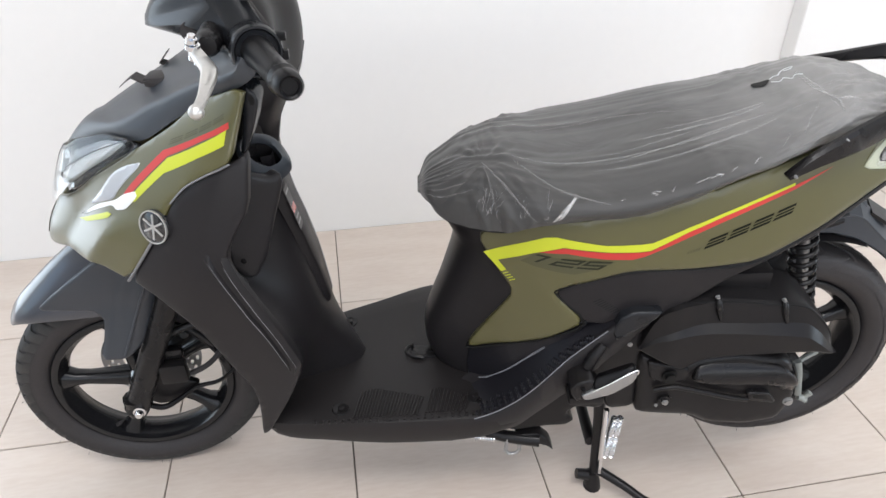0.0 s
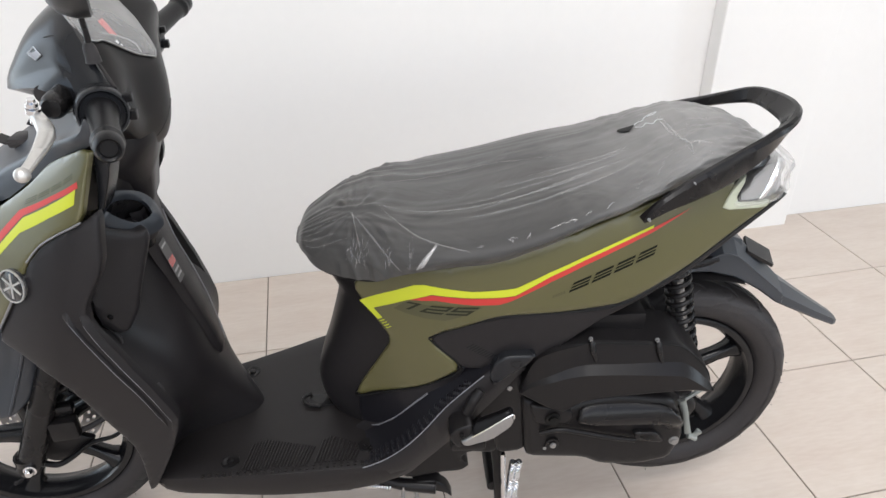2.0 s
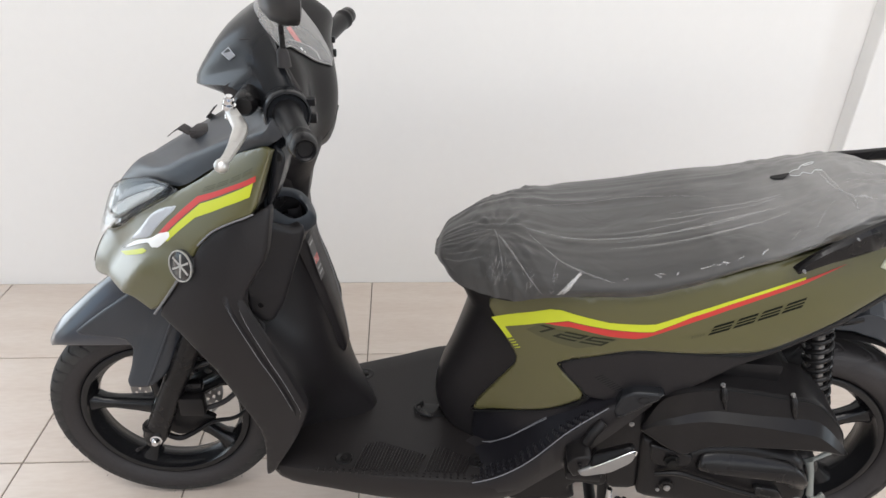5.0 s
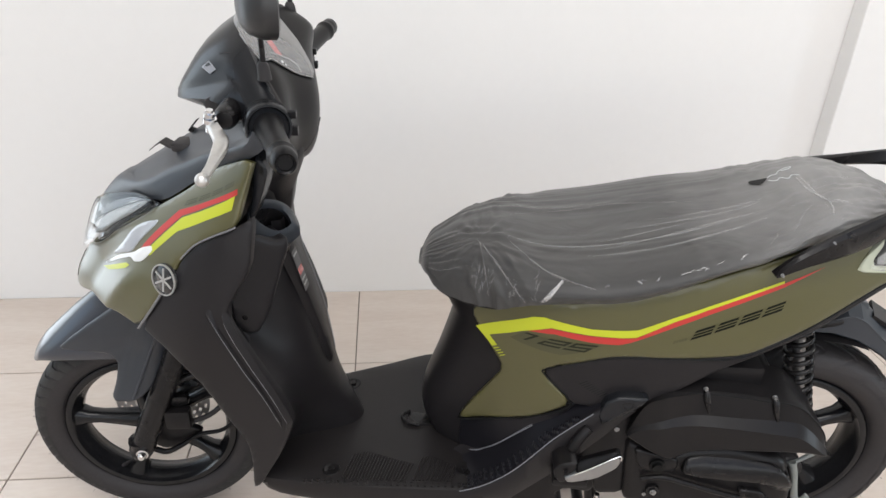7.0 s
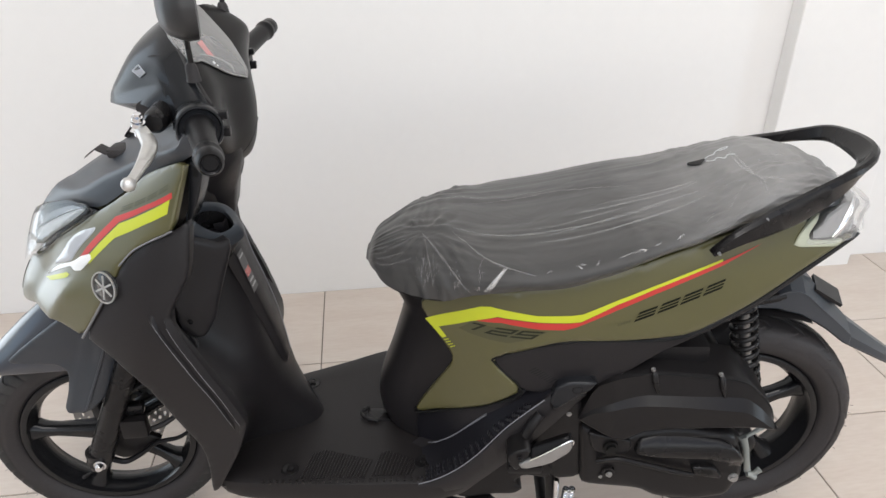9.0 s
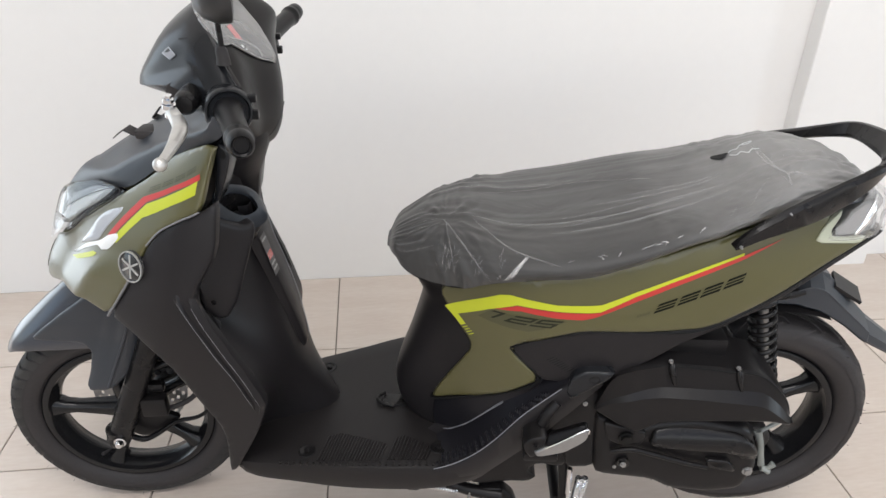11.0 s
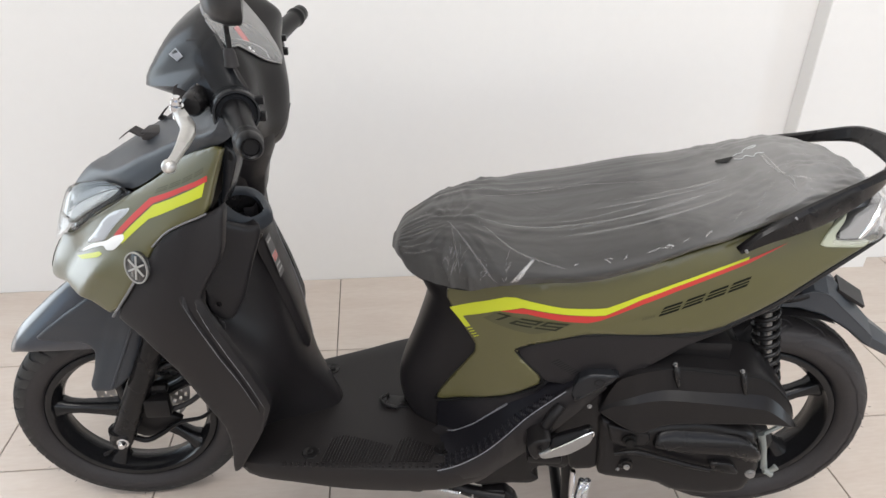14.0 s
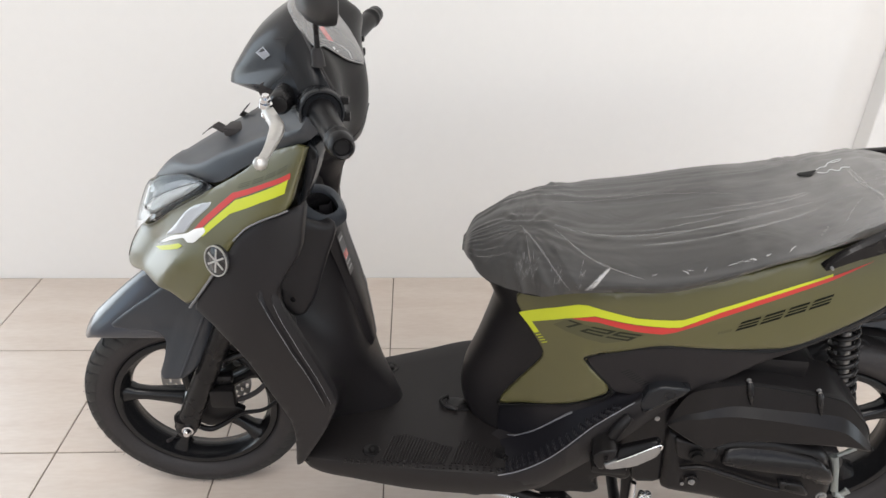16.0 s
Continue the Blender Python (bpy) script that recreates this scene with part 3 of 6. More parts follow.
part("speed_sensor_bracket", moved(join(block(0.02, 0.10, -0.075, -0.055, 0.33, 0.352, 0.006), tube([(0.03, -0.06, 0.35), (0.10, -0.06, 0.39), (0.17, -0.05, 0.40)], 0.008, 8)), steer_low), SATIN, scooter)


# front fender
def fender():
    rings = []
    stations = [(-0.197, 0.430, 0.014, 0.004), (-0.190, 0.444, 0.034, 0.010), (-0.170, 0.468, 0.050, 0.022), (-0.140, 0.496, 0.060, 0.044), (-0.100, 0.532, 0.066, 0.076),
                (-0.060, 0.564, 0.069, 0.106), (-0.010, 0.590, 0.071, 0.130), (0.040, 0.600, 0.072, 0.130), (0.090, 0.585, 0.070, 0.10), (0.130, 0.545, 0.066, 0.06)]
    for x, z, w, deep in stations:
        ring = []
        for k in range(-8, 9):
            s = k / 8
            y = w * math.sin(s * math.pi / 2)
            drop = deep * (1 - math.cos(s * math.pi / 2)) ** 0.9
            ring.append((x + 0.02 * (1 - abs(s)) * 0, y, z - drop - 0.010 * (abs(s) > 0.05) * abs(s)))
        rings.append(ring)
    inner = [[(x, y * 0.94, z - 0.006) for x, y, z in r] for r in rings]
    return loft([o + i[::-1] for o, i in zip(rings, inner)], True, True)


front_fender = part("front_fender", moved(fender(), steer_low), BLUE_GREY, scooter, "satin blue-grey front mudguard", 40)
FORK_SKIRT = [(-0.128, 0.466), (-0.086, 0.462), (-0.030, 0.461), (-0.015, 0.443), (-0.023, 0.405), (-0.035, 0.373), (-0.028, 0.362), (0.026, 0.374), (0.047, 0.392), (0.083, 0.455), (0.088, 0.486), (0.105, 0.540), (0.060, 0.570), (0.000, 0.562), (-0.060, 0.522), (-0.100, 0.490)]
for right in (False, True):
    part("fender_skirt", moved(panel(FORK_SKIRT, lambda a, b: (a, -0.071 - 0.19 * max(0, 0.47 - b) + 0.10 * max(0, b - 0.50) + 0.11 * max(0, abs(a - 0.01) - 0.045) - 0.016 * math.exp(-((a - 0.005 - (b - 0.36) * 0.46) / 0.024) ** 2), b), 0.012, 0.006, 0.0065, right=right,
                                     relief=lambda a, b: 0.005 * math.exp(-((a + 0.011 - (b - 0.394) * 0.387) / 0.011) ** 2)), steer_low), GREY, front_fender)

    crest = [(0.015 + (b - 0.383) * 0.446, -0.087 - 0.19 * max(0, 0.47 - b) + 0.10 * max(0, b - 0.50) - 0.0022, b) for b in (0.379, 0.41, 0.44, 0.47, 0.50, 0.52)]
    part("skirt_crest", moved(tube([mirrored(p) for p in crest] if right else crest, 0.0030, 8, 4), steer_low), GREY, front_fender)

# ---- front bodywork ----
COWL = [(0.120, 0.911), (0.020, 0.909), (-0.008, 0.905), (-0.013, 0.890), (-0.022, 0.818), (0.100, 0.798), (0.189, 0.778), (0.238, 0.751), (0.250, 0.731), (0.371, 0.612), (0.545, 0.623), (0.782, 0.610), (0.93, 0.585), (1.0, 0.580), (1.0, 0.665),
        (0.90, 0.690), (0.806, 0.720), (0.695, 0.768), (0.577, 0.807), (0.469, 0.849), (0.430, 0.879), (0.330, 0.894)]
COWL_RED = [(0.056, 0.870), (0.230, 0.845), (0.408, 0.816), (0.510, 0.741), (0.473, 0.741), (0.362, 0.811), (0.200, 0.840), (0.038, 0.862)]
COWL_YELLOW = [(0.054, 0.860), (0.200, 0.836), (0.355, 0.809), (0.469, 0.738), (0.428, 0.739), (0.330, 0.789), (0.180, 0.818), (0.040, 0.840)]
COWL_LAMP = [(0.726, 0.700), (0.665, 0.730), (0.614, 0.767), (0.574, 0.780), (0.493, 0.793), (0.488, 0.783), (0.533, 0.753), (0.564, 0.729), (0.645, 0.715)]
COWL_TICK = [(0.800, 0.664), (0.690, 0.686), (0.574, 0.708), (0.543, 0.708), (0.560, 0.700), (0.715, 0.672)]
COWL_LIGHT = [(0.760, 0.681), (0.655, 0.711), (0.543, 0.731), (0.503, 0.744), (0.442, 0.754), (0.422, 0.747), (0.472, 0.723), (0.520, 0.717), (0.560, 0.721), (0.655, 0.702), (0.760, 0.677)]
SHIELD = [(0.371, 0.612), (0.250, 0.731), (0.238, 0.751), (0.189, 0.778), (0.100, 0.798), (-0.026, 0.817), (-0.110, 0.832), (-0.146, 0.751), (-0.090, 0.690), (-0.120, 0.655), (-0.330, 0.568), (-0.715, 0.453), (-0.760, 0.430), (-0.821, 0.367), (-0.884, 0.261), (-0.820, 0.260), (-0.537, 0.377), (-0.278, 0.449), (0.008, 0.548), (0.199, 0.591)]


def cowl_crease(a, b):
    """A crest down the lower cowl that parts its nose from its flank."""
    past = (a - spl(b, [(0.610, 0.592), (0.653, 0.552), (0.690, 0.505), (0.717, 0.450)])) * 0.27
    if past < 0:
        return 0.013 * math.exp(past / 0.030) * min(1, max(0, (0.725 - b) / 0.05))
    fade = min(1, max(0, (0.97 - a) / 0.16))
    low, high = min(1, max(0, (0.725 - b) / 0.05)), min(1, max(0, (0.790 - b) / 0.05))
    return fade * ((0.013 - 0.26 * min(past, 0.07)) * low - 0.05 * min(past, 0.07) * high)


for right in (False, True):
    cowl = part("front_cowl", panel(COWL, front, 0.010, 0.004, 0.010, 0.002, 0.33, right, relief=cowl_crease), GREEN, scooter, "matte olive green front cowl with stripes")
    part("red_stripe", panel(COWL_RED, front, 0.0, 0.0003, 0.012, 0.0026, 0.33, right, relief=cowl_crease, soft=0), RED, cowl, "thin red vinyl stripe")
    part("yellow_stripe", panel(COWL_YELLOW, front, 0.0, 0.0003, 0.012, 0.0026, 0.33, right, relief=cowl_crease, soft=0), YELLOW, cowl, "broad lime yellow vinyl stripe")
    lamp = part("position_lamp", panel(COWL_LAMP, front, 0.004, 0.002, 0.008, 0.0035, 0.33, right, relief=cowl_crease), FROST, cowl, "frosted grey position lamp lens")
    part("lamp_reflector", panel(COWL_LIGHT, front, 0.004, 0.0015, 0.008, 0.0045, 0.33, right, relief=cowl_crease), WHITE, lamp, "white lamp bar")
    part("lamp_tick", panel(COWL_TICK, front, 0.0, 0.0003, 0.008, 0.0030, 0.33, right, relief=cowl_crease, soft=0), YELLOW, lamp, "thin lime yellow tick")
    shield = part("leg_shield", moved(panel(SHIELD, front, 0.014, 0.006, 0.014, 0.001, 0.33, right), lambda p: (p[0] - (0.03 if p[1] > 0.02 else 0.0), p[1], p[2])), BLACK, scooter, "grained black plastic leg shield")
    for run, thin in ((((0.372, 0.612), (0.312, 0.671), (0.252, 0.729)), 0.0022), (((0.237, 0.754), (0.189, 0.780), (0.100, 0.800), (0.035, 0.810), (-0.020, 0.818)), 0.0015)):
        line = [(x, y - 0.005, z) for x, y, z in (front(a, b) for a, b in run)]
        part("trim_strip", tube([mirrored(p) for p in line] if right else line, thin, 8, 5), LINE, shield, "thin silver trim strip")


def word_mark(surface, p, q, high, count, thick, mat, parent, stretch=1.0, lift=0.0026, lean=0.35):
    """Plain slanted groups of thin bars, where a word mark stands."""
    p, q = Vector(p), Vector(q)
    run = (q - p) / count
    up = Vector((0.0, 1.0)) * high
    slant = run.normalized() * high * lean / stretch
    for k in range(count):
        o = p + run * (k + 0.05)
        w = run * 0.88

        def at(s, t):
            v = o + w * s + up * t + slant * t
            return (v.x, v.y)

        for pts in ([at(0, 0), at(0.97, 0), at(1.0, thick), at(0.02, thick)], [at(0, 1 - thick), at(0.97, 1 - thick), at(0.94, 1), at(0.06, 1)], [at(0.02, 0.40), at(0.96, 0.40), at(0.96, 0.40 + thick * 0.7), at(0.04, 0.40 + thick * 0.7)]):
            part("word_mark_bar", panel(pts, surface, 0, 0.0003, 0.012, lift, stretch, False, soft=0), mat, parent)


cowl_left = [o for o in scooter.children if o.name.startswith("front_cowl")][0]
word_mark(front, (0.400, 0.823), (0.095, 0.874), 0.0092, 4, 0.24, SHADE, cowl_left, 0.33, lean=-0.5)


def emblem():
    """A round badge: dark disc, silver ring and three crossing bars."""
    c = Vector(front(0.284, 0.714))
    nx = Vector((-0.42, -0.88, 0.20)).normalized()
    u = Vector((0, 0, 1)).cross(nx).normalized()
    v = nx.cross(u)
    base = c + nx * 0.002

    def disc(r, h):
        return loft([[base + nx * d + (u * math.cos(a) + v * math.sin(a)) * rr for a in (2 * math.pi * k / 40 for k in range(40))] for rr, d in ((r, -0.006), (r, h), (r - 0.001, h + 0.001))])

    ob = part("emblem", disc(0.0255, 0.004), GLOSS, scooter, "round black and silver emblem")
    ring = []
    for k in range(41):
        a = 2 * math.pi * k / 40
        w = u * math.cos(a) + v * math.sin(a)
        ring.append([base + w * r + nx * h for r, h in ((0.0255, 0.004), (0.0255, 0.0065), (0.0235, 0.0065), (0.0235, 0.004))])
    part("emblem_ring", loft(ring, True, False), ALLOY, ob, "silver ring")
    for k in range(3):
        a = math.pi * k / 3 + math.pi / 6
        w, s = u * math.cos(a) + v * math.sin(a), v * math.cos(a) - u * math.sin(a)
        pts = [base + w * x + s * y for x, y in ((-0.0195, -0.0015), (0.0195, -0.0015), (0.0195, 0.0015), (-0.0195, 0.0015))]
        part("emblem_bar", loft([[p + nx * 0.004 for p in pts], [p + nx * 0.0062 for p in pts]]), ALLOY, ob)


emblem()


# hood: the dark panel between the cowls
HOOD_EDGE = [(0.745, 0.985), (0.765, 0.96), (0.795, 0.85), (0.806, 0.74), (0.815, 0.640), (0.835, 0.585), (0.851, 0.550), (0.875, 0.450), (0.892, 0.370), (0.905, 0.250), (0.915, 0.090), (0.93, -0.05)]


def hood():
    rings = []
    for k in range(25):
        b = 0.748 + (0.945 - 0.748) * k / 24
        e = spl(b, HOOD_EDGE)
        half = []
        for j in range(13):
            a = 1.0 - (1.0 - e + 0.05) * j / 12
            x, y, z = front(a, b)
            ridge = 0.010 * max(0, 1 - abs(a - e - 0.15) / 0.14)
            tuck = 0.004 * max(0, (e + 0.02 - a) / 0.07)
            half.append((x - 0.003 + tuck, y - ridge + tuck, z + 0.003 + ridge * 0.6 - tuck))
        rings.append([(min(x, 0.29), -y * 0.85, z - 0.10 * max(0, x - 0.27)) for x, y, z in half[:0:-1]] + half)
    return loft(rings, False, False)


hood_part = part("hood_panel", hood(), GREY, scooter, "satin dark grey front upper panel", 60)
# black spring clips that stand out of the hood
for pts, wide in (([(0.185, -0.045, 0.880), (0.165, -0.05, 0.876), (0.150, -0.05, 0.884), (0.140, -0.05, 0.878), (0.130, -0.05, 0.870)], 0.012), ([(0.200, 0.005, 0.889), (0.186, 0.0, 0.884), (0.176, 0.0, 0.888), (0.184, 0.0, 0.897), (0.190, 0.0, 0.904)], 0.009)):
    rings = [[(x, y - wide, z), (x, y + wide, z), (x + 0.001, y + wide, z + 0.0025), (x + 0.001, y - wide, z + 0.0025)] for x, y, z in pts]
    part("fixing_clip", loft(rings), RUBBER, scooter, "small black sheet fixing clip", 20)
part("clip_seat", block(0.165, 0.20, -0.06, -0.02, 0.868, 0.884, 0.006), RUBBER, hood_part)

# headlamps
HEADLAMP = [(0.992, 0.672), (0.992, 0.754), (0.935, 0.777), (0.800, 0.804), (0.653, 0.812), (0.602, 0.808), (0.613, 0.793), (0.680, 0.766), (0.800, 0.728), (0.890, 0.698)]
REFLECTOR = [(0.985, 0.690), (0.940, 0.722), (0.868, 0.757), (0.828, 0.778), (0.777, 0.794), (0.706, 0.803), (0.736, 0.777), (0.817, 0.745), (0.929, 0.704)]
BROW = [(0.985, 0.728), (0.985, 0.748), (0.93, 0.770), (0.80, 0.797), (0.70, 0.805), (0.76, 0.793), (0.84, 0.768), (0.92, 0.738)]
for right in (False, True):
    head = part("headlamp", panel(HEADLAMP, front, 0.004, 0.003, 0.012, -0.008, 0.33, right), GLOSS, scooter, "headlamp with clear lens")
    part("headlamp_seal", tube([mirrored(p) if right else p for p in ((x, y - 0.007, z) for x, y, z in (front(a, b) for a, b in HEADLAMP[1:]))], 0.0008, 6, 3), RUBBER, head, "thin black seal")
    part("headlamp_divider", tube([mirrored(p) if right else p for p in ((x, y - 0.004, z) for x, y, z in (front(a, b) for a, b in ((0.985, 0.716), (0.90, 0.748), (0.80, 0.781), (0.72, 0.801))))], 0.0010, 6, 4), RUBBER, head)
    part("headlamp_lens", panel(HEADLAMP, front, 0.002, 0.003, 0.012, 0.007, 0.33, right, relief=lambda a, b: 0.006 * max(0, (a - 0.70) / 0.3)), LENS, head, "clear headlamp lens")
    # white colour stands in for the silver reflector's bright reflection
    part("headlamp_reflector", panel(REFLECTOR, front, 0.003, 0.003, 0.008, -0.003, 0.33, right, relief=lambda a, b: 0.004 * abs(math.sin(a * 30 + b * 110))), WHITE, head, "reflector streak whitened for its bright reflection")
    part("headlamp_brow", panel(BROW, front, 0.003, 0.002, 0.010, -0.004, 0.33, right, relief=lambda a, b: 0.004 * abs(math.sin(a * 34 + b * 70))), FROST, head, "silvered upper reflector")
part("headlamp_wrap", panel([(0.80, 0.728), (0.985, 0.716), (0.985, 0.668), (0.95, 0.664), (0.88, 0.694)], front, 0.0, 0.0, 0.010, 0.014, 0.33, relief=lambda a, b: 0.004 * noise.noise((a * 9, b * 50, 0))), HAZE, scooter, "loose clear protective film")


# inner leg shield that faces the rider
SHIELD_EDGE = [(.25, .285), (.30, .305), (.37, .335), (.44, .345), (.50, .325), (.56, .285), (.62, .255), (.68, .250), (.75, .280), (.82, .315), (.90, .335)]
SHIELD_MID = [(.25, 0.466), (.29, 0.451), (.33, 0.430), (.38, 0.404), (.42, 0.391), (.52, 0.372), (.61, 0.354), (.69, 0.334), (.75, 0.328), (.80, 0.332), (.846, 0.354), (.90, 0.360)]


def inner_shield():
    rings = []
    for k in range(34):
        z = 0.25 + 0.645 * k / 33
        w = spl(z, [(.25, .170), (.40, .188), (.55, .200), (.68, .190), (.76, .150), (.82, .110), (.90, .095)])
        w_far = spl(z, [(.25, .160), (.40, .175), (.47, .178), (.53, .160), (.60, .125), (.68, .105), (.76, .095), (.90, .085)])
        xe, xm = spl(z, SHIELD_EDGE), spl(z, SHIELD_MID)
        ring = []
        for j in range(-16, 17):
            s = j / 16
            wide = w if s < 0 else w_far
            foot = min(1, max(0, (0.42 - z) / 0.14))
            f = 1 / (1 + math.exp((abs(s) - 0.48 + 0.16 * foot) * (10 + 4 * foot)))
            ring.append((xe + (xm - xe) * f, s * wide, z))
        rings.append(ring)
    return loft(rings, False, False)


inner = part("inner_leg_shield", inner_shield(), BLACK, scooter, "grained black plastic inner leg shield", 60)
# open pocket below the bars
LIP_OUT = [(0.3122, -0.1424, 0.7832), (0.3195, -0.131, 0.7648), (0.336, -0.1055, 0.7398), (0.3498, -0.084, 0.7312), (0.3620, -0.064, 0.7330), (0.3656, -0.0560, 0.7430), (0.352, -0.040, 0.762), (0.336, -0.048, 0.784), (0.318, -0.078, 0.802), (0.306, -0.100, 0.806), (0.303, -0.125, 0.802)]
LIP_IN = [(0.318, -0.1324, 0.7924), (0.3262, -0.1182, 0.7738), (0.338, -0.0994, 0.7563), (0.348, -0.084, 0.7525), (0.3539, -0.0721, 0.7546), (0.354, -0.0668, 0.7592), (0.3425, -0.0535, 0.7674), (0.3306, -0.0615, 0.7827), (0.318, -0.0834, 0.7939), (0.3114, -0.1027, 0.7966), (0.3111, -0.121, 0.7953)]


def closed(loop, dx=0.0, dy=0.0, dz=0.0):
    """A smooth closed loop, moved as a whole."""
    fine = smooth_line(list(loop) + [loop[0], loop[1]], 4)[:4 * len(loop)]
    return [p + Vector((dx, dy, dz)) for p in fine]


LIP_MID = [tuple((a + b) / 2 for a, b in zip(p, q)) for p, q in zip(LIP_OUT, LIP_IN)]
part("pocket_skirt", loft([closed(LIP_OUT, -0.050, 0.020, -0.075), closed(LIP_OUT, -0.018, 0.008, -0.030), closed(LIP_OUT, -0.002, 0.003, -0.006)], True, False), BLACK, inner, "", 60)
# black rim coloured grey to carry the sheen it reflects
part("pocket_lip", loft([closed(LIP_OUT, -0.001, 0.002, -0.008), closed(LIP_OUT), closed(LIP_MID, 0.001, -0.001, 0.0025), closed(LIP_IN), closed(LIP_IN, -0.003, 0.004, -0.010)], True, False), GREY, inner, "rounded rim of the open pocket, paler for its sheen", 50)
part("pocket_well", loft([closed(LIP_IN, -0.002, 0.003, -0.008), closed(LIP_IN, -0.012, 0.014, -0.06), closed([(0.330, -0.085, 0.700)] * len(LIP_IN))], True, False), SATIN, inner, "dark inside of the pocket", 50)
POCKET = [(0.300, 0.790), (0.325, 0.768), (0.346, 0.752), (0.362, 0.752), (0.364, 0.735), (0.347, 0.680), (0.332, 0.625), (0.314, 0.594), (0.298, 0.598), (0.280, 0.635), (0.272, 0.690), (0.284, 0.750)]
part("pocket_box", panel(POCKET, lambda a, b: (a, -0.188 + 0.85 * max(0, a - 0.285) + 0.10 * max(0, b - 0.66), b), 0.06, 0.009, 0.010), BLACK, inner, "black pocket housing")


def on_inner(a, b):
    return (spl(b, SHIELD_MID) + 0.004, a, b)


def rib_panel(pts, lift, mat, name, label):
    bm = bmesh.new()
    bm.faces.new([bm.verts.new((on_inner(a, b)[0] + lift, a, b)) for a, b in pts])
    return part(name, bm, mat, inner, label, 0)


CENTRE = [(0.76, -0.068, 0.018), (0.72, -0.064, 0.017), (0.6646, -0.0545, 0.016), (0.60, -0.043, 0.021), (0.53, -0.031, 0.027), (0.47, -0.022, 0.021), (0.438, -0.017, 0.014), (0.424, -0.010, 0.006)]
part("raised_centre", loft([[(spl(z, SHIELD_MID) + d * (1 if z > 0.43 else 0.4), y, z) for y, d in ((a - 0.006, -0.006), (a, 0.007), (a + 0.004, 0.0095), (b - 0.004, 0.0095), (b, 0.007), (b + 0.006, -0.006))] for z, a, b in CENTRE], False, False), BLACK, inner, "", 35)
rib_panel([(-0.055, 0.69), (-0.028, 0.69), (-0.028, 0.612), (-0.055, 0.612)], 0.0080, LABEL, "warning_label", "small printed warning label")
rib_panel([(-0.053, 0.657), (-0.030, 0.657), (-0.030, 0.643), (-0.053, 0.643)], 0.0086, AMBER, "label_bar", "red bar on the label")
for zz in (0.683, 0.672, 0.636, 0.626):
    rib_panel([(-0.052, zz), (-0.031, zz), (-0.031, zz - 0.004), (-0.052, zz - 0.004)], 0.0086, STEEL, "label_bar", "pale print bar")
part("key_switch", bolt(0.300, -0.184, 0.640, 0.003, 0.003), SATIN, inner, "small metal lock")
CHANNEL = [((-0.002, 0.684), (-0.072, 0.680)), ((-0.020, 0.672), (-0.100, 0.664)), ((-0.110, 0.634), (-0.170, 0.631)), ((-0.270, 0.567), (-0.320, 0.568)), ((-0.450, 0.511), (-0.505, 0.510)), ((-0.640, 0.452), (-0.700, 0.450)), ((-0.690, 0.430), (-0.735, 0.420))]


def channel():
    """A moulded channel down the shield's flank between two sharp crests."""
    rings = []
    for k in range(37):
        i, w = min(int(k / 6), 5), k / 6 - min(int(k / 6), 5)
        (a0, b0), (a1, b1) = [tuple(CHANNEL[i][e][c] + (CHANNEL[i + 1][e][c] - CHANNEL[i][e][c]) * w for c in (0, 1)) for e in (0, 1)]
        fade = min(1, (36 - k) / 8, k / 7)
        ring = []
        for f, h in ((-0.50, -0.001), (-0.12, 0.0035), (0.0, 0.0056), (0.07, 0.0050), (0.16, 0.0008), (0.5, 0.0002), (0.84, 0.0010), (0.93, 0.0054), (1.0, 0.0060), (1.10, 0.0040), (1.45, -0.001)):
            x, y, z = front(a0 + (a1 - a0) * f, b0 + (b1 - b0) * f)
            h = 0.0006 + h * fade
            ring.append((x - 0.3 * h, y - h, z + 0.1 * h))
        rings.append(ring)
    return loft(rings, False, False)


part("shield_channel", channel(), BLACK, inner, "moulded channel with sharp crests", 25)
# pale lines paint the highlights of the two crests
for e in (0, 1):
    line = [(x - 0.0018, y - 0.0064, z + 0.0006) for x, y, z in (front(*pair[e]) for pair in CHANNEL[1:6])]
    part("crest_highlight", tube(line, [0.0002, 0.0004, 0.0005, 0.0004, 0.0002], 6, 8), EDGE, inner, "thin painted highlight on the crest")
for run in (((0.277, -0.147, 0.584), (0.284, -0.147, 0.572), (0.286, -0.151, 0.563)), ((0.331, -0.165, 0.488), (0.335, -0.167, 0.479), (0.338, -0.168, 0.471))):
    part("clip_slot", tube([(x + 0.001, y - 0.001, z) for x, y, z in run], [0.002, 0.004, 0.002], 8, 3), RUBBER, inner, "small dark clip slot")
# highlight of the raised centre, as a pale line
part("centre_highlight", tube([(spl(z, SHIELD_MID) + 0.0090, y, z) for z, a, y in CENTRE[1:7]], 0.0009, 6, 4), EDGE, inner, "thin painted highlight on the centre edge")
# ignition bracket plate beside the cowl
bracket = part("side_bracket", panel([(0.338, 0.909), (0.3508, 0.9003), (0.3554, 0.8856), (0.347, 0.858), (0.3383, 0.8352), (0.328, 0.812), (0.321, 0.802), (0.319, 0.812), (0.327, 0.842), (0.332, 0.872), (0.333, 0.893)], flat(-0.165), 0.04, 0.004, 0.010), COVER, scooter, "dark grey plastic bracket below the bars")
# the hole's shade is a flat dark patch, nothing is cut
part("bracket_hole_patch", panel([(0.345, 0.898), (0.350, 0.893), (0.350, 0.884), (0.346, 0.880), (0.343, 0.887)], flat(-0.1655), 0.0, 0.0003, 0.01), SEAL, bracket, "flat dark oval patch for the hole's shade")

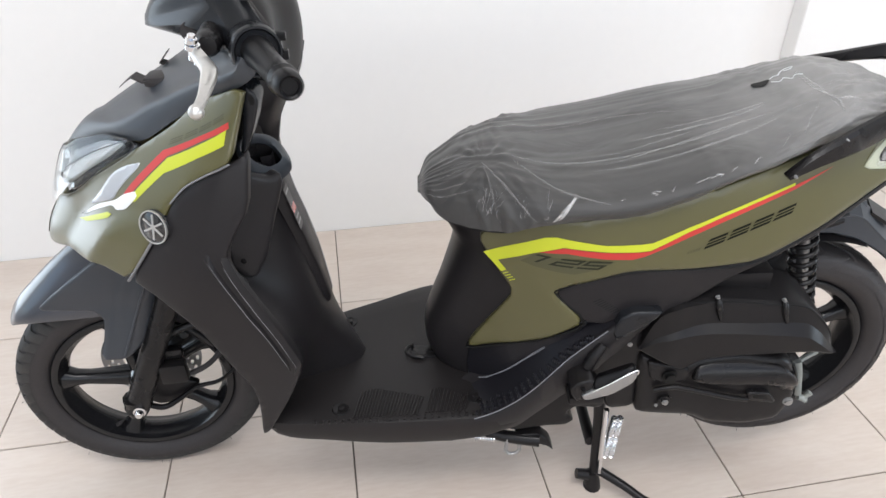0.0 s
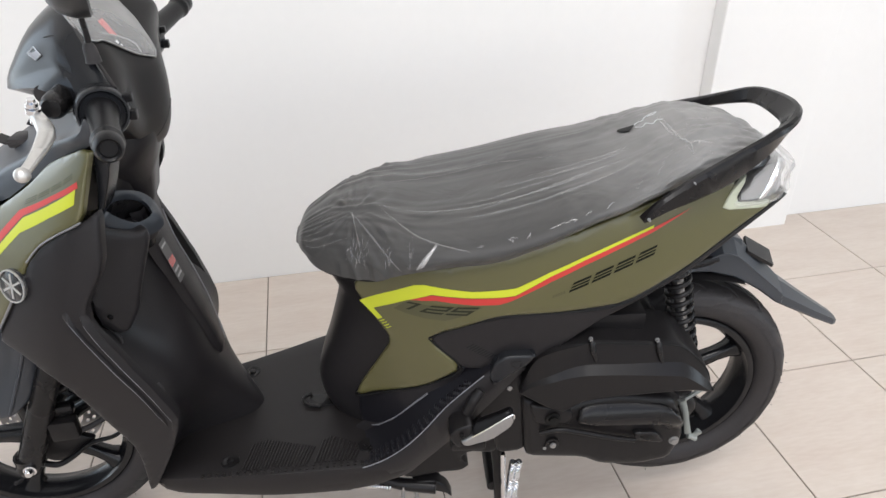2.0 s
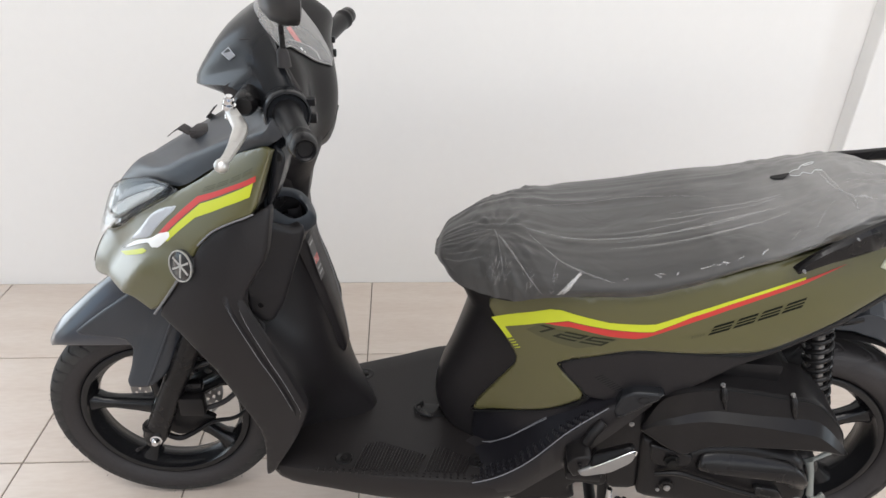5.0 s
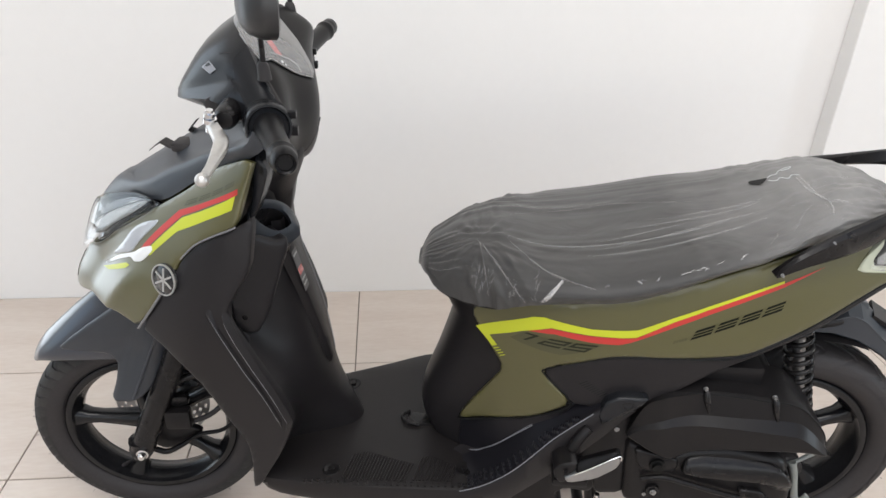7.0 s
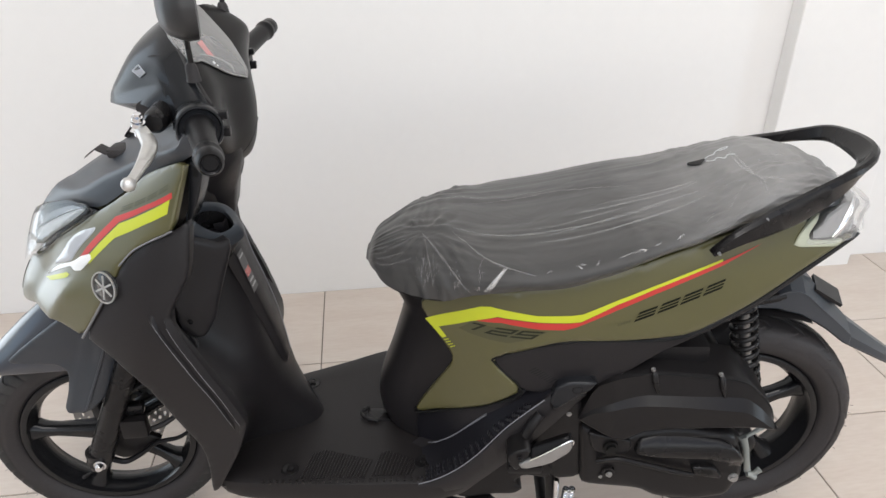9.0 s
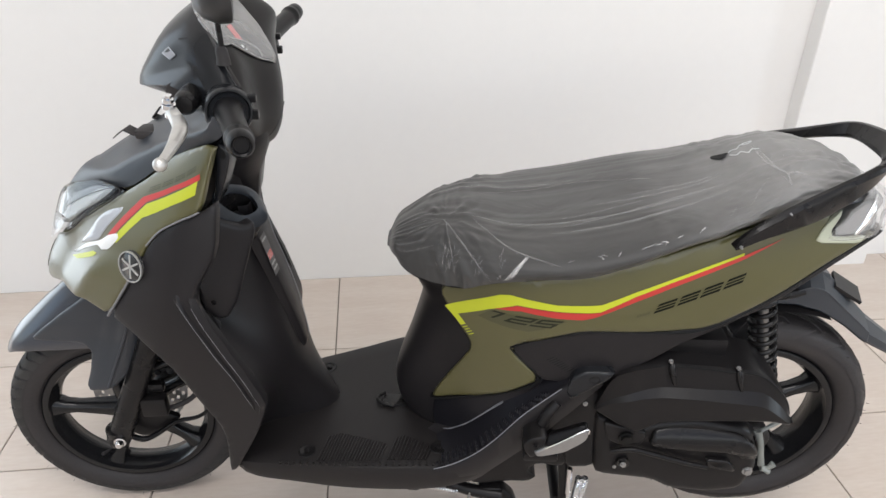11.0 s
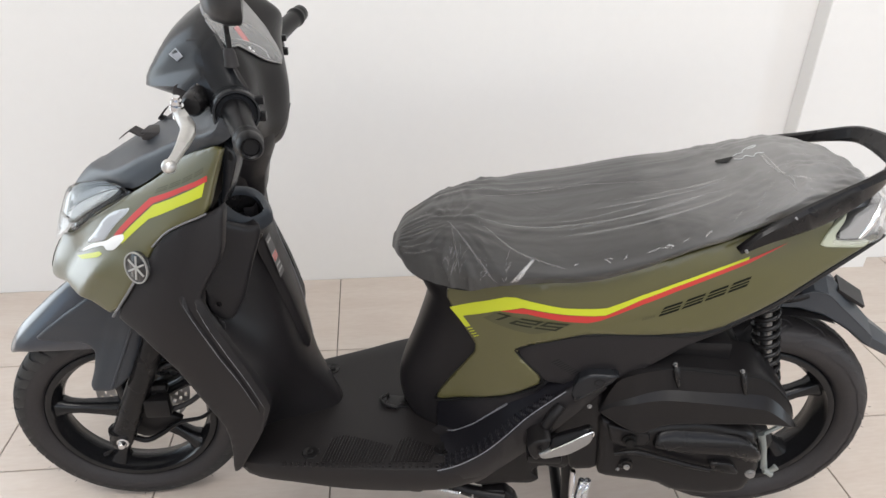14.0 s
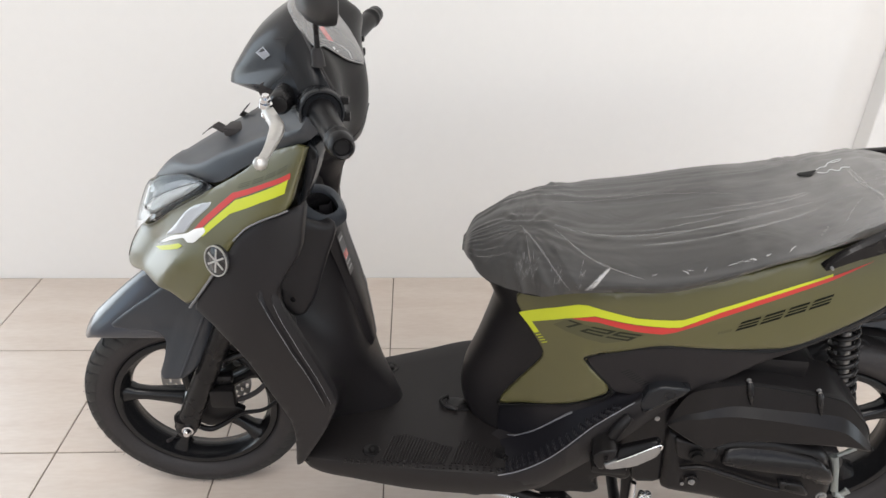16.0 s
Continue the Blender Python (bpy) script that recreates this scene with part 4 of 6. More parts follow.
# ---- handlebar group, turned a little to the left ----
MID_RING = [(.285, .900), (.234, .934), (.194, .944), (.172, .953), (.1735, .962), (.181, .976), (.222, 1.031), (.276, 1.070), (.300, 1.070), (.320, 1.046), (.355, 1.012), (.386, .984), (.396, .955), (.396, .915), (.388, .875), (.370, .848), (.330, .845)]
SIDE_RING = [(.287, .070, .891), (.2706, .088, .925), (.2616, .091, .959), (.245, .090, .969), (.2760, .095, .9965), (.264, .076, 1.0075), (.281, .077, 1.029), (.309, .077, 1.038), (.330, .092, 1.006), (.347, .085, 1.001), (.361, .086, .982), (.367, .087, .957), (.370, .085, .929), (.369, .080, .905), (.360, .075, .880), (.339, .060, .865), (.313, .060, .869)]
RIGHT_RING = [(.287, .070, .900), (.270, .085, .935), (.258, .088, .975), (.240, .085, .995), (.245, .082, 1.020), (.255, .085, 1.040), (.272, .095, 1.060), (.297, .100, 1.070), (.330, .112, 1.074), (.357, .118, 1.060), (.380, .122, 1.037), (.378, .120, 1.002), (.372, .115, .972), (.370, .100, .930), (.360, .080, .890), (.340, .060, .870), (.313, .060, .870)]
END_TURN = [255, 225, 200, 175, 150, 125, 100, 75, 52, 36, 20, 5, -10, -30, -50, -70, -88]


def bar_point(i, s):
    """A place on the handlebar cover: i along its ring of corners, s from one end (-1) by the beak (0) to the other (1)."""
    i %= len(MID_RING)
    (mx, mz), a = MID_RING[i], radians(END_TURN[i])
    end = (0.337 + 0.0335 * math.cos(a), 0.137, 0.950 + 0.0335 * math.sin(a))
    far = (end[0], 0.150, end[2] + 0.020)
    knots = [(x, k * y, z) for k, (x, y, z) in ((-1, end), (-1, SIDE_RING[i]), (0, (mx, 0, mz)), (1, RIGHT_RING[i]), (1, far))]
    places = (-1.0, -0.6, 0.0, 0.6, 1.0)
    n = 3 if s >= 0.6 else 2 if s >= 0 else 1 if s >= -0.6 else 0
    w = (s - places[n]) / (places[n + 1] - places[n])
    p0, p1, p2, p3 = (Vector(knots[min(max(n + d, 0), 4)]) for d in (-1, 0, 1, 2))
    return 0.5 * ((2 * p1) + (p2 - p0) * w + (2 * p0 - 5 * p1 + 4 * p2 - p3) * w * w + (3 * p1 - p0 - 3 * p2 + p3) * w ** 3)


def cover(first, last):
    """Part of the ring of the handlebar cover, from one side to the other, with sharp creases out from the beak."""
    rings = []
    for k in range(-24, 25):
        ring = [bar_point(i, k / 24) for i in range(first, last + 1)]
        fine, at = [], 0
        for c in [c - first for c in (3, 4, 5) if first < c < last] + [len(ring) - 1]:
            fine += smooth_line(ring[at:c + 1], 4)[:None if c == len(ring) - 1 else -1]
            at = c
        rings.append([steer(p) for p in fine])
    return loft(rings, False, False)


def on_cover(u, s, lift=0.0):
    """A place on the handlebar cover: u along its ring, s from side to side."""
    p = bar_point(int(u), s).lerp(bar_point(int(u) + 1, s), u - int(u))
    away = Vector((p.x - 0.32, p.y * 0.6, p.z - 0.96)).normalized() * lift
    return Vector(steer(p + away))


bars = part("handlebar_cover", cover(0, 8), COVER, scooter, "satin dark grey handlebar cover", 20)
part("rear_cover", cover(8, 17), DIM, bars, "black rear handlebar cover", 60)


LENS_LEFT = [(7.0, 0.34), (7.22, 0.44), (7.75, 0.42), (8.62, 0.40), (9.2, 0.32), (9.8, 0.235), (10.55, 0.14), (11.1, 0.02)]
LENS_RIGHT = [(7.0, 0.30), (8.0, 0.34), (8.72, 0.30), (9.7, 0.24), (10.23, 0.19), (10.7, 0.12), (11.1, 0.02)]


def meter_patch(lift, dome):
    """The diamond-shaped window of the instruments on the cover."""
    rings = []
    for k in range(25):
        u = 7.0 + 4.1 * k / 24
        p, q = -spl(u, LENS_LEFT), spl(u, LENS_RIGHT)
        rings.append([on_cover(u, p + (q - p) * j / 20, lift + dome * (1 - (j / 10 - 1) ** 2) * math.sin(math.pi * k / 24) ** 0.7) for j in range(21)])
    return rings


part("meter_face", loft(meter_patch(0.0015, 0.0), False, False), SATIN, bars, "dark instrument face", 60)
lens_rings = meter_patch(0.003, 0.022)
part("meter_lens", loft(lens_rings, False, False), METER, bars, "clear domed instrument lens under protective film", 60)
# bright line added as the highlight on the lens's edge
part("lens_edge_highlight", tube([r[0] for r in lens_rings], 0.0014, 6, 1), STEEL, bars, "thin steel line for the lens edge highlight")
part("dial_edge", tube([on_cover(u, v, 0.0040) for u, v in ((9.15, -0.24), (9.6, -0.14), (10.02, -0.06), (10.34, -0.05), (10.55, -0.11))], 0.0010, 6, 1), STEEL, bars, "bright edge of the dial")
for shape, mat, lab in ((((9.10, -0.09), (9.22, -0.01), (9.72, -0.10), (9.52, -0.16)), RED, "red protective tab"), (((9.66, -0.20), (9.72, -0.17), (9.80, -0.18), (9.76, -0.21)), WHITE, "pale dial print"), (((9.84, -0.19), (9.88, -0.175), (9.94, -0.18), (9.90, -0.195)), WHITE, "pale dial print"), (((9.20, 0.04), (9.36, 0.10), (9.84, 0.06)), RUBBER, "dark pointer under the lens")):
    part("meter_tab", loft([[on_cover(u, v, h) for u, v in shape] for h in (0.0025, 0.0032)]), mat, bars, lab, 0)
# sticker, groove and open seam on the cover
STICKER = [(5.38, -0.32), (5.58, -0.36), (5.12, -0.51), (4.92, -0.46)]
part("cover_sticker", tube([on_cover(u, s, 0.0012) for u, s in STICKER + STICKER[:2]], 0.0011, 6, 1), FROST, bars, "small pale rectangular sticker frame")
part("sticker_sheet", loft([[on_cover(u, s, h) for u, s in STICKER] for h in (0.0004, 0.0010)]), EDGE, bars, "clear sticker")
part("cover_seam", tube([on_cover(5.96 + 0.69 * k / 8, -0.43 - 0.16 * (k / 8) ** 0.7, 0.0006) for k in range(9)], 0.0009, 6, 1), RUBBER, bars)
for y in (-1, 1):
    part("cover_gap", tube([on_cover(8.0, y * (0.60 + 0.40 * k / 8), 0.0004) for k in range(9)], [0.0016, 0.0030, 0.0036, 0.0036, 0.0034, 0.0030, 0.0026, 0.0020, 0.0016], 8, 1), RUBBER, bars, "dark gap between the covers")
    part("gap_edge", tube([on_cover(8.12, y * (0.64 + 0.34 * k / 8), 0.0026) for k in range(9)], 0.0009, 6, 1), SATIN, bars)
    part("cover_clip", moved(block(0.318, 0.328, y * 0.112 - 0.004, y * 0.112 + 0.004, 0.990, 1.006, 0.002, 1), steer), RUBBER, bars)
part("cover_hem", tube([on_cover(15.2 - 2.2 * k / 10, -0.62 + 0.62 * k / 10, 0.0008) for k in range(11)], 0.0011, 6, 1), SATIN, bars, "rolled lower edge of the rear cover")
NECK = [(.250, -.10), (.300, -.112), (.335, -.100), (.358, -.055), (.360, 0), (.358, .055), (.335, .100), (.300, .112), (.250, .10), (.235, 0)]
part("neck", loft([[steer((x + d, y * (near if y < 0 else 1), z)) for x, y in NECK] for d, z, near in ((-.022, .75, 0.30), (-.012, .80, 0.50), (.004, .84, 0.90), (.014, .872, 1.0), (.016, .900, 0.9))]), BLACK, scooter, "black steering neck cover")


def turned(a, d, profile, n=24):
    """A body turned round the line through a along d: profile of (way along, radius)."""
    u = d.orthogonal().normalized()
    v = d.cross(u)
    rings = [[a + d * k + (u * math.cos(t) + v * math.sin(t)) * r for t in (2 * math.pi * j / n for j in range(n))] for k, r in profile]
    return loft(rings)


def control(side):
    """Grip, switch housing, lever and mirror stem of one side."""
    s = side
    up = 0.08 * (s > 0)
    a, b = Vector((0.337, s * (0.150 + 0.012 * (s > 0)), 0.952 + up * 0.2)), Vector((0.3885, s * 0.338, 0.9665 + up * 0.338))
    d = (b - a).normalized()
    housing = part("switch_housing", moved(turned(a, d, [(-0.030, 0.0325), (-0.010, 0.0345), (0.012, 0.0350), (0.019, 0.0345), (0.0225, 0.0325), (0.0225, 0.0300), (0.0195, 0.0275), (0.0180, 0.0220), (0.0180, 0.002)], 40), steer), COVER, scooter, "black switch housing with a shallow dished collar", 30)
    part("grip", moved(turned(a, d, [(0.016, 0.0215), (0.030, 0.0208), (0.050, 0.0186), (0.074, 0.0174), (0.146, 0.0166), (0.158, 0.0170), (0.161, 0.0188), (0.168, 0.0190), (0.172, 0.0168), (0.178, 0.0172), (0.194, 0.0162), (0.199, 0.0130), (0.197, 0.0105), (0.193, 0.0095), (0.193, 0.001)], 32), steer), GRIPS, housing, "black rubber handlebar grip", 35)
    for dx, dz, r in ((0.036, 0.026, 0.0055), (0.037, 0.002, 0.0065)):
        p = a + d * 0.004 + Vector((dx, 0, dz - 0.010))
        part("switch", moved(block(p.x - 0.012, p.x + 0.006, p.y - r, p.y + r, p.z - r, p.z + r, 0.002, 2), steer), GRIPS, housing)
    # lever bracket and lever
    part("lever_holder", moved(turned(Vector((0.281, s * 0.070, 0.962 + up * 0.15)), Vector((0, s, 0.02)).normalized(), [(0, 0.017), (0.080, 0.0175), (0.092, 0.0160), (0.098, 0.0120), (0.098, 0.001)]), steer), SATIN, housing, "black round lever holder", 40)
    # solid dark plug where the cover has a shaded recess
    part("cable_opening_plug", moved(turned(Vector((0.249, s * 0.040, 0.960 + up * 0.08)), Vector((0, s, 0)), [(0, 0.016), (0.046, 0.0140), (0.046, 0.001)]), steer), RUBBER, housing, "solid dark plug for the shaded cable opening")
    path = [(0.267, 0.185, 0.9651), (0.2773, 0.200, 0.9555), (0.2875, 0.225, 0.9513), (0.2862, 0.250, 0.9434), (0.2837, 0.280, 0.9380), (0.2800, 0.305, 0.9334)]
    rings = []
    line = smooth_line(path, 6)
    for k, p in enumerate(line):
        f = k / (len(line) - 1)
        t = (line[min(k + 1, len(line) - 1)] - line[max(k - 1, 0)]).normalized()
        across = t.cross(Vector((0.3, 0.2, 1))).normalized()
        thin = across.cross(t)
        w, h = spl(f, [(0, 0.007), (0.2, 0.0095), (0.45, 0.0100), (0.8, 0.0062), (1, 0.0058)]), spl(f, [(0, 0.006), (0.4, 0.0052), (1, 0.0042)])
        rings.append([Vector((q.x, s * q.y, q.z + up * q.y)) for q in (p + across * w * c + thin * h * e for c, e in ((1, 0.5), (0.75, 1), (-0.75, 1), (-1, 0.5), (-1, -0.5), (-0.75, -1), (0.75, -1), (1, -0.5)))])
    lever = part("lever", moved(loft(rings), steer), ALLOY, housing, "bare alloy brake lever", 50)
    ball = bmesh.new()
    bmesh.ops.create_uvsphere(ball, u_segments=18, v_segments=12, radius=0.0092)
    ball.transform(Matrix.Translation((0.2795, s * 0.309, 0.9330 + up * 0.31)))
    part("lever_ball", moved(ball, steer), ALLOY, lever)
    part("lever_pivot", moved(join(*[tube([(x, s * 0.186, z + up * 0.186), (x + 0.001, s * 0.187, z + 0.006 + up * 0.186)], r, 12, 1) for x, z, r in ((0.270, 0.947, 0.006), (0.268, 0.954, 0.0095), (0.267, 0.961, 0.0070), (0.266, 0.967, 0.0095), (0.266, 0.974, 0.0075), (0.267, 0.979, 0.0050))]), steer), CHROME, lever)
    # mirror
    base = Vector((0.333, s * 0.118, 1.030)) if s < 0 else Vector((0.345, 0.118, 1.074))
    mirror = part("mirror", moved(tube([base + Vector((0, 0, -0.012)), base + Vector((0.001, 0, 0.012)), base + Vector((0.001, s * 0.002, 0.032)), base + Vector((0.002, s * 0.006, 0.060))], [0.0046, 0.0044, 0.0042, 0.0042], 10, 5), steer), SATIN, scooter, "black rear-view mirror on a thin stem")
    part("stem_boot", moved(tube([base + Vector((0.001, 0, -0.022)), base + Vector((0.001, 0, -0.014)), base + Vector((0, 0, -0.002)), base + Vector((0, 0, 0.004))], [0.0105, 0.0095, 0.0085, 0.0055], 14, 3), steer), RUBBER, mirror, "rubber stem boot")
    c = base + Vector((0.014, s * 0.062, 0.088))
    rings = []
    for dx, g in ((0.018, 0.93), (0.016, 1.0), (0.002, 1.0), (-0.004, 0.96), (-0.018, 0.80), (-0.027, 0.50), (-0.029, 0.20)):
        rings.append([c + Vector((dx - 0.0, y * g * s, z * g)) for y, z in rounded([(-0.075, -0.030), (0.060, -0.040), (0.080, 0.020), (0.055, 0.050), (-0.060, 0.045)], 2)])
    part("mirror_shell", moved(moved(loft(rings), spin(-s * 15, c.x, c.y)), steer), MIRROR_BACK, mirror, "black mirror shell")
    glass = bmesh.new()
    glass.faces.new([glass.verts.new(c + Vector((0.0185, y * 0.90 * s, z * 0.88))) for y, z in rounded([(-0.075, -0.030), (0.060, -0.040), (0.080, 0.020), (0.055, 0.050), (-0.060, 0.045)], 2)])
    part("mirror_glass", moved(moved(glass, spin(-s * 15, c.x, c.y)), steer), CHROME, mirror, "mirror glass")


control(-1)
control(1)

# ---- floorboard and centre ----
def floor_top(x):
    return 0.281 + 0.05 * (x - 0.35)


def floorboard():
    rings = []
    for k in range(22):
        x = 0.275 + (0.74 - 0.275) * k / 21
        z = floor_top(x)
        w = spl(x, [(0.27, 0.175), (0.32, 0.186), (0.40, 0.190), (0.50, 0.197), (0.60, 0.199), (0.72, 0.198), (0.86, 0.180)])
        low = z - spl(x, [(0.27, 0.012), (0.2837, 0.016), (0.2972, 0.036), (0.383, 0.051), (0.469, 0.0596), (0.577, 0.063), (0.642, 0.061), (0.70, 0.050), (0.74, 0.030)])
        v = spl(x, [(0.27, 0.09), (0.377, 0.128), (0.474, 0.167), (0.582, 0.211), (0.70, 0.215), (0.86, 0.18)])
        ring = [(-w + 0.012, z), (-w + 0.003, z - 0.004), (-w, z - 0.014), (-w + 0.001, low + 0.010), (-w + 0.004, low + 0.002), (-w + 0.012, low - 0.001), (v - 0.022, low), (v - 0.010, low + 0.003), (v - 0.002, low + 0.014), (v, z - 0.014), (v - 0.003, z - 0.004), (v - 0.012, z)]
        fill = [(v - 0.012 - (v + w - 0.024) * j / 8, z) for j in range(1, 8)]
        rings.append([(x, y, zz) for y, zz in ring + fill])
    return loft(rings)


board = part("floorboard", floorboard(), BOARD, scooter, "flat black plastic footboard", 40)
for xs, ys, n in (((0.440, 0.555), (-0.183, -0.112), 21), ((0.572, 0.642), (-0.180, -0.118), 12)):
    for k in range(n):
        x = xs[0] + (xs[1] - xs[0]) * k / (n - 1)
        z = floor_top(x)
        cut = 0.035 * abs(k / (n - 1) - (0.2 if n > 10 else 0.9))
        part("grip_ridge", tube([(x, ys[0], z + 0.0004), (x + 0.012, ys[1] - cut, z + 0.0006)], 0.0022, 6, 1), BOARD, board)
for x, y in ((0.665, -0.148), (0.415, -0.158), (0.412, 0.090)):
    z = floor_top(x)
    hole = part("bolt_well", loft([[(x + r * math.cos(a), y + r * math.sin(a), z + h) for a in (math.pi * k / 10 for k in range(20))] for r, h in ((0.017, 0.0), (0.016, 0.0022), (0.0125, 0.0024), (0.011, 0.0016), (0.0015, 0.0014))], True, True), SATIN, board, "round bolt well")
    part("bolt", loft([[(x + r * math.cos(a), y + r * math.sin(a), z + h) for a in (math.pi * k / 3 for k in range(6))] for r, h in ((0.006, 0.001), (0.006, 0.004), (0.003, 0.0045))]), CASE, hole)
for row in range(2):
    for k in range(26):
        x, y = 0.37 + k * 0.0125, -0.184 - 0.0065 * row
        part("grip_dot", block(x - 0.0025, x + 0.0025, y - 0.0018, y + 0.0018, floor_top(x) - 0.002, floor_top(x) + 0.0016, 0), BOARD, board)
part("belly_pan", loft([[(x, y * w, z) for y, z in ((-0.13, zt), (-0.10, zb), (0.10, zb), (0.13, zt))] for x, w, zt, zb in ((0.36, 0.8, 0.25, 0.225), (0.48, 1.0, 0.25, 0.205), (0.62, 1.0, 0.25, 0.190), (0.74, 1.0, 0.26, 0.20), (0.90, 0.9, 0.30, 0.27))]), CASE, scooter, "black under-frame cover", 30)

# column under the seat
POST_FRONT = [(.28, .602), (.31, .582), (.35, .573), (.385, .575), (.42, .585), (.462, .600), (.508, .614), (.540, .623), (.565, .628), (.583, .627), (.605, .615), (.625, .606), (.645, .598), (.69, .592)]


def post():
    rings = []
    for k in range(26):
        z = 0.285 + 0.370 * k / 25
        xf = spl(z, POST_FRONT)
        ring = []
        for j in range(-12, 13):
            a = j / 12 * math.pi / 2
            back = 0.80
            x = back - (back - xf) * math.cos(a) ** 0.55
            y = (spl(min(x, 0.80), REAR_WIDTH) - 0.008) * math.copysign(abs(math.sin(a)) ** 0.75, a)
            ring.append((x, y, z))
        rings.append(ring)
    return loft(rings, True, True)


part("seat_post_cover", post(), BLACK, scooter, "grained black plastic cover below the seat", 60)
part("cargo_hook", join(tube([(0.548, -0.004, 0.301), (0.534, -0.018, 0.300), (0.542, -0.032, 0.298), (0.57, -0.040, 0.297)], 0.0035, 8), block(0.545, 0.595, -0.036, -0.002, 0.286, 0.298, 0.005)), SATIN, scooter, "black plastic latch at the footboard")


# body core behind the side panels
def core():
    rings = []
    for k in range(20):
        x = 0.70 + 0.60 * k / 19
        w = spl(x, REAR_WIDTH) - 0.016
        lo = spl(x, [(.70, .36), (.80, .44), (.90, .52), (1.0, .54), (1.1, .60), (1.2, .64), (1.3, .695), (1.44, .76)])
        hi = spl(x, [(.70, .67), (.80, .67), (.90, .69), (1.0, .72), (1.1, .755), (1.2, .79), (1.3, .79), (1.44, .785)])
        w2 = w * 0.80
        rings.append([(x, -w, lo + 0.03), (x, -w2, lo), (x, w2, lo), (x, w, lo + 0.03), (x, w, (lo + hi) / 2), (x, w2 * 0.95, hi), (x, -w2 * 0.95, hi), (x, -w, (lo + hi) / 2)])
    return loft(rings)


part("body_core", core(), CASE, scooter, "black inner body", 40)

GREEN_SIDE = [(0.663, 0.626), (0.694, 0.575), (0.720, 0.541), (0.719, 0.523), (0.700, 0.485), (0.652, 0.393), (0.655, 0.382), (0.729, 0.423), (0.778, 0.452), (0.839, 0.501), (0.790, 0.549), (0.793, 0.565), (0.877, 0.603), (0.913, 0.610), (1.023, 0.607), (1.105, 0.608), (1.205, 0.654), (1.293, 0.703), (1.383, 0.745),
              (1.339, 0.737), (1.268, 0.743), (1.286, 0.782), (1.260, 0.798), (1.136, 0.772), (1.043, 0.748), (0.963, 0.728), (0.867, 0.704), (0.760, 0.682), (0.690, 0.662)]
BLACK_SIDE = [(0.790, 0.551), (0.839, 0.501), (0.875, 0.500), (0.914, 0.522), (0.967, 0.517), (1.015, 0.546), (1.062, 0.578), (1.110, 0.598), (1.205, 0.640), (1.293, 0.690), (1.395, 0.742), (1.383, 0.748), (1.293, 0.704), (1.205, 0.655), (1.105, 0.608), (1.023, 0.607), (0.913, 0.610), (0.877, 0.603), (0.795, 0.566)]
YELLOW_SIDE = [(0.674, 0.600), (0.721, 0.629), (0.766, 0.6547), (0.782, 0.659), (0.854, 0.6545), (0.907, 0.658), (0.923, 0.660), (0.975, 0.6824), (1.0265, 0.7008), (1.0833, 0.7189), (1.141, 0.7367), (1.141, 0.7325), (1.084, 0.7139), (1.0273, 0.6951), (0.976, 0.6751), (0.9216, 0.6466), (0.904, 0.6448), (0.8555, 0.6433), (0.7935, 0.6436), (0.7496, 0.622), (0.698, 0.591), (0.712, 0.576), (0.704, 0.570)]
RED_SIDE = [(0.758, 0.626), (0.7935, 0.6426), (0.8556, 0.6423), (0.904, 0.6442), (0.9216, 0.6460), (0.976, 0.6751), (1.0273, 0.6951), (1.084, 0.7139), (1.141, 0.7325), (1.205, 0.7545), (1.142, 0.7266), (1.0852, 0.7068), (1.0285, 0.6869), (0.9772, 0.6662), (0.9139, 0.6369), (0.8966, 0.6317), (0.8567, 0.6308), (0.800, 0.634)]
LAMP_TRIM = [(1.260, 0.741), (1.272, 0.764), (1.303, 0.790), (1.300, 0.777), (1.286, 0.758), (1.290, 0.748), (1.327, 0.742), (1.354, 0.742), (1.346, 0.730)]
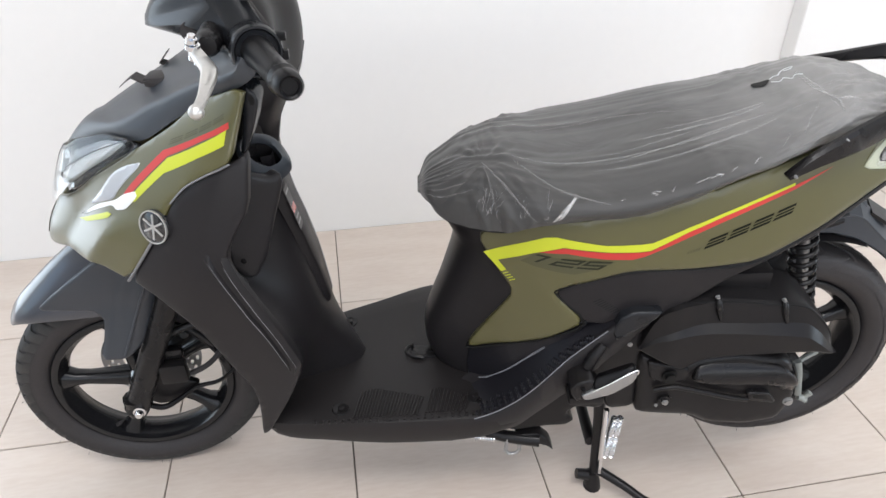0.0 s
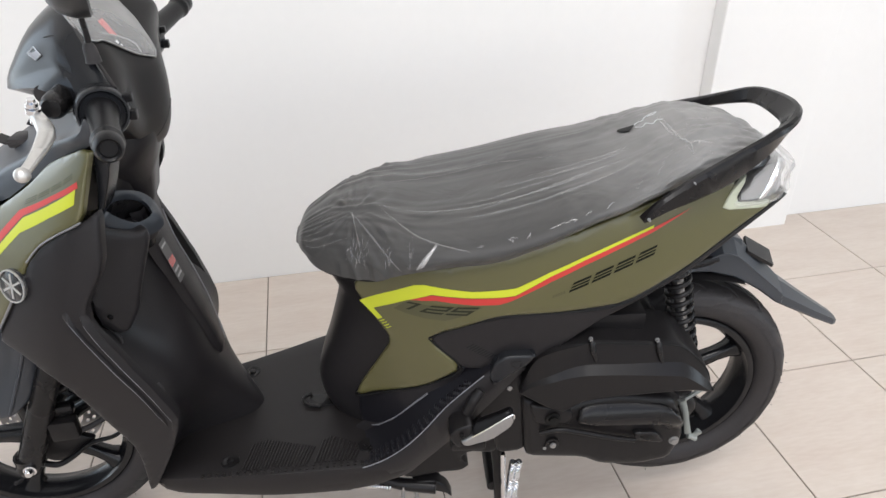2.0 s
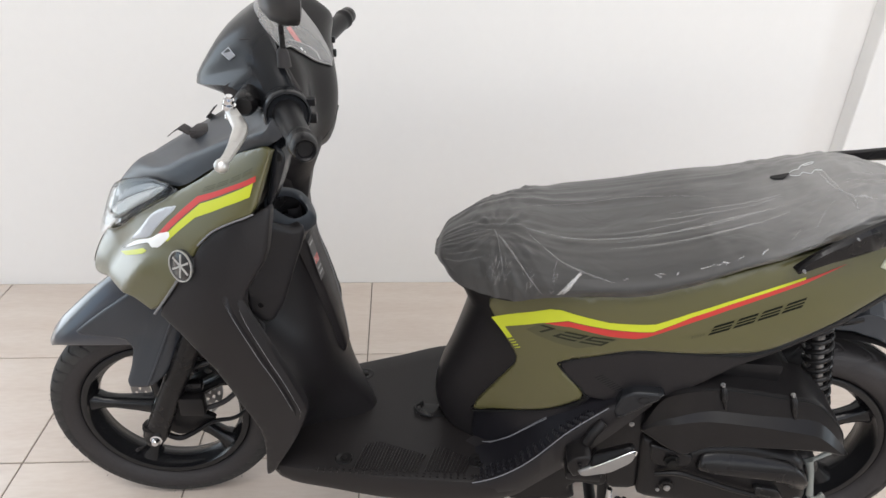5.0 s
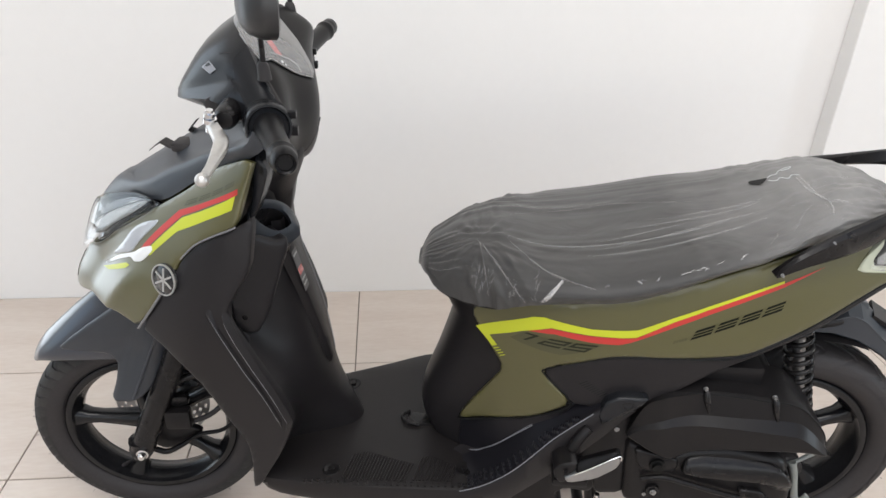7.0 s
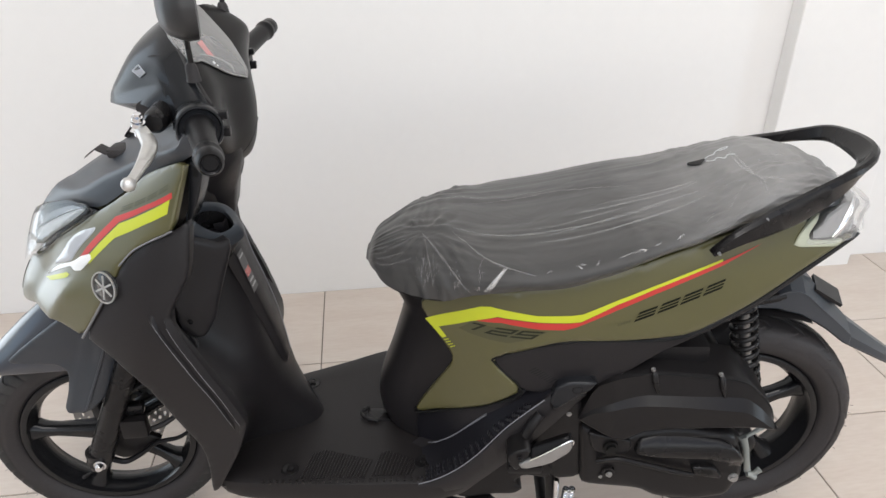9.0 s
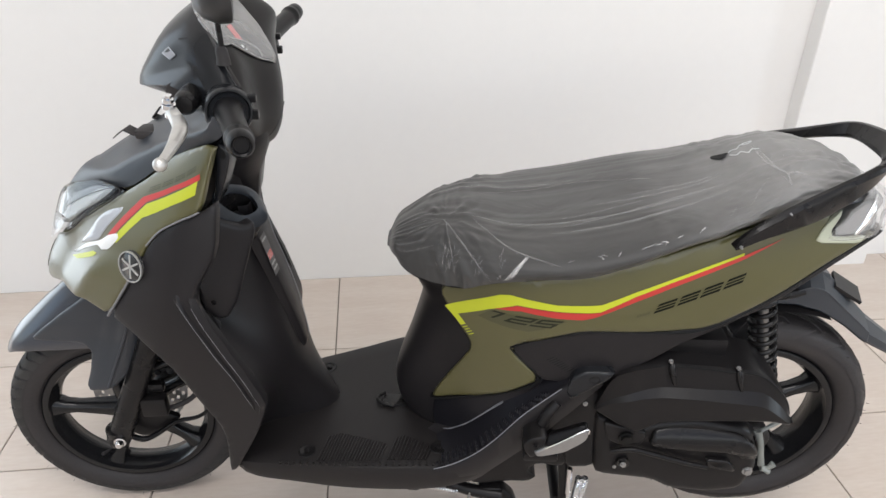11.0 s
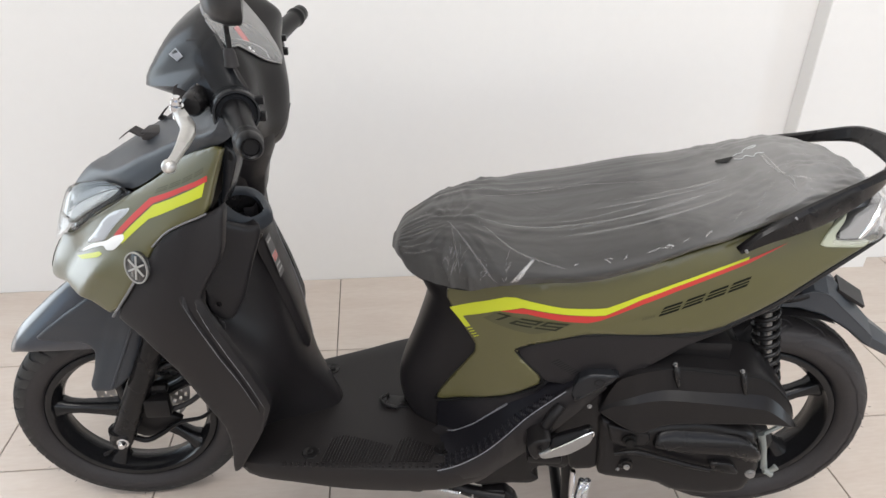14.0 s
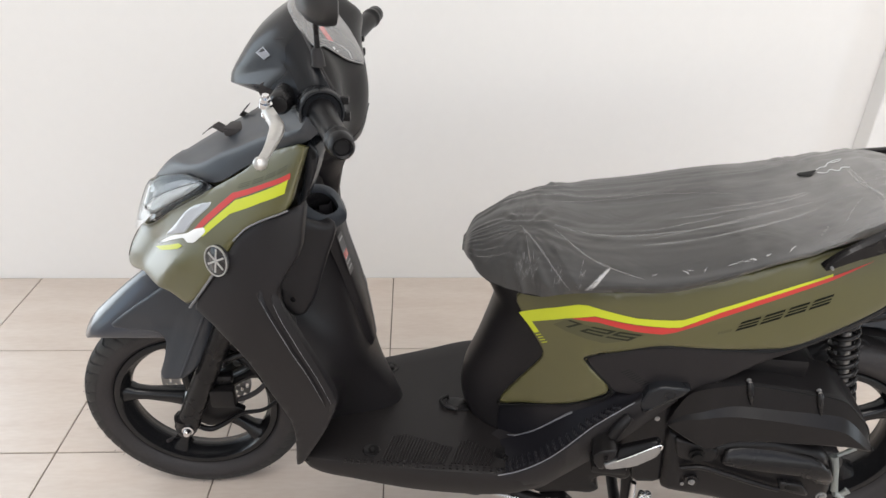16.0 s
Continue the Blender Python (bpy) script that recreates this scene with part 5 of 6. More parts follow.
for right in (False, True):
    side = part("side_panel", panel(GREEN_SIDE, rear, 0.014, 0.004, 0.013, 0.004, right=right), GREEN, scooter, "matte olive green side panel with stripes")
    part("lower_side_panel", panel(BLACK_SIDE, rear, 0.02, 0.003, 0.010, 0.002, right=right), BLACK, scooter, "grained black lower side panel")
    part("yellow_stripe", panel(YELLOW_SIDE, rear, 0, 0.0003, 0.012, 0.0047, right=right, soft=0), YELLOW, side, "angular lime yellow vinyl stripe")
    part("red_stripe", panel(RED_SIDE, rear, 0, 0.0003, 0.012, 0.0049, right=right, soft=0), RED, side, "thin red vinyl stripe")
    low_edge = [(0.652, 0.393), (0.655, 0.382), (0.729, 0.423), (0.778, 0.452), (0.838, 0.500), (0.791, 0.550), (0.796, 0.565), (0.877, 0.602), (0.913, 0.609), (1.023, 0.606), (1.105, 0.607), (1.205, 0.653), (1.293, 0.702), (1.375, 0.741)]
    line = [(x, y - 0.0012, z - 0.0015) for x, y, z in (rear(a, b) for a, b in low_edge)]
    part("panel_seal", tube([(x, -0.9 * y, z) for x, y, z in line] if right else line, 0.0026, 6, 3), SEAL, side, "black gap below the panel")
    part("lamp_trim", panel(LAMP_TRIM, rear, 0.006, 0.002, 0.010, 0.007, right=right), PALE, side, "pale arrow-shaped lamp trim")
    if not right:
        word_mark(rear, (1.004, 0.643), (1.148, 0.6895), 0.0145, 4, 0.26, DARK, side, lift=0.0048, lean=0.45)
        for k in range(5):
            a, b = 0.980 + 0.0042 * k, 0.6375 + 0.0012 * k
            part("word_mark_bar", panel([(a, b), (a + 0.0030, b + 0.0008), (a + 0.0036, b + 0.0056), (a + 0.0006, b + 0.0048)], rear, 0, 0.0002, 0.01, 0.0048, soft=0), SHADE, side)
        for k in range(4):
            a, b = 0.7065 + 0.0036 * k, 0.5675 - 0.0034 * k
            part("stripe_tick", panel([(a, b), (a + 0.0085, b + 0.0062), (a + 0.0092, b + 0.0048), (a + 0.0008, b - 0.0014)], rear, 0, 0.0002, 0.01, 0.0047, soft=0), YELLOW, side)

        for k in range(9):
            a, b = 0.846 + 0.0042 * k, 0.545 - 0.0026 * k
            part("hatch_mark", panel([(a, b), (a + 0.012, b + 0.009), (a + 0.013, b + 0.008), (a + 0.001, b - 0.001)], rear, 0, 0.0002, 0.01, 0.0026, soft=0), COVER, side)

        def stroke(pts, name="number_stroke"):
            part(name, panel(pts, rear, 0, 0.0002, 0.01, 0.0052, soft=0), INK, side)

        def number(k, segs):
            """An angular figure of straight strokes in the k-th of three slanted fields."""
            o, u, v = Vector((0.7535, 0.6225)), Vector((0.0385, 0.0016)), Vector((-0.0200, -0.0160))

            def at(x, y):
                q = o + u * (k * 1.03 + x) + v * y
                return (q.x, q.y)

            for x0, y0, x1, y1 in segs:
                t = 0.10
                if y0 == y1:
                    stroke([at(x0, y0 - t), at(x1, y1 - t), at(x1, y1 + t), at(x0, y0 + t)])
                else:
                    stroke([at(x0 - t * 0.7, y0), at(x0 + t * 0.7, y0), at(x1 + t * 0.7, y1), at(x1 - t * 0.7, y1)])

        part("number_shade", panel([(0.7315, 0.6025), (0.7525, 0.6215), (0.8720, 0.6270), (0.8371, 0.6075), (0.8128, 0.5975), (0.7813, 0.5970), (0.7522, 0.5985)], rear, 0, 0.0002, 0.01, 0.0046, soft=0), SHADE, side, "dark green printed shade")
        number(0, [(0.55, 0, 0.55, 1), (0.1, 0.09, 0.55, 0.09)])
        number(1, [(0, 0.09, 0.9, 0.09), (0.83, 0, 0.83, 0.5), (0, 0.5, 0.9, 0.5), (0.07, 0.5, 0.07, 1), (0, 0.91, 0.9, 0.91)])
        number(2, [(0, 0.09, 0.9, 0.09), (0.07, 0, 0.07, 0.5), (0, 0.5, 0.9, 0.5), (0.83, 0.5, 0.83, 1), (0, 0.91, 0.9, 0.91)])

# side steps that rise from the footboard to the pillion pegs
STEP_LOW = [(0.560, 0.232), (0.628, 0.231), (0.6737, 0.2366), (0.7367, 0.2588), (0.7667, 0.2905), (0.8053, 0.3319), (0.8426, 0.373), (0.8782, 0.4162), (0.9041, 0.4478), (0.944, 0.500)]
STEP_OUT = [(0.560, 0.277), (0.600, 0.279), (0.640, 0.287), (0.6731, 0.2975), (0.6935, 0.3072), (0.7229, 0.3290), (0.7528, 0.3590), (0.7803, 0.3950), (0.807, 0.4320), (0.8338, 0.461), (0.869, 0.495), (0.899, 0.523)]
STEP_IN = [(0.58, 0.288), (0.65, 0.295), (0.68, 0.308), (0.722, 0.352), (0.752, 0.393), (0.780, 0.430), (0.830, 0.476), (0.870, 0.507), (0.90, 0.530)]


INNER_STEP = [(0.668, 0.412), (0.700, 0.436), (0.780, 0.475), (0.850, 0.505), (0.830, 0.472), (0.780, 0.426), (0.752, 0.389), (0.722, 0.348), (0.690, 0.312), (0.670, 0.300), (0.655, 0.298), (0.650, 0.330), (0.656, 0.385)]


def inner_step(a, b):
    return (a, -spl(a, REAR_WIDTH) + 0.002 + 0.28 * max(0, 0.69 - a), b)


def step_ring(k, n):
    s = k / n
    xl, xo, xi = 0.600 + 0.345 * s, 0.605 + 0.300 * s, 0.610 + 0.265 * s
    yo = -spl(xo, [(0.57, 0.196), (0.70, 0.201), (0.80, 0.207), (0.91, 0.205)])
    yi = -spl(xi, [(0.60, 0.150), (0.64, 0.118), (0.68, 0.114), (0.722, 0.134), (0.752, 0.149), (0.780, 0.161), (0.83, 0.170), (0.88, 0.174)])
    dip = 0.030 * max(0, 1 - s / 0.22) ** 1.5
    zl, zo, zi = spl(xl, STEP_LOW), spl(xo, STEP_OUT) - dip * 0.5, spl(xi, STEP_IN) - dip
    return [(xl, yo + 0.05, zl + 0.004), (xl, yo + 0.014, zl), (xl * 0.6 + xo * 0.4, yo + 0.003, zl * 0.6 + zo * 0.4), (xo, yo, zo - 0.006), (xo, yo + 0.003, zo - 0.001), (xo, yo + 0.008, zo),
            (xo * 0.6 + xi * 0.4, yo * 0.6 + yi * 0.4, zo * 0.6 + zi * 0.4 - 0.005), (xi, yi, zi), (xi, yi + 0.02, zi + 0.012)]


for right in (False, True):
    flip = mirrored if right else (lambda p: p)
    step = part("side_step", loft([[flip(p) for p in step_ring(k, 28)] for k in range(29)], True, True), BLACK, scooter, "black plastic side step with a studded blue-black tread", 50)
    part("step_tread", loft([[flip(Vector(p) + Vector((0, -0.0006, 0.0012))) for p in step_ring(k, 28)[5:8]] for k in range(3, 29)], False, False), NAVY, step, "blue-black studded tread", 60)
    # pale tubes paint the highlights along the step's edges
    line = [Vector(step_ring(k, 28)[4]) + Vector((0, -0.001, 0.0016)) for k in range(5, 27, 2)]
    part("edge_highlight", tube([flip(p) for p in line], 0.0010, 6, 2), EDGE, step, "thin painted highlight on the step edge")
    line = [Vector(step_ring(k, 28)[7]) + Vector((0, -0.001, 0.001)) for k in range(8, 20, 2)]
    part("edge_highlight", tube([flip(p) for p in line], 0.0008, 6, 2), EDGE, step, "thin painted highlight on the step edge")
    if not right:
        for k in range(21):
            r = step_ring(3.6 + k * 0.98, 28)
            for j in range(3):
                q = Vector(r[5]).lerp(Vector(r[6]), 0.16 + 0.40 * j + 0.10 * math.sin(k * 1.3)) + Vector((0, 0, 0.001))
                part("stud", loft([[(q.x + math.cos(a) * g * 0.0034, q.y + math.sin(a) * g * 0.0044, q.z + h) for a in (math.pi * i / 4 for i in range(8))] for g, h in ((1.1, -0.003), (1.0, 0.0022), (0.75, 0.0036))]), NAVY, step)
        part("step_cap", panel([(0.880, 0.497), (0.8900, 0.5280), (0.9094, 0.5398), (0.960, 0.5389), (0.9444, 0.5189), (0.9233, 0.5031), (0.8976, 0.4832), (0.888, 0.478)], flat(-0.208), 0.04, 0.005, 0.01), COVER, step, "smooth dark grey step end cap")
        part("cap_facet", panel([(0.8968, 0.4893), (0.9106, 0.5147), (0.9230, 0.5056)], lambda a, b: (a, -0.2105 + 0.5 * (b - 0.489), b), 0.004, 0.001, 0.01, soft=0), COVER, step, "bevelled corner that catches the light")
        part("step_bolt", loft([[(0.9253 + r * math.cos(a), -0.2075 - h, 0.5238 + 0.8 * r * math.sin(a)) for a in (math.pi * k / 8 for k in range(16))] for r, h in ((0.0095, 0.0), (0.0090, 0.0012), (0.0080, 0.0012), (0.0075, 0.0002), (0.001, 0.0002))]), SEAL, step, "dark bolt well")
        part("step_bolt", bolt(0.836, -0.165, 0.487, 0.005), CASE, step)
    part("inner_step_panel", panel(INNER_STEP, inner_step, 0.03, 0.002, 0.012, right=right), NAVY, scooter, "blue-black inner step panel")
    if not right:
        # painted highlight where the inner panel meets the tread
        part("edge_highlight", tube([(a, inner_step(a, b)[1] - 0.004, b + 0.001) for a, b in ((0.655, 0.298), (0.680, 0.309), (0.701, 0.329), (0.722, 0.353), (0.752, 0.394), (0.780, 0.431))], 0.0009, 6, 4), EDGE, step, "thin painted highlight on the step edge")


# ---- seat and its plastic cover ----
SEAT_TOP = [(.572, 0.670), (.585, 0.695), (.605, 0.713), (.635, 0.731), (.69, 0.7460), (.735, 0.7440), (.78, 0.7405), (.86, 0.7490), (1.0, 0.7795), (1.13, 0.8145), (1.18, 0.836), (1.23, 0.8515), (1.29, 0.847), (1.33, 0.833), (1.350, 0.816), (1.360, 0.800)]
SEAT_LOW = [(0.5720, 0.6640), (0.5880, 0.6660), (0.5980, 0.6520), (0.6120, 0.6430), (0.6400, 0.6410), (0.6735, 0.6455), (0.7110, 0.6555), (0.7286, 0.6675), (0.7670, 0.6850), (0.8050, 0.6956), (0.8466, 0.7010), (0.8800, 0.7040), (0.9130, 0.7110), (0.9456, 0.7214), (0.9780, 0.7325), (1.0110, 0.7447), (1.0534, 0.7574), (1.0976, 0.7663), (1.1300, 0.7770), (1.2000, 0.7920), (1.2700, 0.7990), (1.3600, 0.8000)]
SEAT_WIDE = [(.572, .020), (.585, .062), (.605, .082), (.64, .108), (.70, .150), (.80, .204), (.95, .214), (1.08, .184), (1.18, .144), (1.27, .112), (1.32, .088), (1.345, .058), (1.36, .022)]


def seat_ring(x, n, grow=0.0, ripple=None):
    top, low, w = spl(x, SEAT_TOP), spl(x, SEAT_LOW), spl(x, SEAT_WIDE)
    tuck = spl(x, [(0.62, 0.0), (0.74, 0.05), (0.84, 0.10), (1.20, 0.12), (1.30, 0.04)])
    ring = []
    for j in range(n + 1):
        a = math.pi * j / n
        c, s = math.cos(a), math.sin(a)
        y = -w * math.copysign(abs(c) ** 0.62, c) * (1 - 0.04 * (1 - s) ** 3 - tuck * (1 - s) ** 2.5)
        z = low + (top - low) * s ** 0.75
        p = Vector((x, y, z))
        out = Vector((0, -c, s * 1.2 + 0.1)).normalized()
        g = grow + (ripple(x, y, z, j / n) if ripple else 0.0)
        ring.append(p + out * g)
    return ring


seat = part("seat", loft([seat_ring(0.572 + 0.788 * (0.5 - 0.5 * math.cos(math.pi * k / 96)), 80) for k in range(97)], True, True), VINYL, scooter, "black vinyl dual seat", 60)


def gather(x, y, z, f):
    """Loose, crumpled film where it is tied at the tail."""
    low = min(f, 1 - f) * 2
    edge = min(1, max(0, (x - 1.075) / 0.05)) * min(1, max(0, low - 0.05) * 5)
    crumple = 0.008 * abs(noise.noise((x * 13, f * 9, 31.0))) + 0.004 * abs(noise.noise((x * 34, f * 22, 12.0))) + 0.0015 * noise.noise((x * 80, f * 50, 2.0))
    return edge * (0.002 + crumple * (1 - 0.7 * math.exp(-((x - 1.195) / 0.018) ** 2)))


def ripple(x, y, z, f):
    """Folds of loose film: long ones along the top, fans at the front and the back, gathers at the hem."""
    low = min(f, 1 - f) * 2
    v = 0.0030 * (1 - abs(noise.noise((x * 2.2 + 3, f * 30, 2.0)))) ** 5 * min(1, max(0, low - 0.62) * 4)
    v += 0.0007 * (1 - abs(noise.noise((x * 2.2 - z * 5, f * 11, 7.0)))) ** 4
    u, w = x - 0.672, (low - 0.80) * 0.16
    near = math.hypot(u, w)
    fan = math.exp(-(near / 0.11) ** 2) * min(1, near / 0.03)
    way = math.atan2(w, u)
    v += fan * (0.0075 * abs(noise.noise((way * 2.3, near * 3, 4.0 if f < 0.5 else 8.0))) + 0.0030 * abs(noise.noise((way * 6.0, near * 9, 14.0))))
    tail = math.exp(-((x - 1.24) / 0.08) ** 2)
    v += tail * (0.0050 * abs(noise.noise((math.atan2(y + 0.03, x - 1.20) * 2.2, z * 9, 9.0))) + 0.0022 * abs(noise.noise((x * 26, y * 26, z * 20))))
    v += 0.004 * noise.noise((x * 22, f * 26, 5.0)) * (0.08 + 0.4 * fan + 0.5 * tail)
    pleat = math.exp(-((x - 0.70) / 0.06) ** 2) * min(1, max(0, 0.75 - low) * 5)
    v += pleat * 0.0070 * (1 - abs(noise.noise((x * 34 + low * 1.5, low * 1.2, 21.0)))) ** 3
    hem = math.exp(-(low / 0.16) ** 2)
    return v + gather(x, y, z, f) + hem * (0.001 + 0.002 * noise.noise((x * 38, 0.0, y * 30)))


def film_ring(x):
    """One section of the film, from hem to hem over the seat."""
    ring = seat_ring(x, 120, 0.0026, ripple)
    ahead = Vector((0.0040 * math.exp(-((1.362 - x) / 0.03) ** 2) - 0.0045 * math.exp(-((x - 0.570) / 0.04) ** 2), 0, 0))
    return [p + ahead for p in ring[1:-1]]


film_rings = [film_ring(0.570 + 0.792 * k / 240) for k in range(241)]
cover_film = part("plastic_seat_cover", loft(film_rings, False, False), FILM, None, "", 80)
cover_film.matrix_world = scooter.matrix_world
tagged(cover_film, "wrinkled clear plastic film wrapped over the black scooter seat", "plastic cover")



def on_film(x, f, lift):
    """A place on the film, from hem to hem as f goes from 0 to 1."""
    r = seat_ring(x, 60, 0.0040)
    k = min(max(f, 0), 1) * 60
    i = min(int(k), 59)
    p = r[i].lerp(r[i + 1], k - i)
    p = p - Vector((0.0045 * math.exp(-((x - 0.570) / 0.04) ** 2), 0, 0))
    n = Vector((0, (p.y) * 6, (p.z - 0.70) * 6 + 0.2)).normalized()
    return p + n * (lift + 0.6 * ripple(x, p.y, p.z, f)), n


def fold(a, b, wide, high, bend, steps=16):
    """A raised crease in the film from one place to another."""
    rings = []
    for k in range(steps + 1):
        s = k / steps
        sway = bend * math.sin(math.pi * s) + 0.006 * noise.noise((a[0] * 40 + s * 3, b[1] * 20, wide * 900))
        x, f = a[0] + (b[0] - a[0]) * s, a[1] + (b[1] - a[1]) * s + sway
        p, n = on_film(x, f, 0.0)
        q, _ = on_film(x + (b[0] - a[0]) * 0.02, a[1] + (b[1] - a[1]) * (s + 0.02) + sway, 0.0)
        t = (q - p).normalized()
        side = t.cross(n).normalized()
        w = 0.34 * wide * (0.15 + math.sin(math.pi * s) ** 0.6) * (1 + 0.6 * noise.noise((s * 9, a[0] * 50, b[0] * 50)))
        h = 0.35 * high * math.sin(math.pi * s) ** 0.7
        rings.append([p - side * w, p - side * w * 0.3 + n * h * 0.7, p + n * h + side * w * 0.15, p + side * w])
    return loft(rings, False, False)


rng = random.Random(11)
creases = []
for k in range(8):
    f = 0.38 + 0.16 * k / 7 + rng.uniform(-0.01, 0.01)
    x0 = rng.uniform(0.70, 0.95)
    creases.append(fold((x0, f), (x0 + rng.uniform(0.16, 0.36), 0.5 + (f - 0.5) * rng.uniform(0.6, 0.9)), rng.uniform(0.002, 0.005), rng.uniform(0.002, 0.0045), rng.uniform(-0.02, 0.02)))
creases.append(fold((0.7165, 0.415), (0.850, 0.170), 0.004, 0.005, -0.02, 24))
creases.append(fold((0.664, 0.40), (0.748, 0.030), 0.005, 0.006, 0.012, 24))
creases.append(fold((0.670, 0.39), (0.690, 0.060), 0.003, 0.004, 0.010, 24))
for k in range(7):
    creases.append(fold((0.578 + rng.uniform(0, 0.02), 0.12 + 0.06 * k), (0.640 + rng.uniform(0, 0.03), 0.22 + 0.045 * k), rng.uniform(0.0015, 0.003), rng.uniform(0.0015, 0.003), 0.0))
for k in range(7):
    a = 2 * math.pi * k / 7 + 0.3
    creases.append(fold((1.195 + 0.012 * math.cos(a), 0.395 + 0.02 * math.sin(a)), (1.195 + rng.uniform(0.05, 0.10) * math.cos(a), 0.395 + rng.uniform(0.12, 0.24) * math.sin(a)), rng.uniform(0.002, 0.006), rng.uniform(0.002, 0.005), rng.uniform(-0.02, 0.02)))
for k in range(7):
    x = rng.uniform(1.10, 1.24)
    creases.append(fold((x, rng.uniform(0.05, 0.25)), (x + rng.uniform(-0.05, 0.05), rng.uniform(0.02, 0.3)), rng.uniform(0.002, 0.006), rng.uniform(0.001, 0.004), rng.uniform(-0.03, 0.03), 8))
# small raised crinkles, whitened so they read as highlights
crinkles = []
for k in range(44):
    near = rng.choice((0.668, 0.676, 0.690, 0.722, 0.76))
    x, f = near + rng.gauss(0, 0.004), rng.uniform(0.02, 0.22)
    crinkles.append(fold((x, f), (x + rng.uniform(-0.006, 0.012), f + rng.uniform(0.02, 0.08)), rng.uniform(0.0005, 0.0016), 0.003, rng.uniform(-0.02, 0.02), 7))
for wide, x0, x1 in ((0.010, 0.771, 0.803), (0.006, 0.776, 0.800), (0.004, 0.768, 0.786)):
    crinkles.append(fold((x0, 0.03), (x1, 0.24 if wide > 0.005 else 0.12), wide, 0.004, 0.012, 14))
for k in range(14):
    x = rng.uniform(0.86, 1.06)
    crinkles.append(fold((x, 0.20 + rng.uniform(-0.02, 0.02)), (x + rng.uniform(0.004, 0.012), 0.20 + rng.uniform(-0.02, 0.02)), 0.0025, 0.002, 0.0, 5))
tagged(part("film_glint", join(*crinkles), GLINT, cover_film, "crinkle highlights painted with milky film strips", 80), kind="stuff")
# the folds are shaped, their bright lines come from the paler veil
tagged(part("film_crease", join(*creases), FOLD, cover_film, "raised film creases, whitened for their highlights", 80), kind="stuff")
for curl in (((1.152, 0.522), (1.160, 0.531), (1.166, 0.526), (1.172, 0.540), (1.182, 0.550), (1.192, 0.548), (1.186, 0.536), (1.176, 0.538)), ((1.150, 0.512), (1.158, 0.505), (1.166, 0.509), (1.174, 0.502), (1.182, 0.508), (1.190, 0.503))):
    part("tie_string", tube([on_film(x, f, 0.004)[0] for x, f in curl], 0.0006, 6), STRING, cover_film, "white tie string")
for run in (((1.186, 0.515), (1.186, 0.455), (1.194, 0.395)), ((1.190, 0.510), (1.192, 0.450), (1.194, 0.395)), ((1.194, 0.395), (1.203, 0.350), (1.202, 0.300), (1.200, 0.250)), ((1.203, 0.350), (1.212, 0.335), (1.222, 0.310))):
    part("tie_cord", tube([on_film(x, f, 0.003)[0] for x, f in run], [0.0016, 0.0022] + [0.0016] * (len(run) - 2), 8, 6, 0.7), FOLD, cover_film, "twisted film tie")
tear = [on_film(1.137 + 0.014 * math.cos(a), 0.518 + 0.007 * math.sin(a) * (1 + 0.3 * math.sin(3 * a)), 0.004)[0] for a in (math.pi * k / 10 for k in range(20))]
part("film_tear", loft([tear, [p + Vector((0, 0, 0.0008)) for p in tear]]), VINYL, cover_film, "dark tear in the film")

# ---- tail ----
RAIL = [(1.114, -0.165, 0.758), (1.149, -0.161, 0.781), (1.198, -0.151, 0.802), (1.253, -0.134, 0.822), (1.305, -0.118, 0.848), (1.345, -0.094, 0.866), (1.370, -0.060, 0.876), (1.376, 0.0, 0.876), (1.370, 0.060, 0.870), (1.345, 0.094, 0.857), (1.305, 0.118, 0.842), (1.255, 0.134, 0.829), (1.205, 0.143, 0.814), (1.160, 0.148, 0.800)]


def grab_rail():
    line = smooth_line(RAIL, 6)
    rings = []
    m = len(line)
    for i, p in enumerate(line):
        t = (line[min(i + 1, m - 1)] - line[max(i - 1, 0)]).normalized()
        s = i / (m - 1)
        out = Vector((p.x - 1.14, p.y * 1.4, 0)).normalized()
        mid = math.exp(-((s - 0.5) / 0.16) ** 2)
        up = Vector((0, 0, 1)) + out * 0.9 * mid
        up = (up - t * up.dot(t)).normalized()
        lat = t.cross(up)
        h = spl(s, [(0, .003), (.08, .013), (.2, .023), (.3, .021), (.42, .017), (.5, .019), (.6, .015), (.75, .010), (1, .006)])
        d = 0.0078
        rings.append([p + up * (h * a) + lat * (d * b) for a, b in ((1, -.4), (1, .4), (.7, 1), (-.7, 1), (-1, .4), (-1, -.4), (-.7, -1), (.7, -1))])
    return loft(rings)


rail = part("grab_rail", grab_rail(), SATIN, scooter, "satin black pillion grab rail", 35)
part("rail_bolt", bolt(1.1215, -0.173, 0.7630, 0.0017), STEEL, rail)
part("rail_bolt", bolt(1.185, -0.165, 0.8170, 0.0011), STEEL, rail)
part("rail_bridge", loft([[(x, y, z) for y, z in ((-w, 0.80), (-w * 0.9, zt), (w * 0.9, zt), (w, 0.80))] for x, w, zt in ((1.26, 0.10, 0.81), (1.30, 0.095, 0.825), (1.335, 0.08, 0.825), (1.36, 0.06, 0.80))]), SATIN, scooter, "black tail cover", 40)


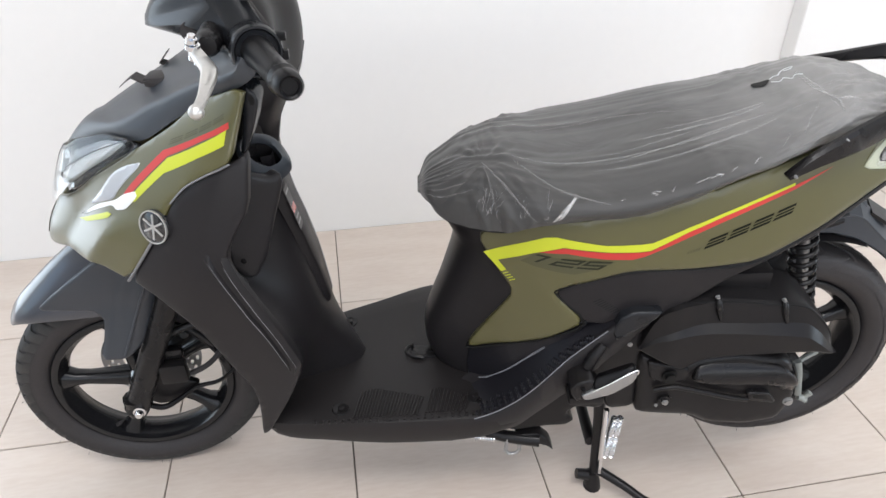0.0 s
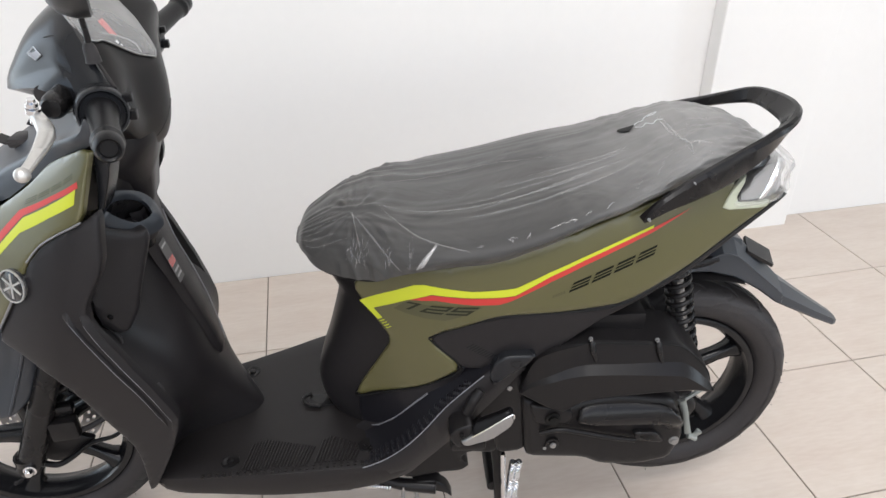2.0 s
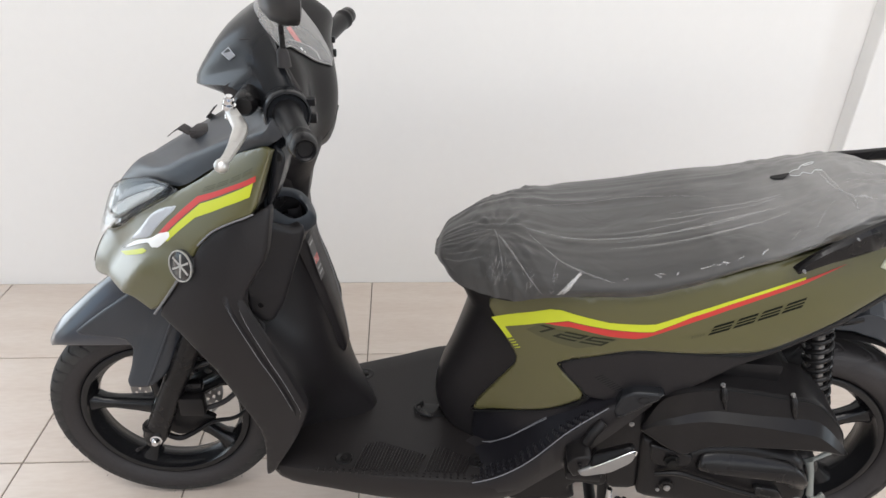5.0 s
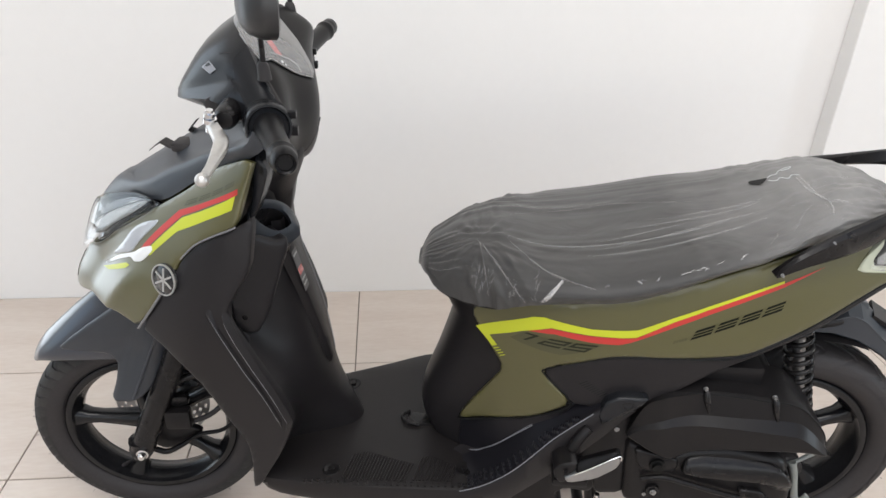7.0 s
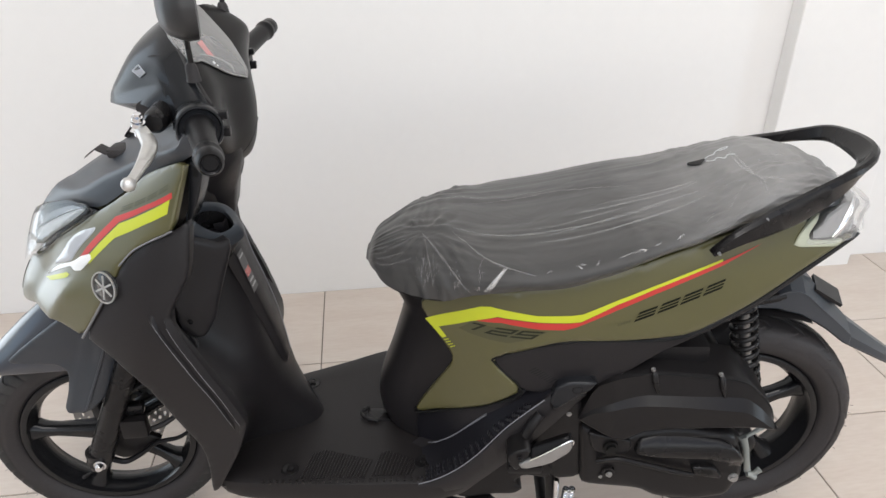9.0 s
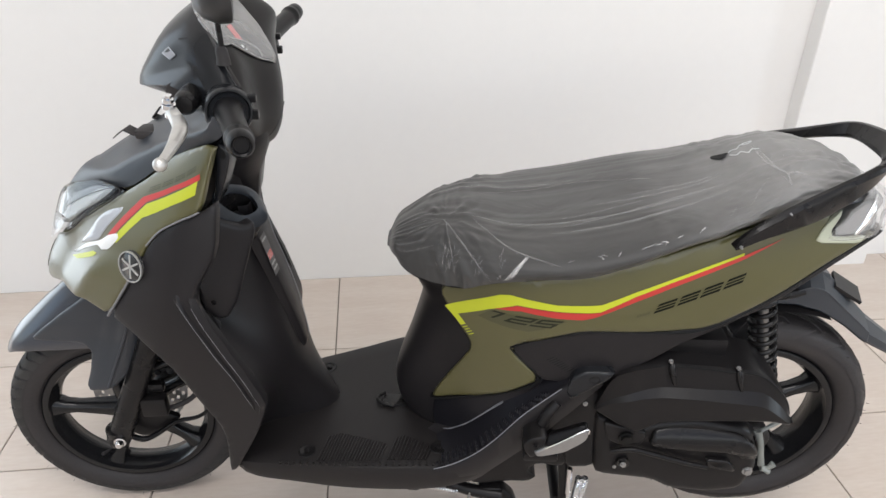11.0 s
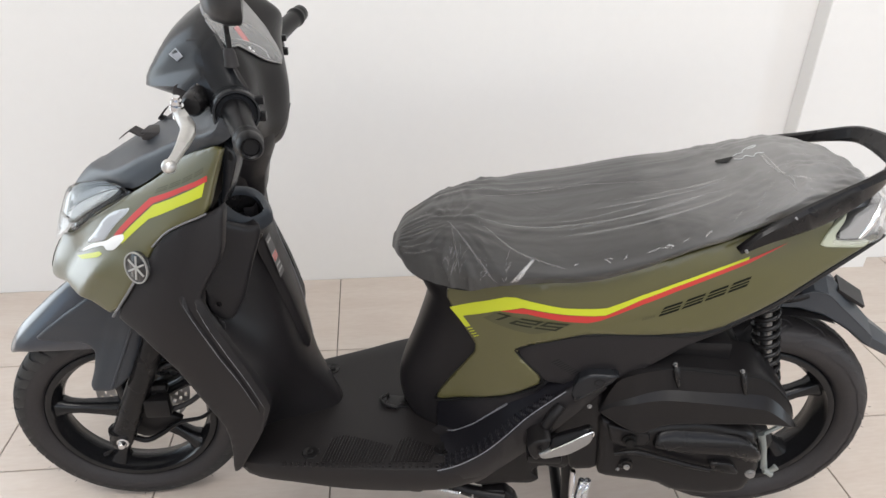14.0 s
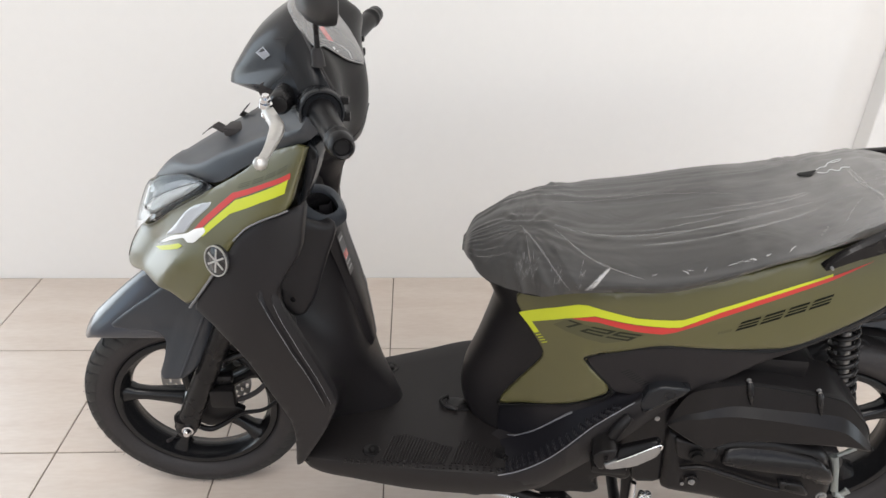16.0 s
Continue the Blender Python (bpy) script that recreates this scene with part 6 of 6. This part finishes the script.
def tail_lamp():
    rings = []
    for x, w, z0, z1 in ((1.304, 0.110, 0.744, 0.756), (1.326, 0.107, 0.742, 0.788), (1.352, 0.100, 0.741, 0.808), (1.378, 0.090, 0.740, 0.812), (1.402, 0.074, 0.740, 0.800), (1.418, 0.052, 0.742, 0.782), (1.426, 0.028, 0.748, 0.768)):
        rings.append([(x - 0.02 * abs(s) ** 2, w * math.sin(s * math.pi / 2), z0 + (z1 - z0) * f) for f, s in [(0, k / 6) for k in range(-6, 7)] + [(0.6, 1.0)] + [(1, 0.8 * k / 6) for k in range(6, -7, -1)] + [(0.6, -1.0)]])
    return rings


tail = part("tail_lamp", loft(tail_lamp()), MILKY, scooter, "clear tail lamp in loose protective film", 50)
part("tail_lamp_inner", moved(loft(tail_lamp()), lambda p: (1.345 + (p[0] - 1.345) * 0.80, p[1] * 0.84, 0.780 + (p[2] - 0.783) * 0.86)), PEARL, tail, "grey frosted lamp inner")
# strip added to draw the pale reflection across the lamp's lens
for x, lift in ((1.336, 0.002),):
    part("tail_lamp_sheen", tube([(x - 0.006, -0.101, 0.752), (x + 0.004, -0.098, 0.770), (x + 0.016, -0.088, 0.790), (x + 0.026, -0.070, 0.806 + lift)], [0.003, 0.0055, 0.006, 0.004], 8, 4, 0.6), SILVER, tail, "silvered strip for the lamp's reflection band")
part("tail_under", loft([[(x, y * w, z) for y, z in ((-1, z1), (-0.8, z0), (0.8, z0), (1, z1))] for x, w, z0, z1 in ((1.10, 0.13, 0.60, 0.63), (1.20, 0.12, 0.64, 0.67), (1.30, 0.10, 0.69, 0.716), (1.36, 0.078, 0.718, 0.734), (1.402, 0.05, 0.728, 0.740))]), COVER, scooter, "black under-tail cover", 40)


def rear_fender():
    """The tail flap: a roof-shaped sheet with two creases that narrows to its tip."""
    rings = []
    for x, z, w, d, h in ((1.225, 0.573, 0.046, 0.003, 0.012), (1.270, 0.592, 0.049, 0.008, 0.022), (1.300, 0.6105, 0.051, 0.026, 0.026), (1.3175, 0.6175, 0.052, 0.038, 0.028), (1.344, 0.6105, 0.052, 0.038, 0.028), (1.3773, 0.5830, 0.051, 0.029, 0.028), (1.400, 0.5645, 0.050, 0.025, 0.026), (1.4389, 0.5300, 0.048, 0.021, 0.022), (1.4500, 0.5215, 0.047, 0.019, 0.020), (1.4520, 0.5160, 0.0450, 0.015, 0.018), (1.4679, 0.5070, 0.0430, 0.015, 0.017), (1.530, 0.4695, 0.034, 0.012, 0.010), (1.588, 0.4350, 0.021, 0.009, 0.005), (1.598, 0.4285, 0.014, 0.006, 0.003)):
        top = [(-w * 1.06, z - d), (-w, z), (-w * 0.35, z + h), (w * 0.35, z + h), (w, z), (w * 1.06, z - d)]
        low = [(y * 0.90, zz - 0.005) for y, zz in top[::-1]]
        rings.append([(x, y, zz) for y, zz in top + low])
    return loft(rings)


flap = part("rear_fender", rear_fender(), GREY, scooter, "satin blue-grey rear mudguard flap", 14)
part("flap_crest", tube([(1.270, -0.0492, 0.5925), (1.300, -0.0512, 0.611), (1.3175, -0.0522, 0.618), (1.344, -0.0522, 0.611), (1.3773, -0.0512, 0.5835), (1.4389, -0.0482, 0.5305)], [0.0008, 0.0016, 0.0016, 0.0016, 0.0016, 0.0010], 6, 4), GREY, flap)
PLATE = [(1.380, 0.010, 0.613), (1.434, 0.010, 0.580), (1.424, -0.032, 0.572), (1.368, -0.032, 0.606)]
part("plate_bracket", loft([PLATE, [(x + 0.003, y, z + 0.005) for x, y, z in PLATE]]), CASE, flap, "black plate bracket", 20)
part("plate_light", loft([[(x, y * w, z) for y, z in ((-1, z0), (-0.8, z0 + h), (0.8, z0 + h), (1, z0))] for x, w, z0, h in ((1.295, 0.020, 0.606, 0.004), (1.312, 0.030, 0.610, 0.016), (1.340, 0.032, 0.618, 0.020), (1.362, 0.026, 0.616, 0.012))]), GREY, flap, "blue-grey plate light housing", 30)
part("fender_stay", tube([(1.20, -0.055, 0.60), (1.26, -0.05, 0.598), (1.31, -0.045, 0.606)], 0.009, 8), SATIN, flap)
part("wheel_arch", loft([[(REAR_AXLE.x + 0.275 * math.cos(a), y, REAR_AXLE.z + 0.275 * math.sin(a) + 0.012 * (1 - abs(y) / 0.06)) for y in (-0.062, -0.05, 0, 0.05, 0.062)] for a in (radians(d) for d in range(70, 160, 6))], False, False), CASE, scooter, "black inner rear mudguard", 60)

# ---- engine and drive ----
AIRBOX = [(0.938, 0.440, 0.4435, 0.4460, 0.4500), (0.958, 0.430, 0.4620, 0.4700, 0.515), (0.985, 0.418, 0.4755, 0.487, 0.537), (1.010, 0.4075, 0.4828, 0.4950, 0.5405), (1.030, 0.418, 0.4862, 0.4990, 0.5415), (1.050, 0.4285, 0.4875, 0.4995, 0.5414), (1.080, 0.433, 0.4865, 0.4988, 0.5400), (1.116, 0.4354, 0.4845, 0.4974, 0.5368), (1.155, 0.437, 0.4810, 0.4968, 0.5325), (1.190, 0.4385, 0.4775, 0.4962, 0.5295), (1.2142, 0.4390, 0.4735, 0.4925, 0.5205), (1.2389, 0.4385, 0.4580, 0.4750, 0.4985), (1.2602, 0.4345, 0.4420, 0.4530, 0.4730), (1.2704, 0.4370, 0.4390, 0.4420, 0.4460)]
CVT = [(0.9399, 0.4329), (0.961, 0.4209), (1.0137, 0.400), (1.0552, 0.418), (1.1218, 0.4257), (1.2135, 0.4066), (1.2352, 0.361), (1.2449, 0.3131), (1.2276, 0.2571), (1.1683, 0.2442), (1.094, 0.2515), (1.0594, 0.2718), (0.97, 0.281), (0.9536, 0.2875), (0.9483, 0.3449)]
RIDGE = [(1.0394, 0.3719), (1.0433, 0.4061), (1.08, 0.4150), (1.1193, 0.4145), (1.1989, 0.4040), (1.2245, 0.3781), (1.240, 0.345), (1.240, 0.305), (1.226, 0.285), (1.212, 0.310), (1.205, 0.345), (1.1682, 0.362), (1.0795, 0.3645)]
engine = part("engine", join(block(0.82, 1.10, -0.13, 0.13, 0.29, 0.46, 0.03, 3), block(1.00, 1.20, -0.10, 0.05, 0.42, 0.53, 0.02, 3)), CASE, scooter, "black engine and drive unit")


def air_box():
    """Upright flank, a bevelled band along its top, an upper flank that leans back and a rolled roof."""
    rings = []
    for x, low, face, band, seam in AIRBOX:
        back = 0.3 * max(0, 0.985 - x)
        lean = 0.25 + 0.75 * min(1, max(0, (x - 0.97) / 0.08))
        rings.append([(x, y + (back if y < -0.15 else 0), z) for y, z in ((-0.10, low), (-0.196, low), (-0.2035, low + 0.002), (-0.205, low + 0.005), (-0.205, face), (-0.205 + 0.014 * lean, band), (-0.205 + 0.020 * lean, seam - 0.003), (-0.181, seam - 0.0005), (-0.175, seam + 0.001), (-0.10, seam + 0.010), (-0.08, (low + seam) / 2))])
    fine = [smooth_line([r[k] for r in rings], 4) for k in range(len(rings[0]))]
    return loft([[line[i] for line in fine] for i in range(len(fine[0]))])


part("air_box", air_box(), CASE, engine, "ribbed black air cleaner box", 22)
part("air_box_seam", tube([(x, -0.1845 + 0.3 * max(0, 0.985 - x), seam - 0.0025) for x, low, face, band, seam in AIRBOX[1:]], 0.0016, 6, 4), SEAL, engine)
for x, seam in ((1.053, 0.541), (1.166, 0.5315)):
    part("air_box_rib", tube([(x, -0.176, seam + 0.004), (x + 0.001, -0.186, seam - 0.001), (x + 0.004, -0.189, seam - 0.016), (x + 0.010, -0.191, seam - 0.035)], [0.004, 0.0055, 0.0055, 0.003], 8, 4), SATIN, engine)
    part("air_box_bolt", bolt(x - 0.001, -0.180, seam + 0.006, 0.0026), STEEL, engine)
part("air_box_lid", block(1.050, 1.155, -0.150, -0.04, 0.530, 0.570, 0.008, 2), CASE, engine, "black lid on the air box")
part("drive_case", panel(CVT, flat(-0.190), 0.10, 0.014, 0.013), CASE, engine, "black drive belt case", 40)
part("drive_cover", panel(RIDGE, lambda a, b: (a, -0.204 + 0.5 * max(0, 0.365 - b) + 2.0 * max(0, b - 0.385) ** 1.3, b), 0.03, 0.008, 0.012), SATIN, engine, "domed black drive cover", 40)
part("case_band", tube([(0.975, -0.196, 0.352), (1.01, -0.200, 0.362), (1.05, -0.200, 0.352), (1.11, -0.200, 0.334), (1.15, -0.199, 0.324)], [0.004, 0.005, 0.005, 0.005, 0.004], 8), CASE, engine)
part("oil_window", panel([(1.1446, 0.3435), (1.1848, 0.3417), (1.205, 0.3141), (1.151, 0.3227)], flat(-0.201), 0.02, 0.003, 0.01), SATIN, engine, "raised oval sight boss")
part("window_slot", panel([(1.156, 0.3375), (1.180, 0.3362), (1.186, 0.3255), (1.158, 0.3285)], flat(-0.2015), 0.0, 0.0003, 0.01), SEAL, engine)
for x, z, y, r, mat in ((1.2143, 0.333, -0.212, 0.0062, STEEL), (1.0006, 0.3221, -0.198, 0.0040, STEEL), (0.987, 0.3115, -0.194, 0.0024, STEEL), (0.9967, 0.3878, -0.198, 0.009, SEAL), (0.9193, 0.4561, -0.19, 0.003, STEEL)):
    part("case_bolt", bolt(x, y, z, r, r), mat, engine)
part("bolt_collar", lathe([(0.0068, -0.196), (0.0120, -0.196), (0.0125, -0.190), (0.0068, -0.190)], (1.0006, 0.0, 0.3221), 20), SATIN, engine)
part("case_plate", panel([(0.955, 0.418), (0.985, 0.412), (1.030, 0.400), (1.034, 0.385), (1.026, 0.368), (0.990, 0.366), (0.966, 0.378), (0.960, 0.398)], flat(-0.196), 0.01, 0.004, 0.01), CASE, engine)
part("brake_arm", join(tube([(1.236, -0.172, 0.388), (1.246, -0.174, 0.360), (1.252, -0.174, 0.335), (1.2600, -0.172, 0.305)], [0.0065, 0.0050, 0.0050, 0.0062], 8, 3, 0.6), tube([(1.2307, -0.170, 0.382), (1.2500, -0.165, 0.389), (1.272, -0.16, 0.401)], [0.0050, 0.0034, 0.0045], 8), tube([(1.258, -0.176, 0.303), (1.270, -0.176, 0.303), (1.279, -0.176, 0.314)], [0.006, 0.004, 0.006], 8), tube([(1.262, -0.176, 0.302), (1.274, -0.178, 0.296)], [0.005, 0.0055], 8, 2)), CAST, engine, "pale zinc-plated brake arm and wing nut")
part("engine_hanger", panel([(0.880, 0.46), (0.93, 0.50), (0.955, 0.44), (0.95, 0.37), (0.958, 0.290), (0.905, 0.285), (0.895, 0.33), (0.86, 0.36), (0.865, 0.42)], flat(-0.178), 0.06, 0.008, 0.012), CASE, engine)
part("swing_tube", tube([(1.19, -0.12, 0.37), (1.23, -0.11, 0.33), (1.262, -0.09, 0.30)], [0.03, 0.026, 0.022], 12), CASE, engine)
part("rear_hub_case", lathe([(0.0, -0.105), (0.026, -0.105), (0.032, -0.098), (0.034, -0.055), (0.0, -0.055)], tuple(REAR_AXLE), 28), CASE, engine)

# rear shock absorber
shock = part("shock_absorber", tube([(1.262, -0.095, 0.430), (1.212, -0.092, 0.640)], 0.010, 12, 1), STEEL, scooter, "black coil-over rear shock absorber")
part("spring", coil((1.256, -0.095, 0.450), (1.216, -0.092, 0.622), 0.0205, 0.0046, 9.0, 8), SATIN, shock, "gloss black coil spring")
part("damper_body", tube([(1.264, -0.095, 0.420), (1.256, -0.095, 0.458)], [0.020, 0.024], 14, 1), SATIN, shock)
part("top_mount", tube([(1.216, -0.092, 0.618), (1.206, -0.09, 0.655)], [0.024, 0.015], 14, 1), SATIN, shock)

# pillion peg, folded
PEG = [(0.8308, 0.3967), (0.8487, 0.4084), (0.9138, 0.4547), (0.9186, 0.4384), (0.9129, 0.4239), (0.8828, 0.3986), (0.8385, 0.3852)]
peg = part("passenger_peg", panel(PEG, flat(-0.250), 0.012, 0.003, 0.008), STEEL, scooter, "bare alloy folding passenger foot peg", 40)
part("peg_rubber", panel([(0.8487, 0.4070), (0.8513, 0.4290), (0.8778, 0.4435), (0.9084, 0.4600), (0.9138, 0.4535)], lambda a, b: (a, -0.2505 + 0.5 * max(0, b - 0.408 - 0.71 * (a - 0.8487)), b), 0.02, 0.003, 0.008), GRIPS, peg, "black ribbed peg rubber")
# chrome strip added to draw the highlight on the peg's top edge
part("peg_highlight", tube([(0.8490, -0.2505, 0.4084), (0.875, -0.2510, 0.4262), (0.9138, -0.2505, 0.4540), (0.9180, -0.2495, 0.4440)], 0.0014, 6, 4), CHROME, peg, "bright strip for the peg's edge highlight")
part("peg_hinge", panel([(0.812, 0.410), (0.824, 0.424), (0.8513, 0.4306), (0.8487, 0.4084), (0.8308, 0.3967), (0.8385, 0.3852), (0.8274, 0.3790), (0.816, 0.394)], flat(-0.246), 0.05, 0.003, 0.01), CASE, peg, "black hinge lug")
part("peg_bracket", block(0.815, 0.875, -0.238, -0.17, 0.362, 0.380, 0.006), CASE, peg)
part("peg_stop", tube([(0.845, -0.215, 0.43), (0.856, -0.212, 0.455), (0.868, -0.205, 0.470)], 0.010, 10), CASE, peg)
part("peg_pivot", bolt(0.833, -0.248, 0.411, 0.0030), CASE, peg)

# centre stand
stand = part("centre_stand", join(tube([(0.905, -0.115, 0.275), (0.915, -0.120, 0.20), (0.922, -0.128, 0.04)], [0.013, 0.0115, 0.0105], 12), tube([(0.895, 0.115, 0.275), (0.905, 0.120, 0.20), (0.918, 0.128, 0.04)], [0.016, 0.0145, 0.0135], 12), tube([(0.906, -0.12, 0.13), (0.906, 0.12, 0.13)], 0.012, 10, 1)), CASE, scooter, "black steel centre stand standing on the tiles")
for s in (-1, 1):
    part("stand_foot", join(tube([(0.918, s * 0.128, 0.045), (0.922, s * 0.130, 0.010), (0.922, s * 0.130, 0.0005)], [0.012, 0.017, 0.019], 12, 2), tube([(0.885, s * 0.128, 0.040), (0.915, s * 0.128, 0.034)], [0.011, 0.012], 10, 1)), CASE, stand)
part("tread_arm", tube([(0.925, -0.130, 0.055), (0.975, -0.160, 0.040), (1.020, -0.195, 0.030), (1.075, -0.225, 0.036)], [0.010, 0.009, 0.008, 0.007], 10), CASE, stand, "stand tread arm")
for k in range(2):
    part("stand_spring", coil((0.944 + 0.012 * k, -0.125, 0.205), (0.934 + 0.012 * k, -0.138, 0.105), 0.0052, 0.0019, 27, 6), CHROME, stand, "bright stand spring")
part("stand_rod", tube([(0.921, -0.136, 0.24), (0.928, -0.142, 0.06)], 0.0055, 6, 1), CHROME, stand)

# folded side stand and lower frame parts
side_stand = part("side_stand", join(tube([(0.66, -0.135, 0.205), (0.72, -0.150, 0.190), (0.79, -0.160, 0.186)], [0.012, 0.012, 0.014], 10), panel([(0.745, 0.200), (0.79, 0.202), (0.812, 0.180), (0.822, 0.150), (0.808, 0.165), (0.79, 0.172), (0.745, 0.174)], flat(-0.16), 0.02, 0.004, 0.012)), CASE, scooter, "black folded side stand")
part("side_stand_loop", tube([(0.728, -0.160, 0.192), (0.726, -0.164, 0.162), (0.740, -0.165, 0.154), (0.752, -0.164, 0.164), (0.750, -0.160, 0.185)], 0.0035, 8), STEEL, side_stand, "bent wire loop")
part("side_stand_spring", coil((0.64, -0.15, 0.196), (0.705, -0.155, 0.186), 0.007, 0.0018, 13, 6), CHROME, side_stand, "bright side stand spring")
part("frame_lug", join(block(0.60, 0.63, -0.15, -0.11, 0.175, 0.22, 0.008), tube([(0.53, -0.13, 0.20), (0.56, -0.135, 0.192), (0.60, -0.135, 0.19)], 0.010, 8)), CASE, scooter, "black frame lug")
part("stand_guard", panel([(0.70, 0.232), (0.78, 0.30), (0.86, 0.36), (0.905, 0.36), (0.908, 0.262), (0.8545, 0.2696), (0.836, 0.252), (0.8557, 0.2307), (0.8371, 0.2192), (0.7988, 0.2185), (0.74, 0.207)], flat(-0.155), 0.05, 0.005, 0.012), CASE, scooter, "black lower bracket cover")
part("exhaust", tube([(0.86, 0.10, 0.26), (0.98, 0.15, 0.25), (1.08, 0.17, 0.27), (1.22, 0.18, 0.32), (1.42, 0.185, 0.38)], [0.016, 0.018, 0.035, 0.05, 0.045], 16), CASE, scooter, "black exhaust silencer")

# ---- floor tiles, each a piece of the floor ----
tile_bm = block(-TILE_SIZE / 2 + 0.0016, TILE_SIZE / 2 - 0.0016, -TILE_SIZE / 2 + 0.0016, TILE_SIZE / 2 - 0.0016, -0.009, 0.0, 0.0012, 1)
tile_mesh = bpy.data.meshes.new("tile")
tile_bm.to_mesh(tile_mesh)
tile_bm.free()
tile_mesh.materials.append(TILE)
for i in range(-13, 9):
    for j in range(11):
        tile = new("tile", tile_mesh)
        tile.parent = floor
        tile.location = ((i + 0.5) * TILE_SIZE, -(j + 0.5) * TILE_SIZE, 0.0)
far = bmesh.new()
for i in range(9, 16):
    for j in range(11):
        x, y, h = (i + 0.5) * TILE_SIZE, -(j + 0.5) * TILE_SIZE, TILE_SIZE / 2 - 0.0016
        far.faces.new([far.verts.new((x + a * h, y + b * h, 0.0)) for a, b in ((-1, -1), (1, -1), (1, 1), (-1, 1))])
tagged(part("far_tiles", far, TILE, floor, smooth=0), kind="stuff")
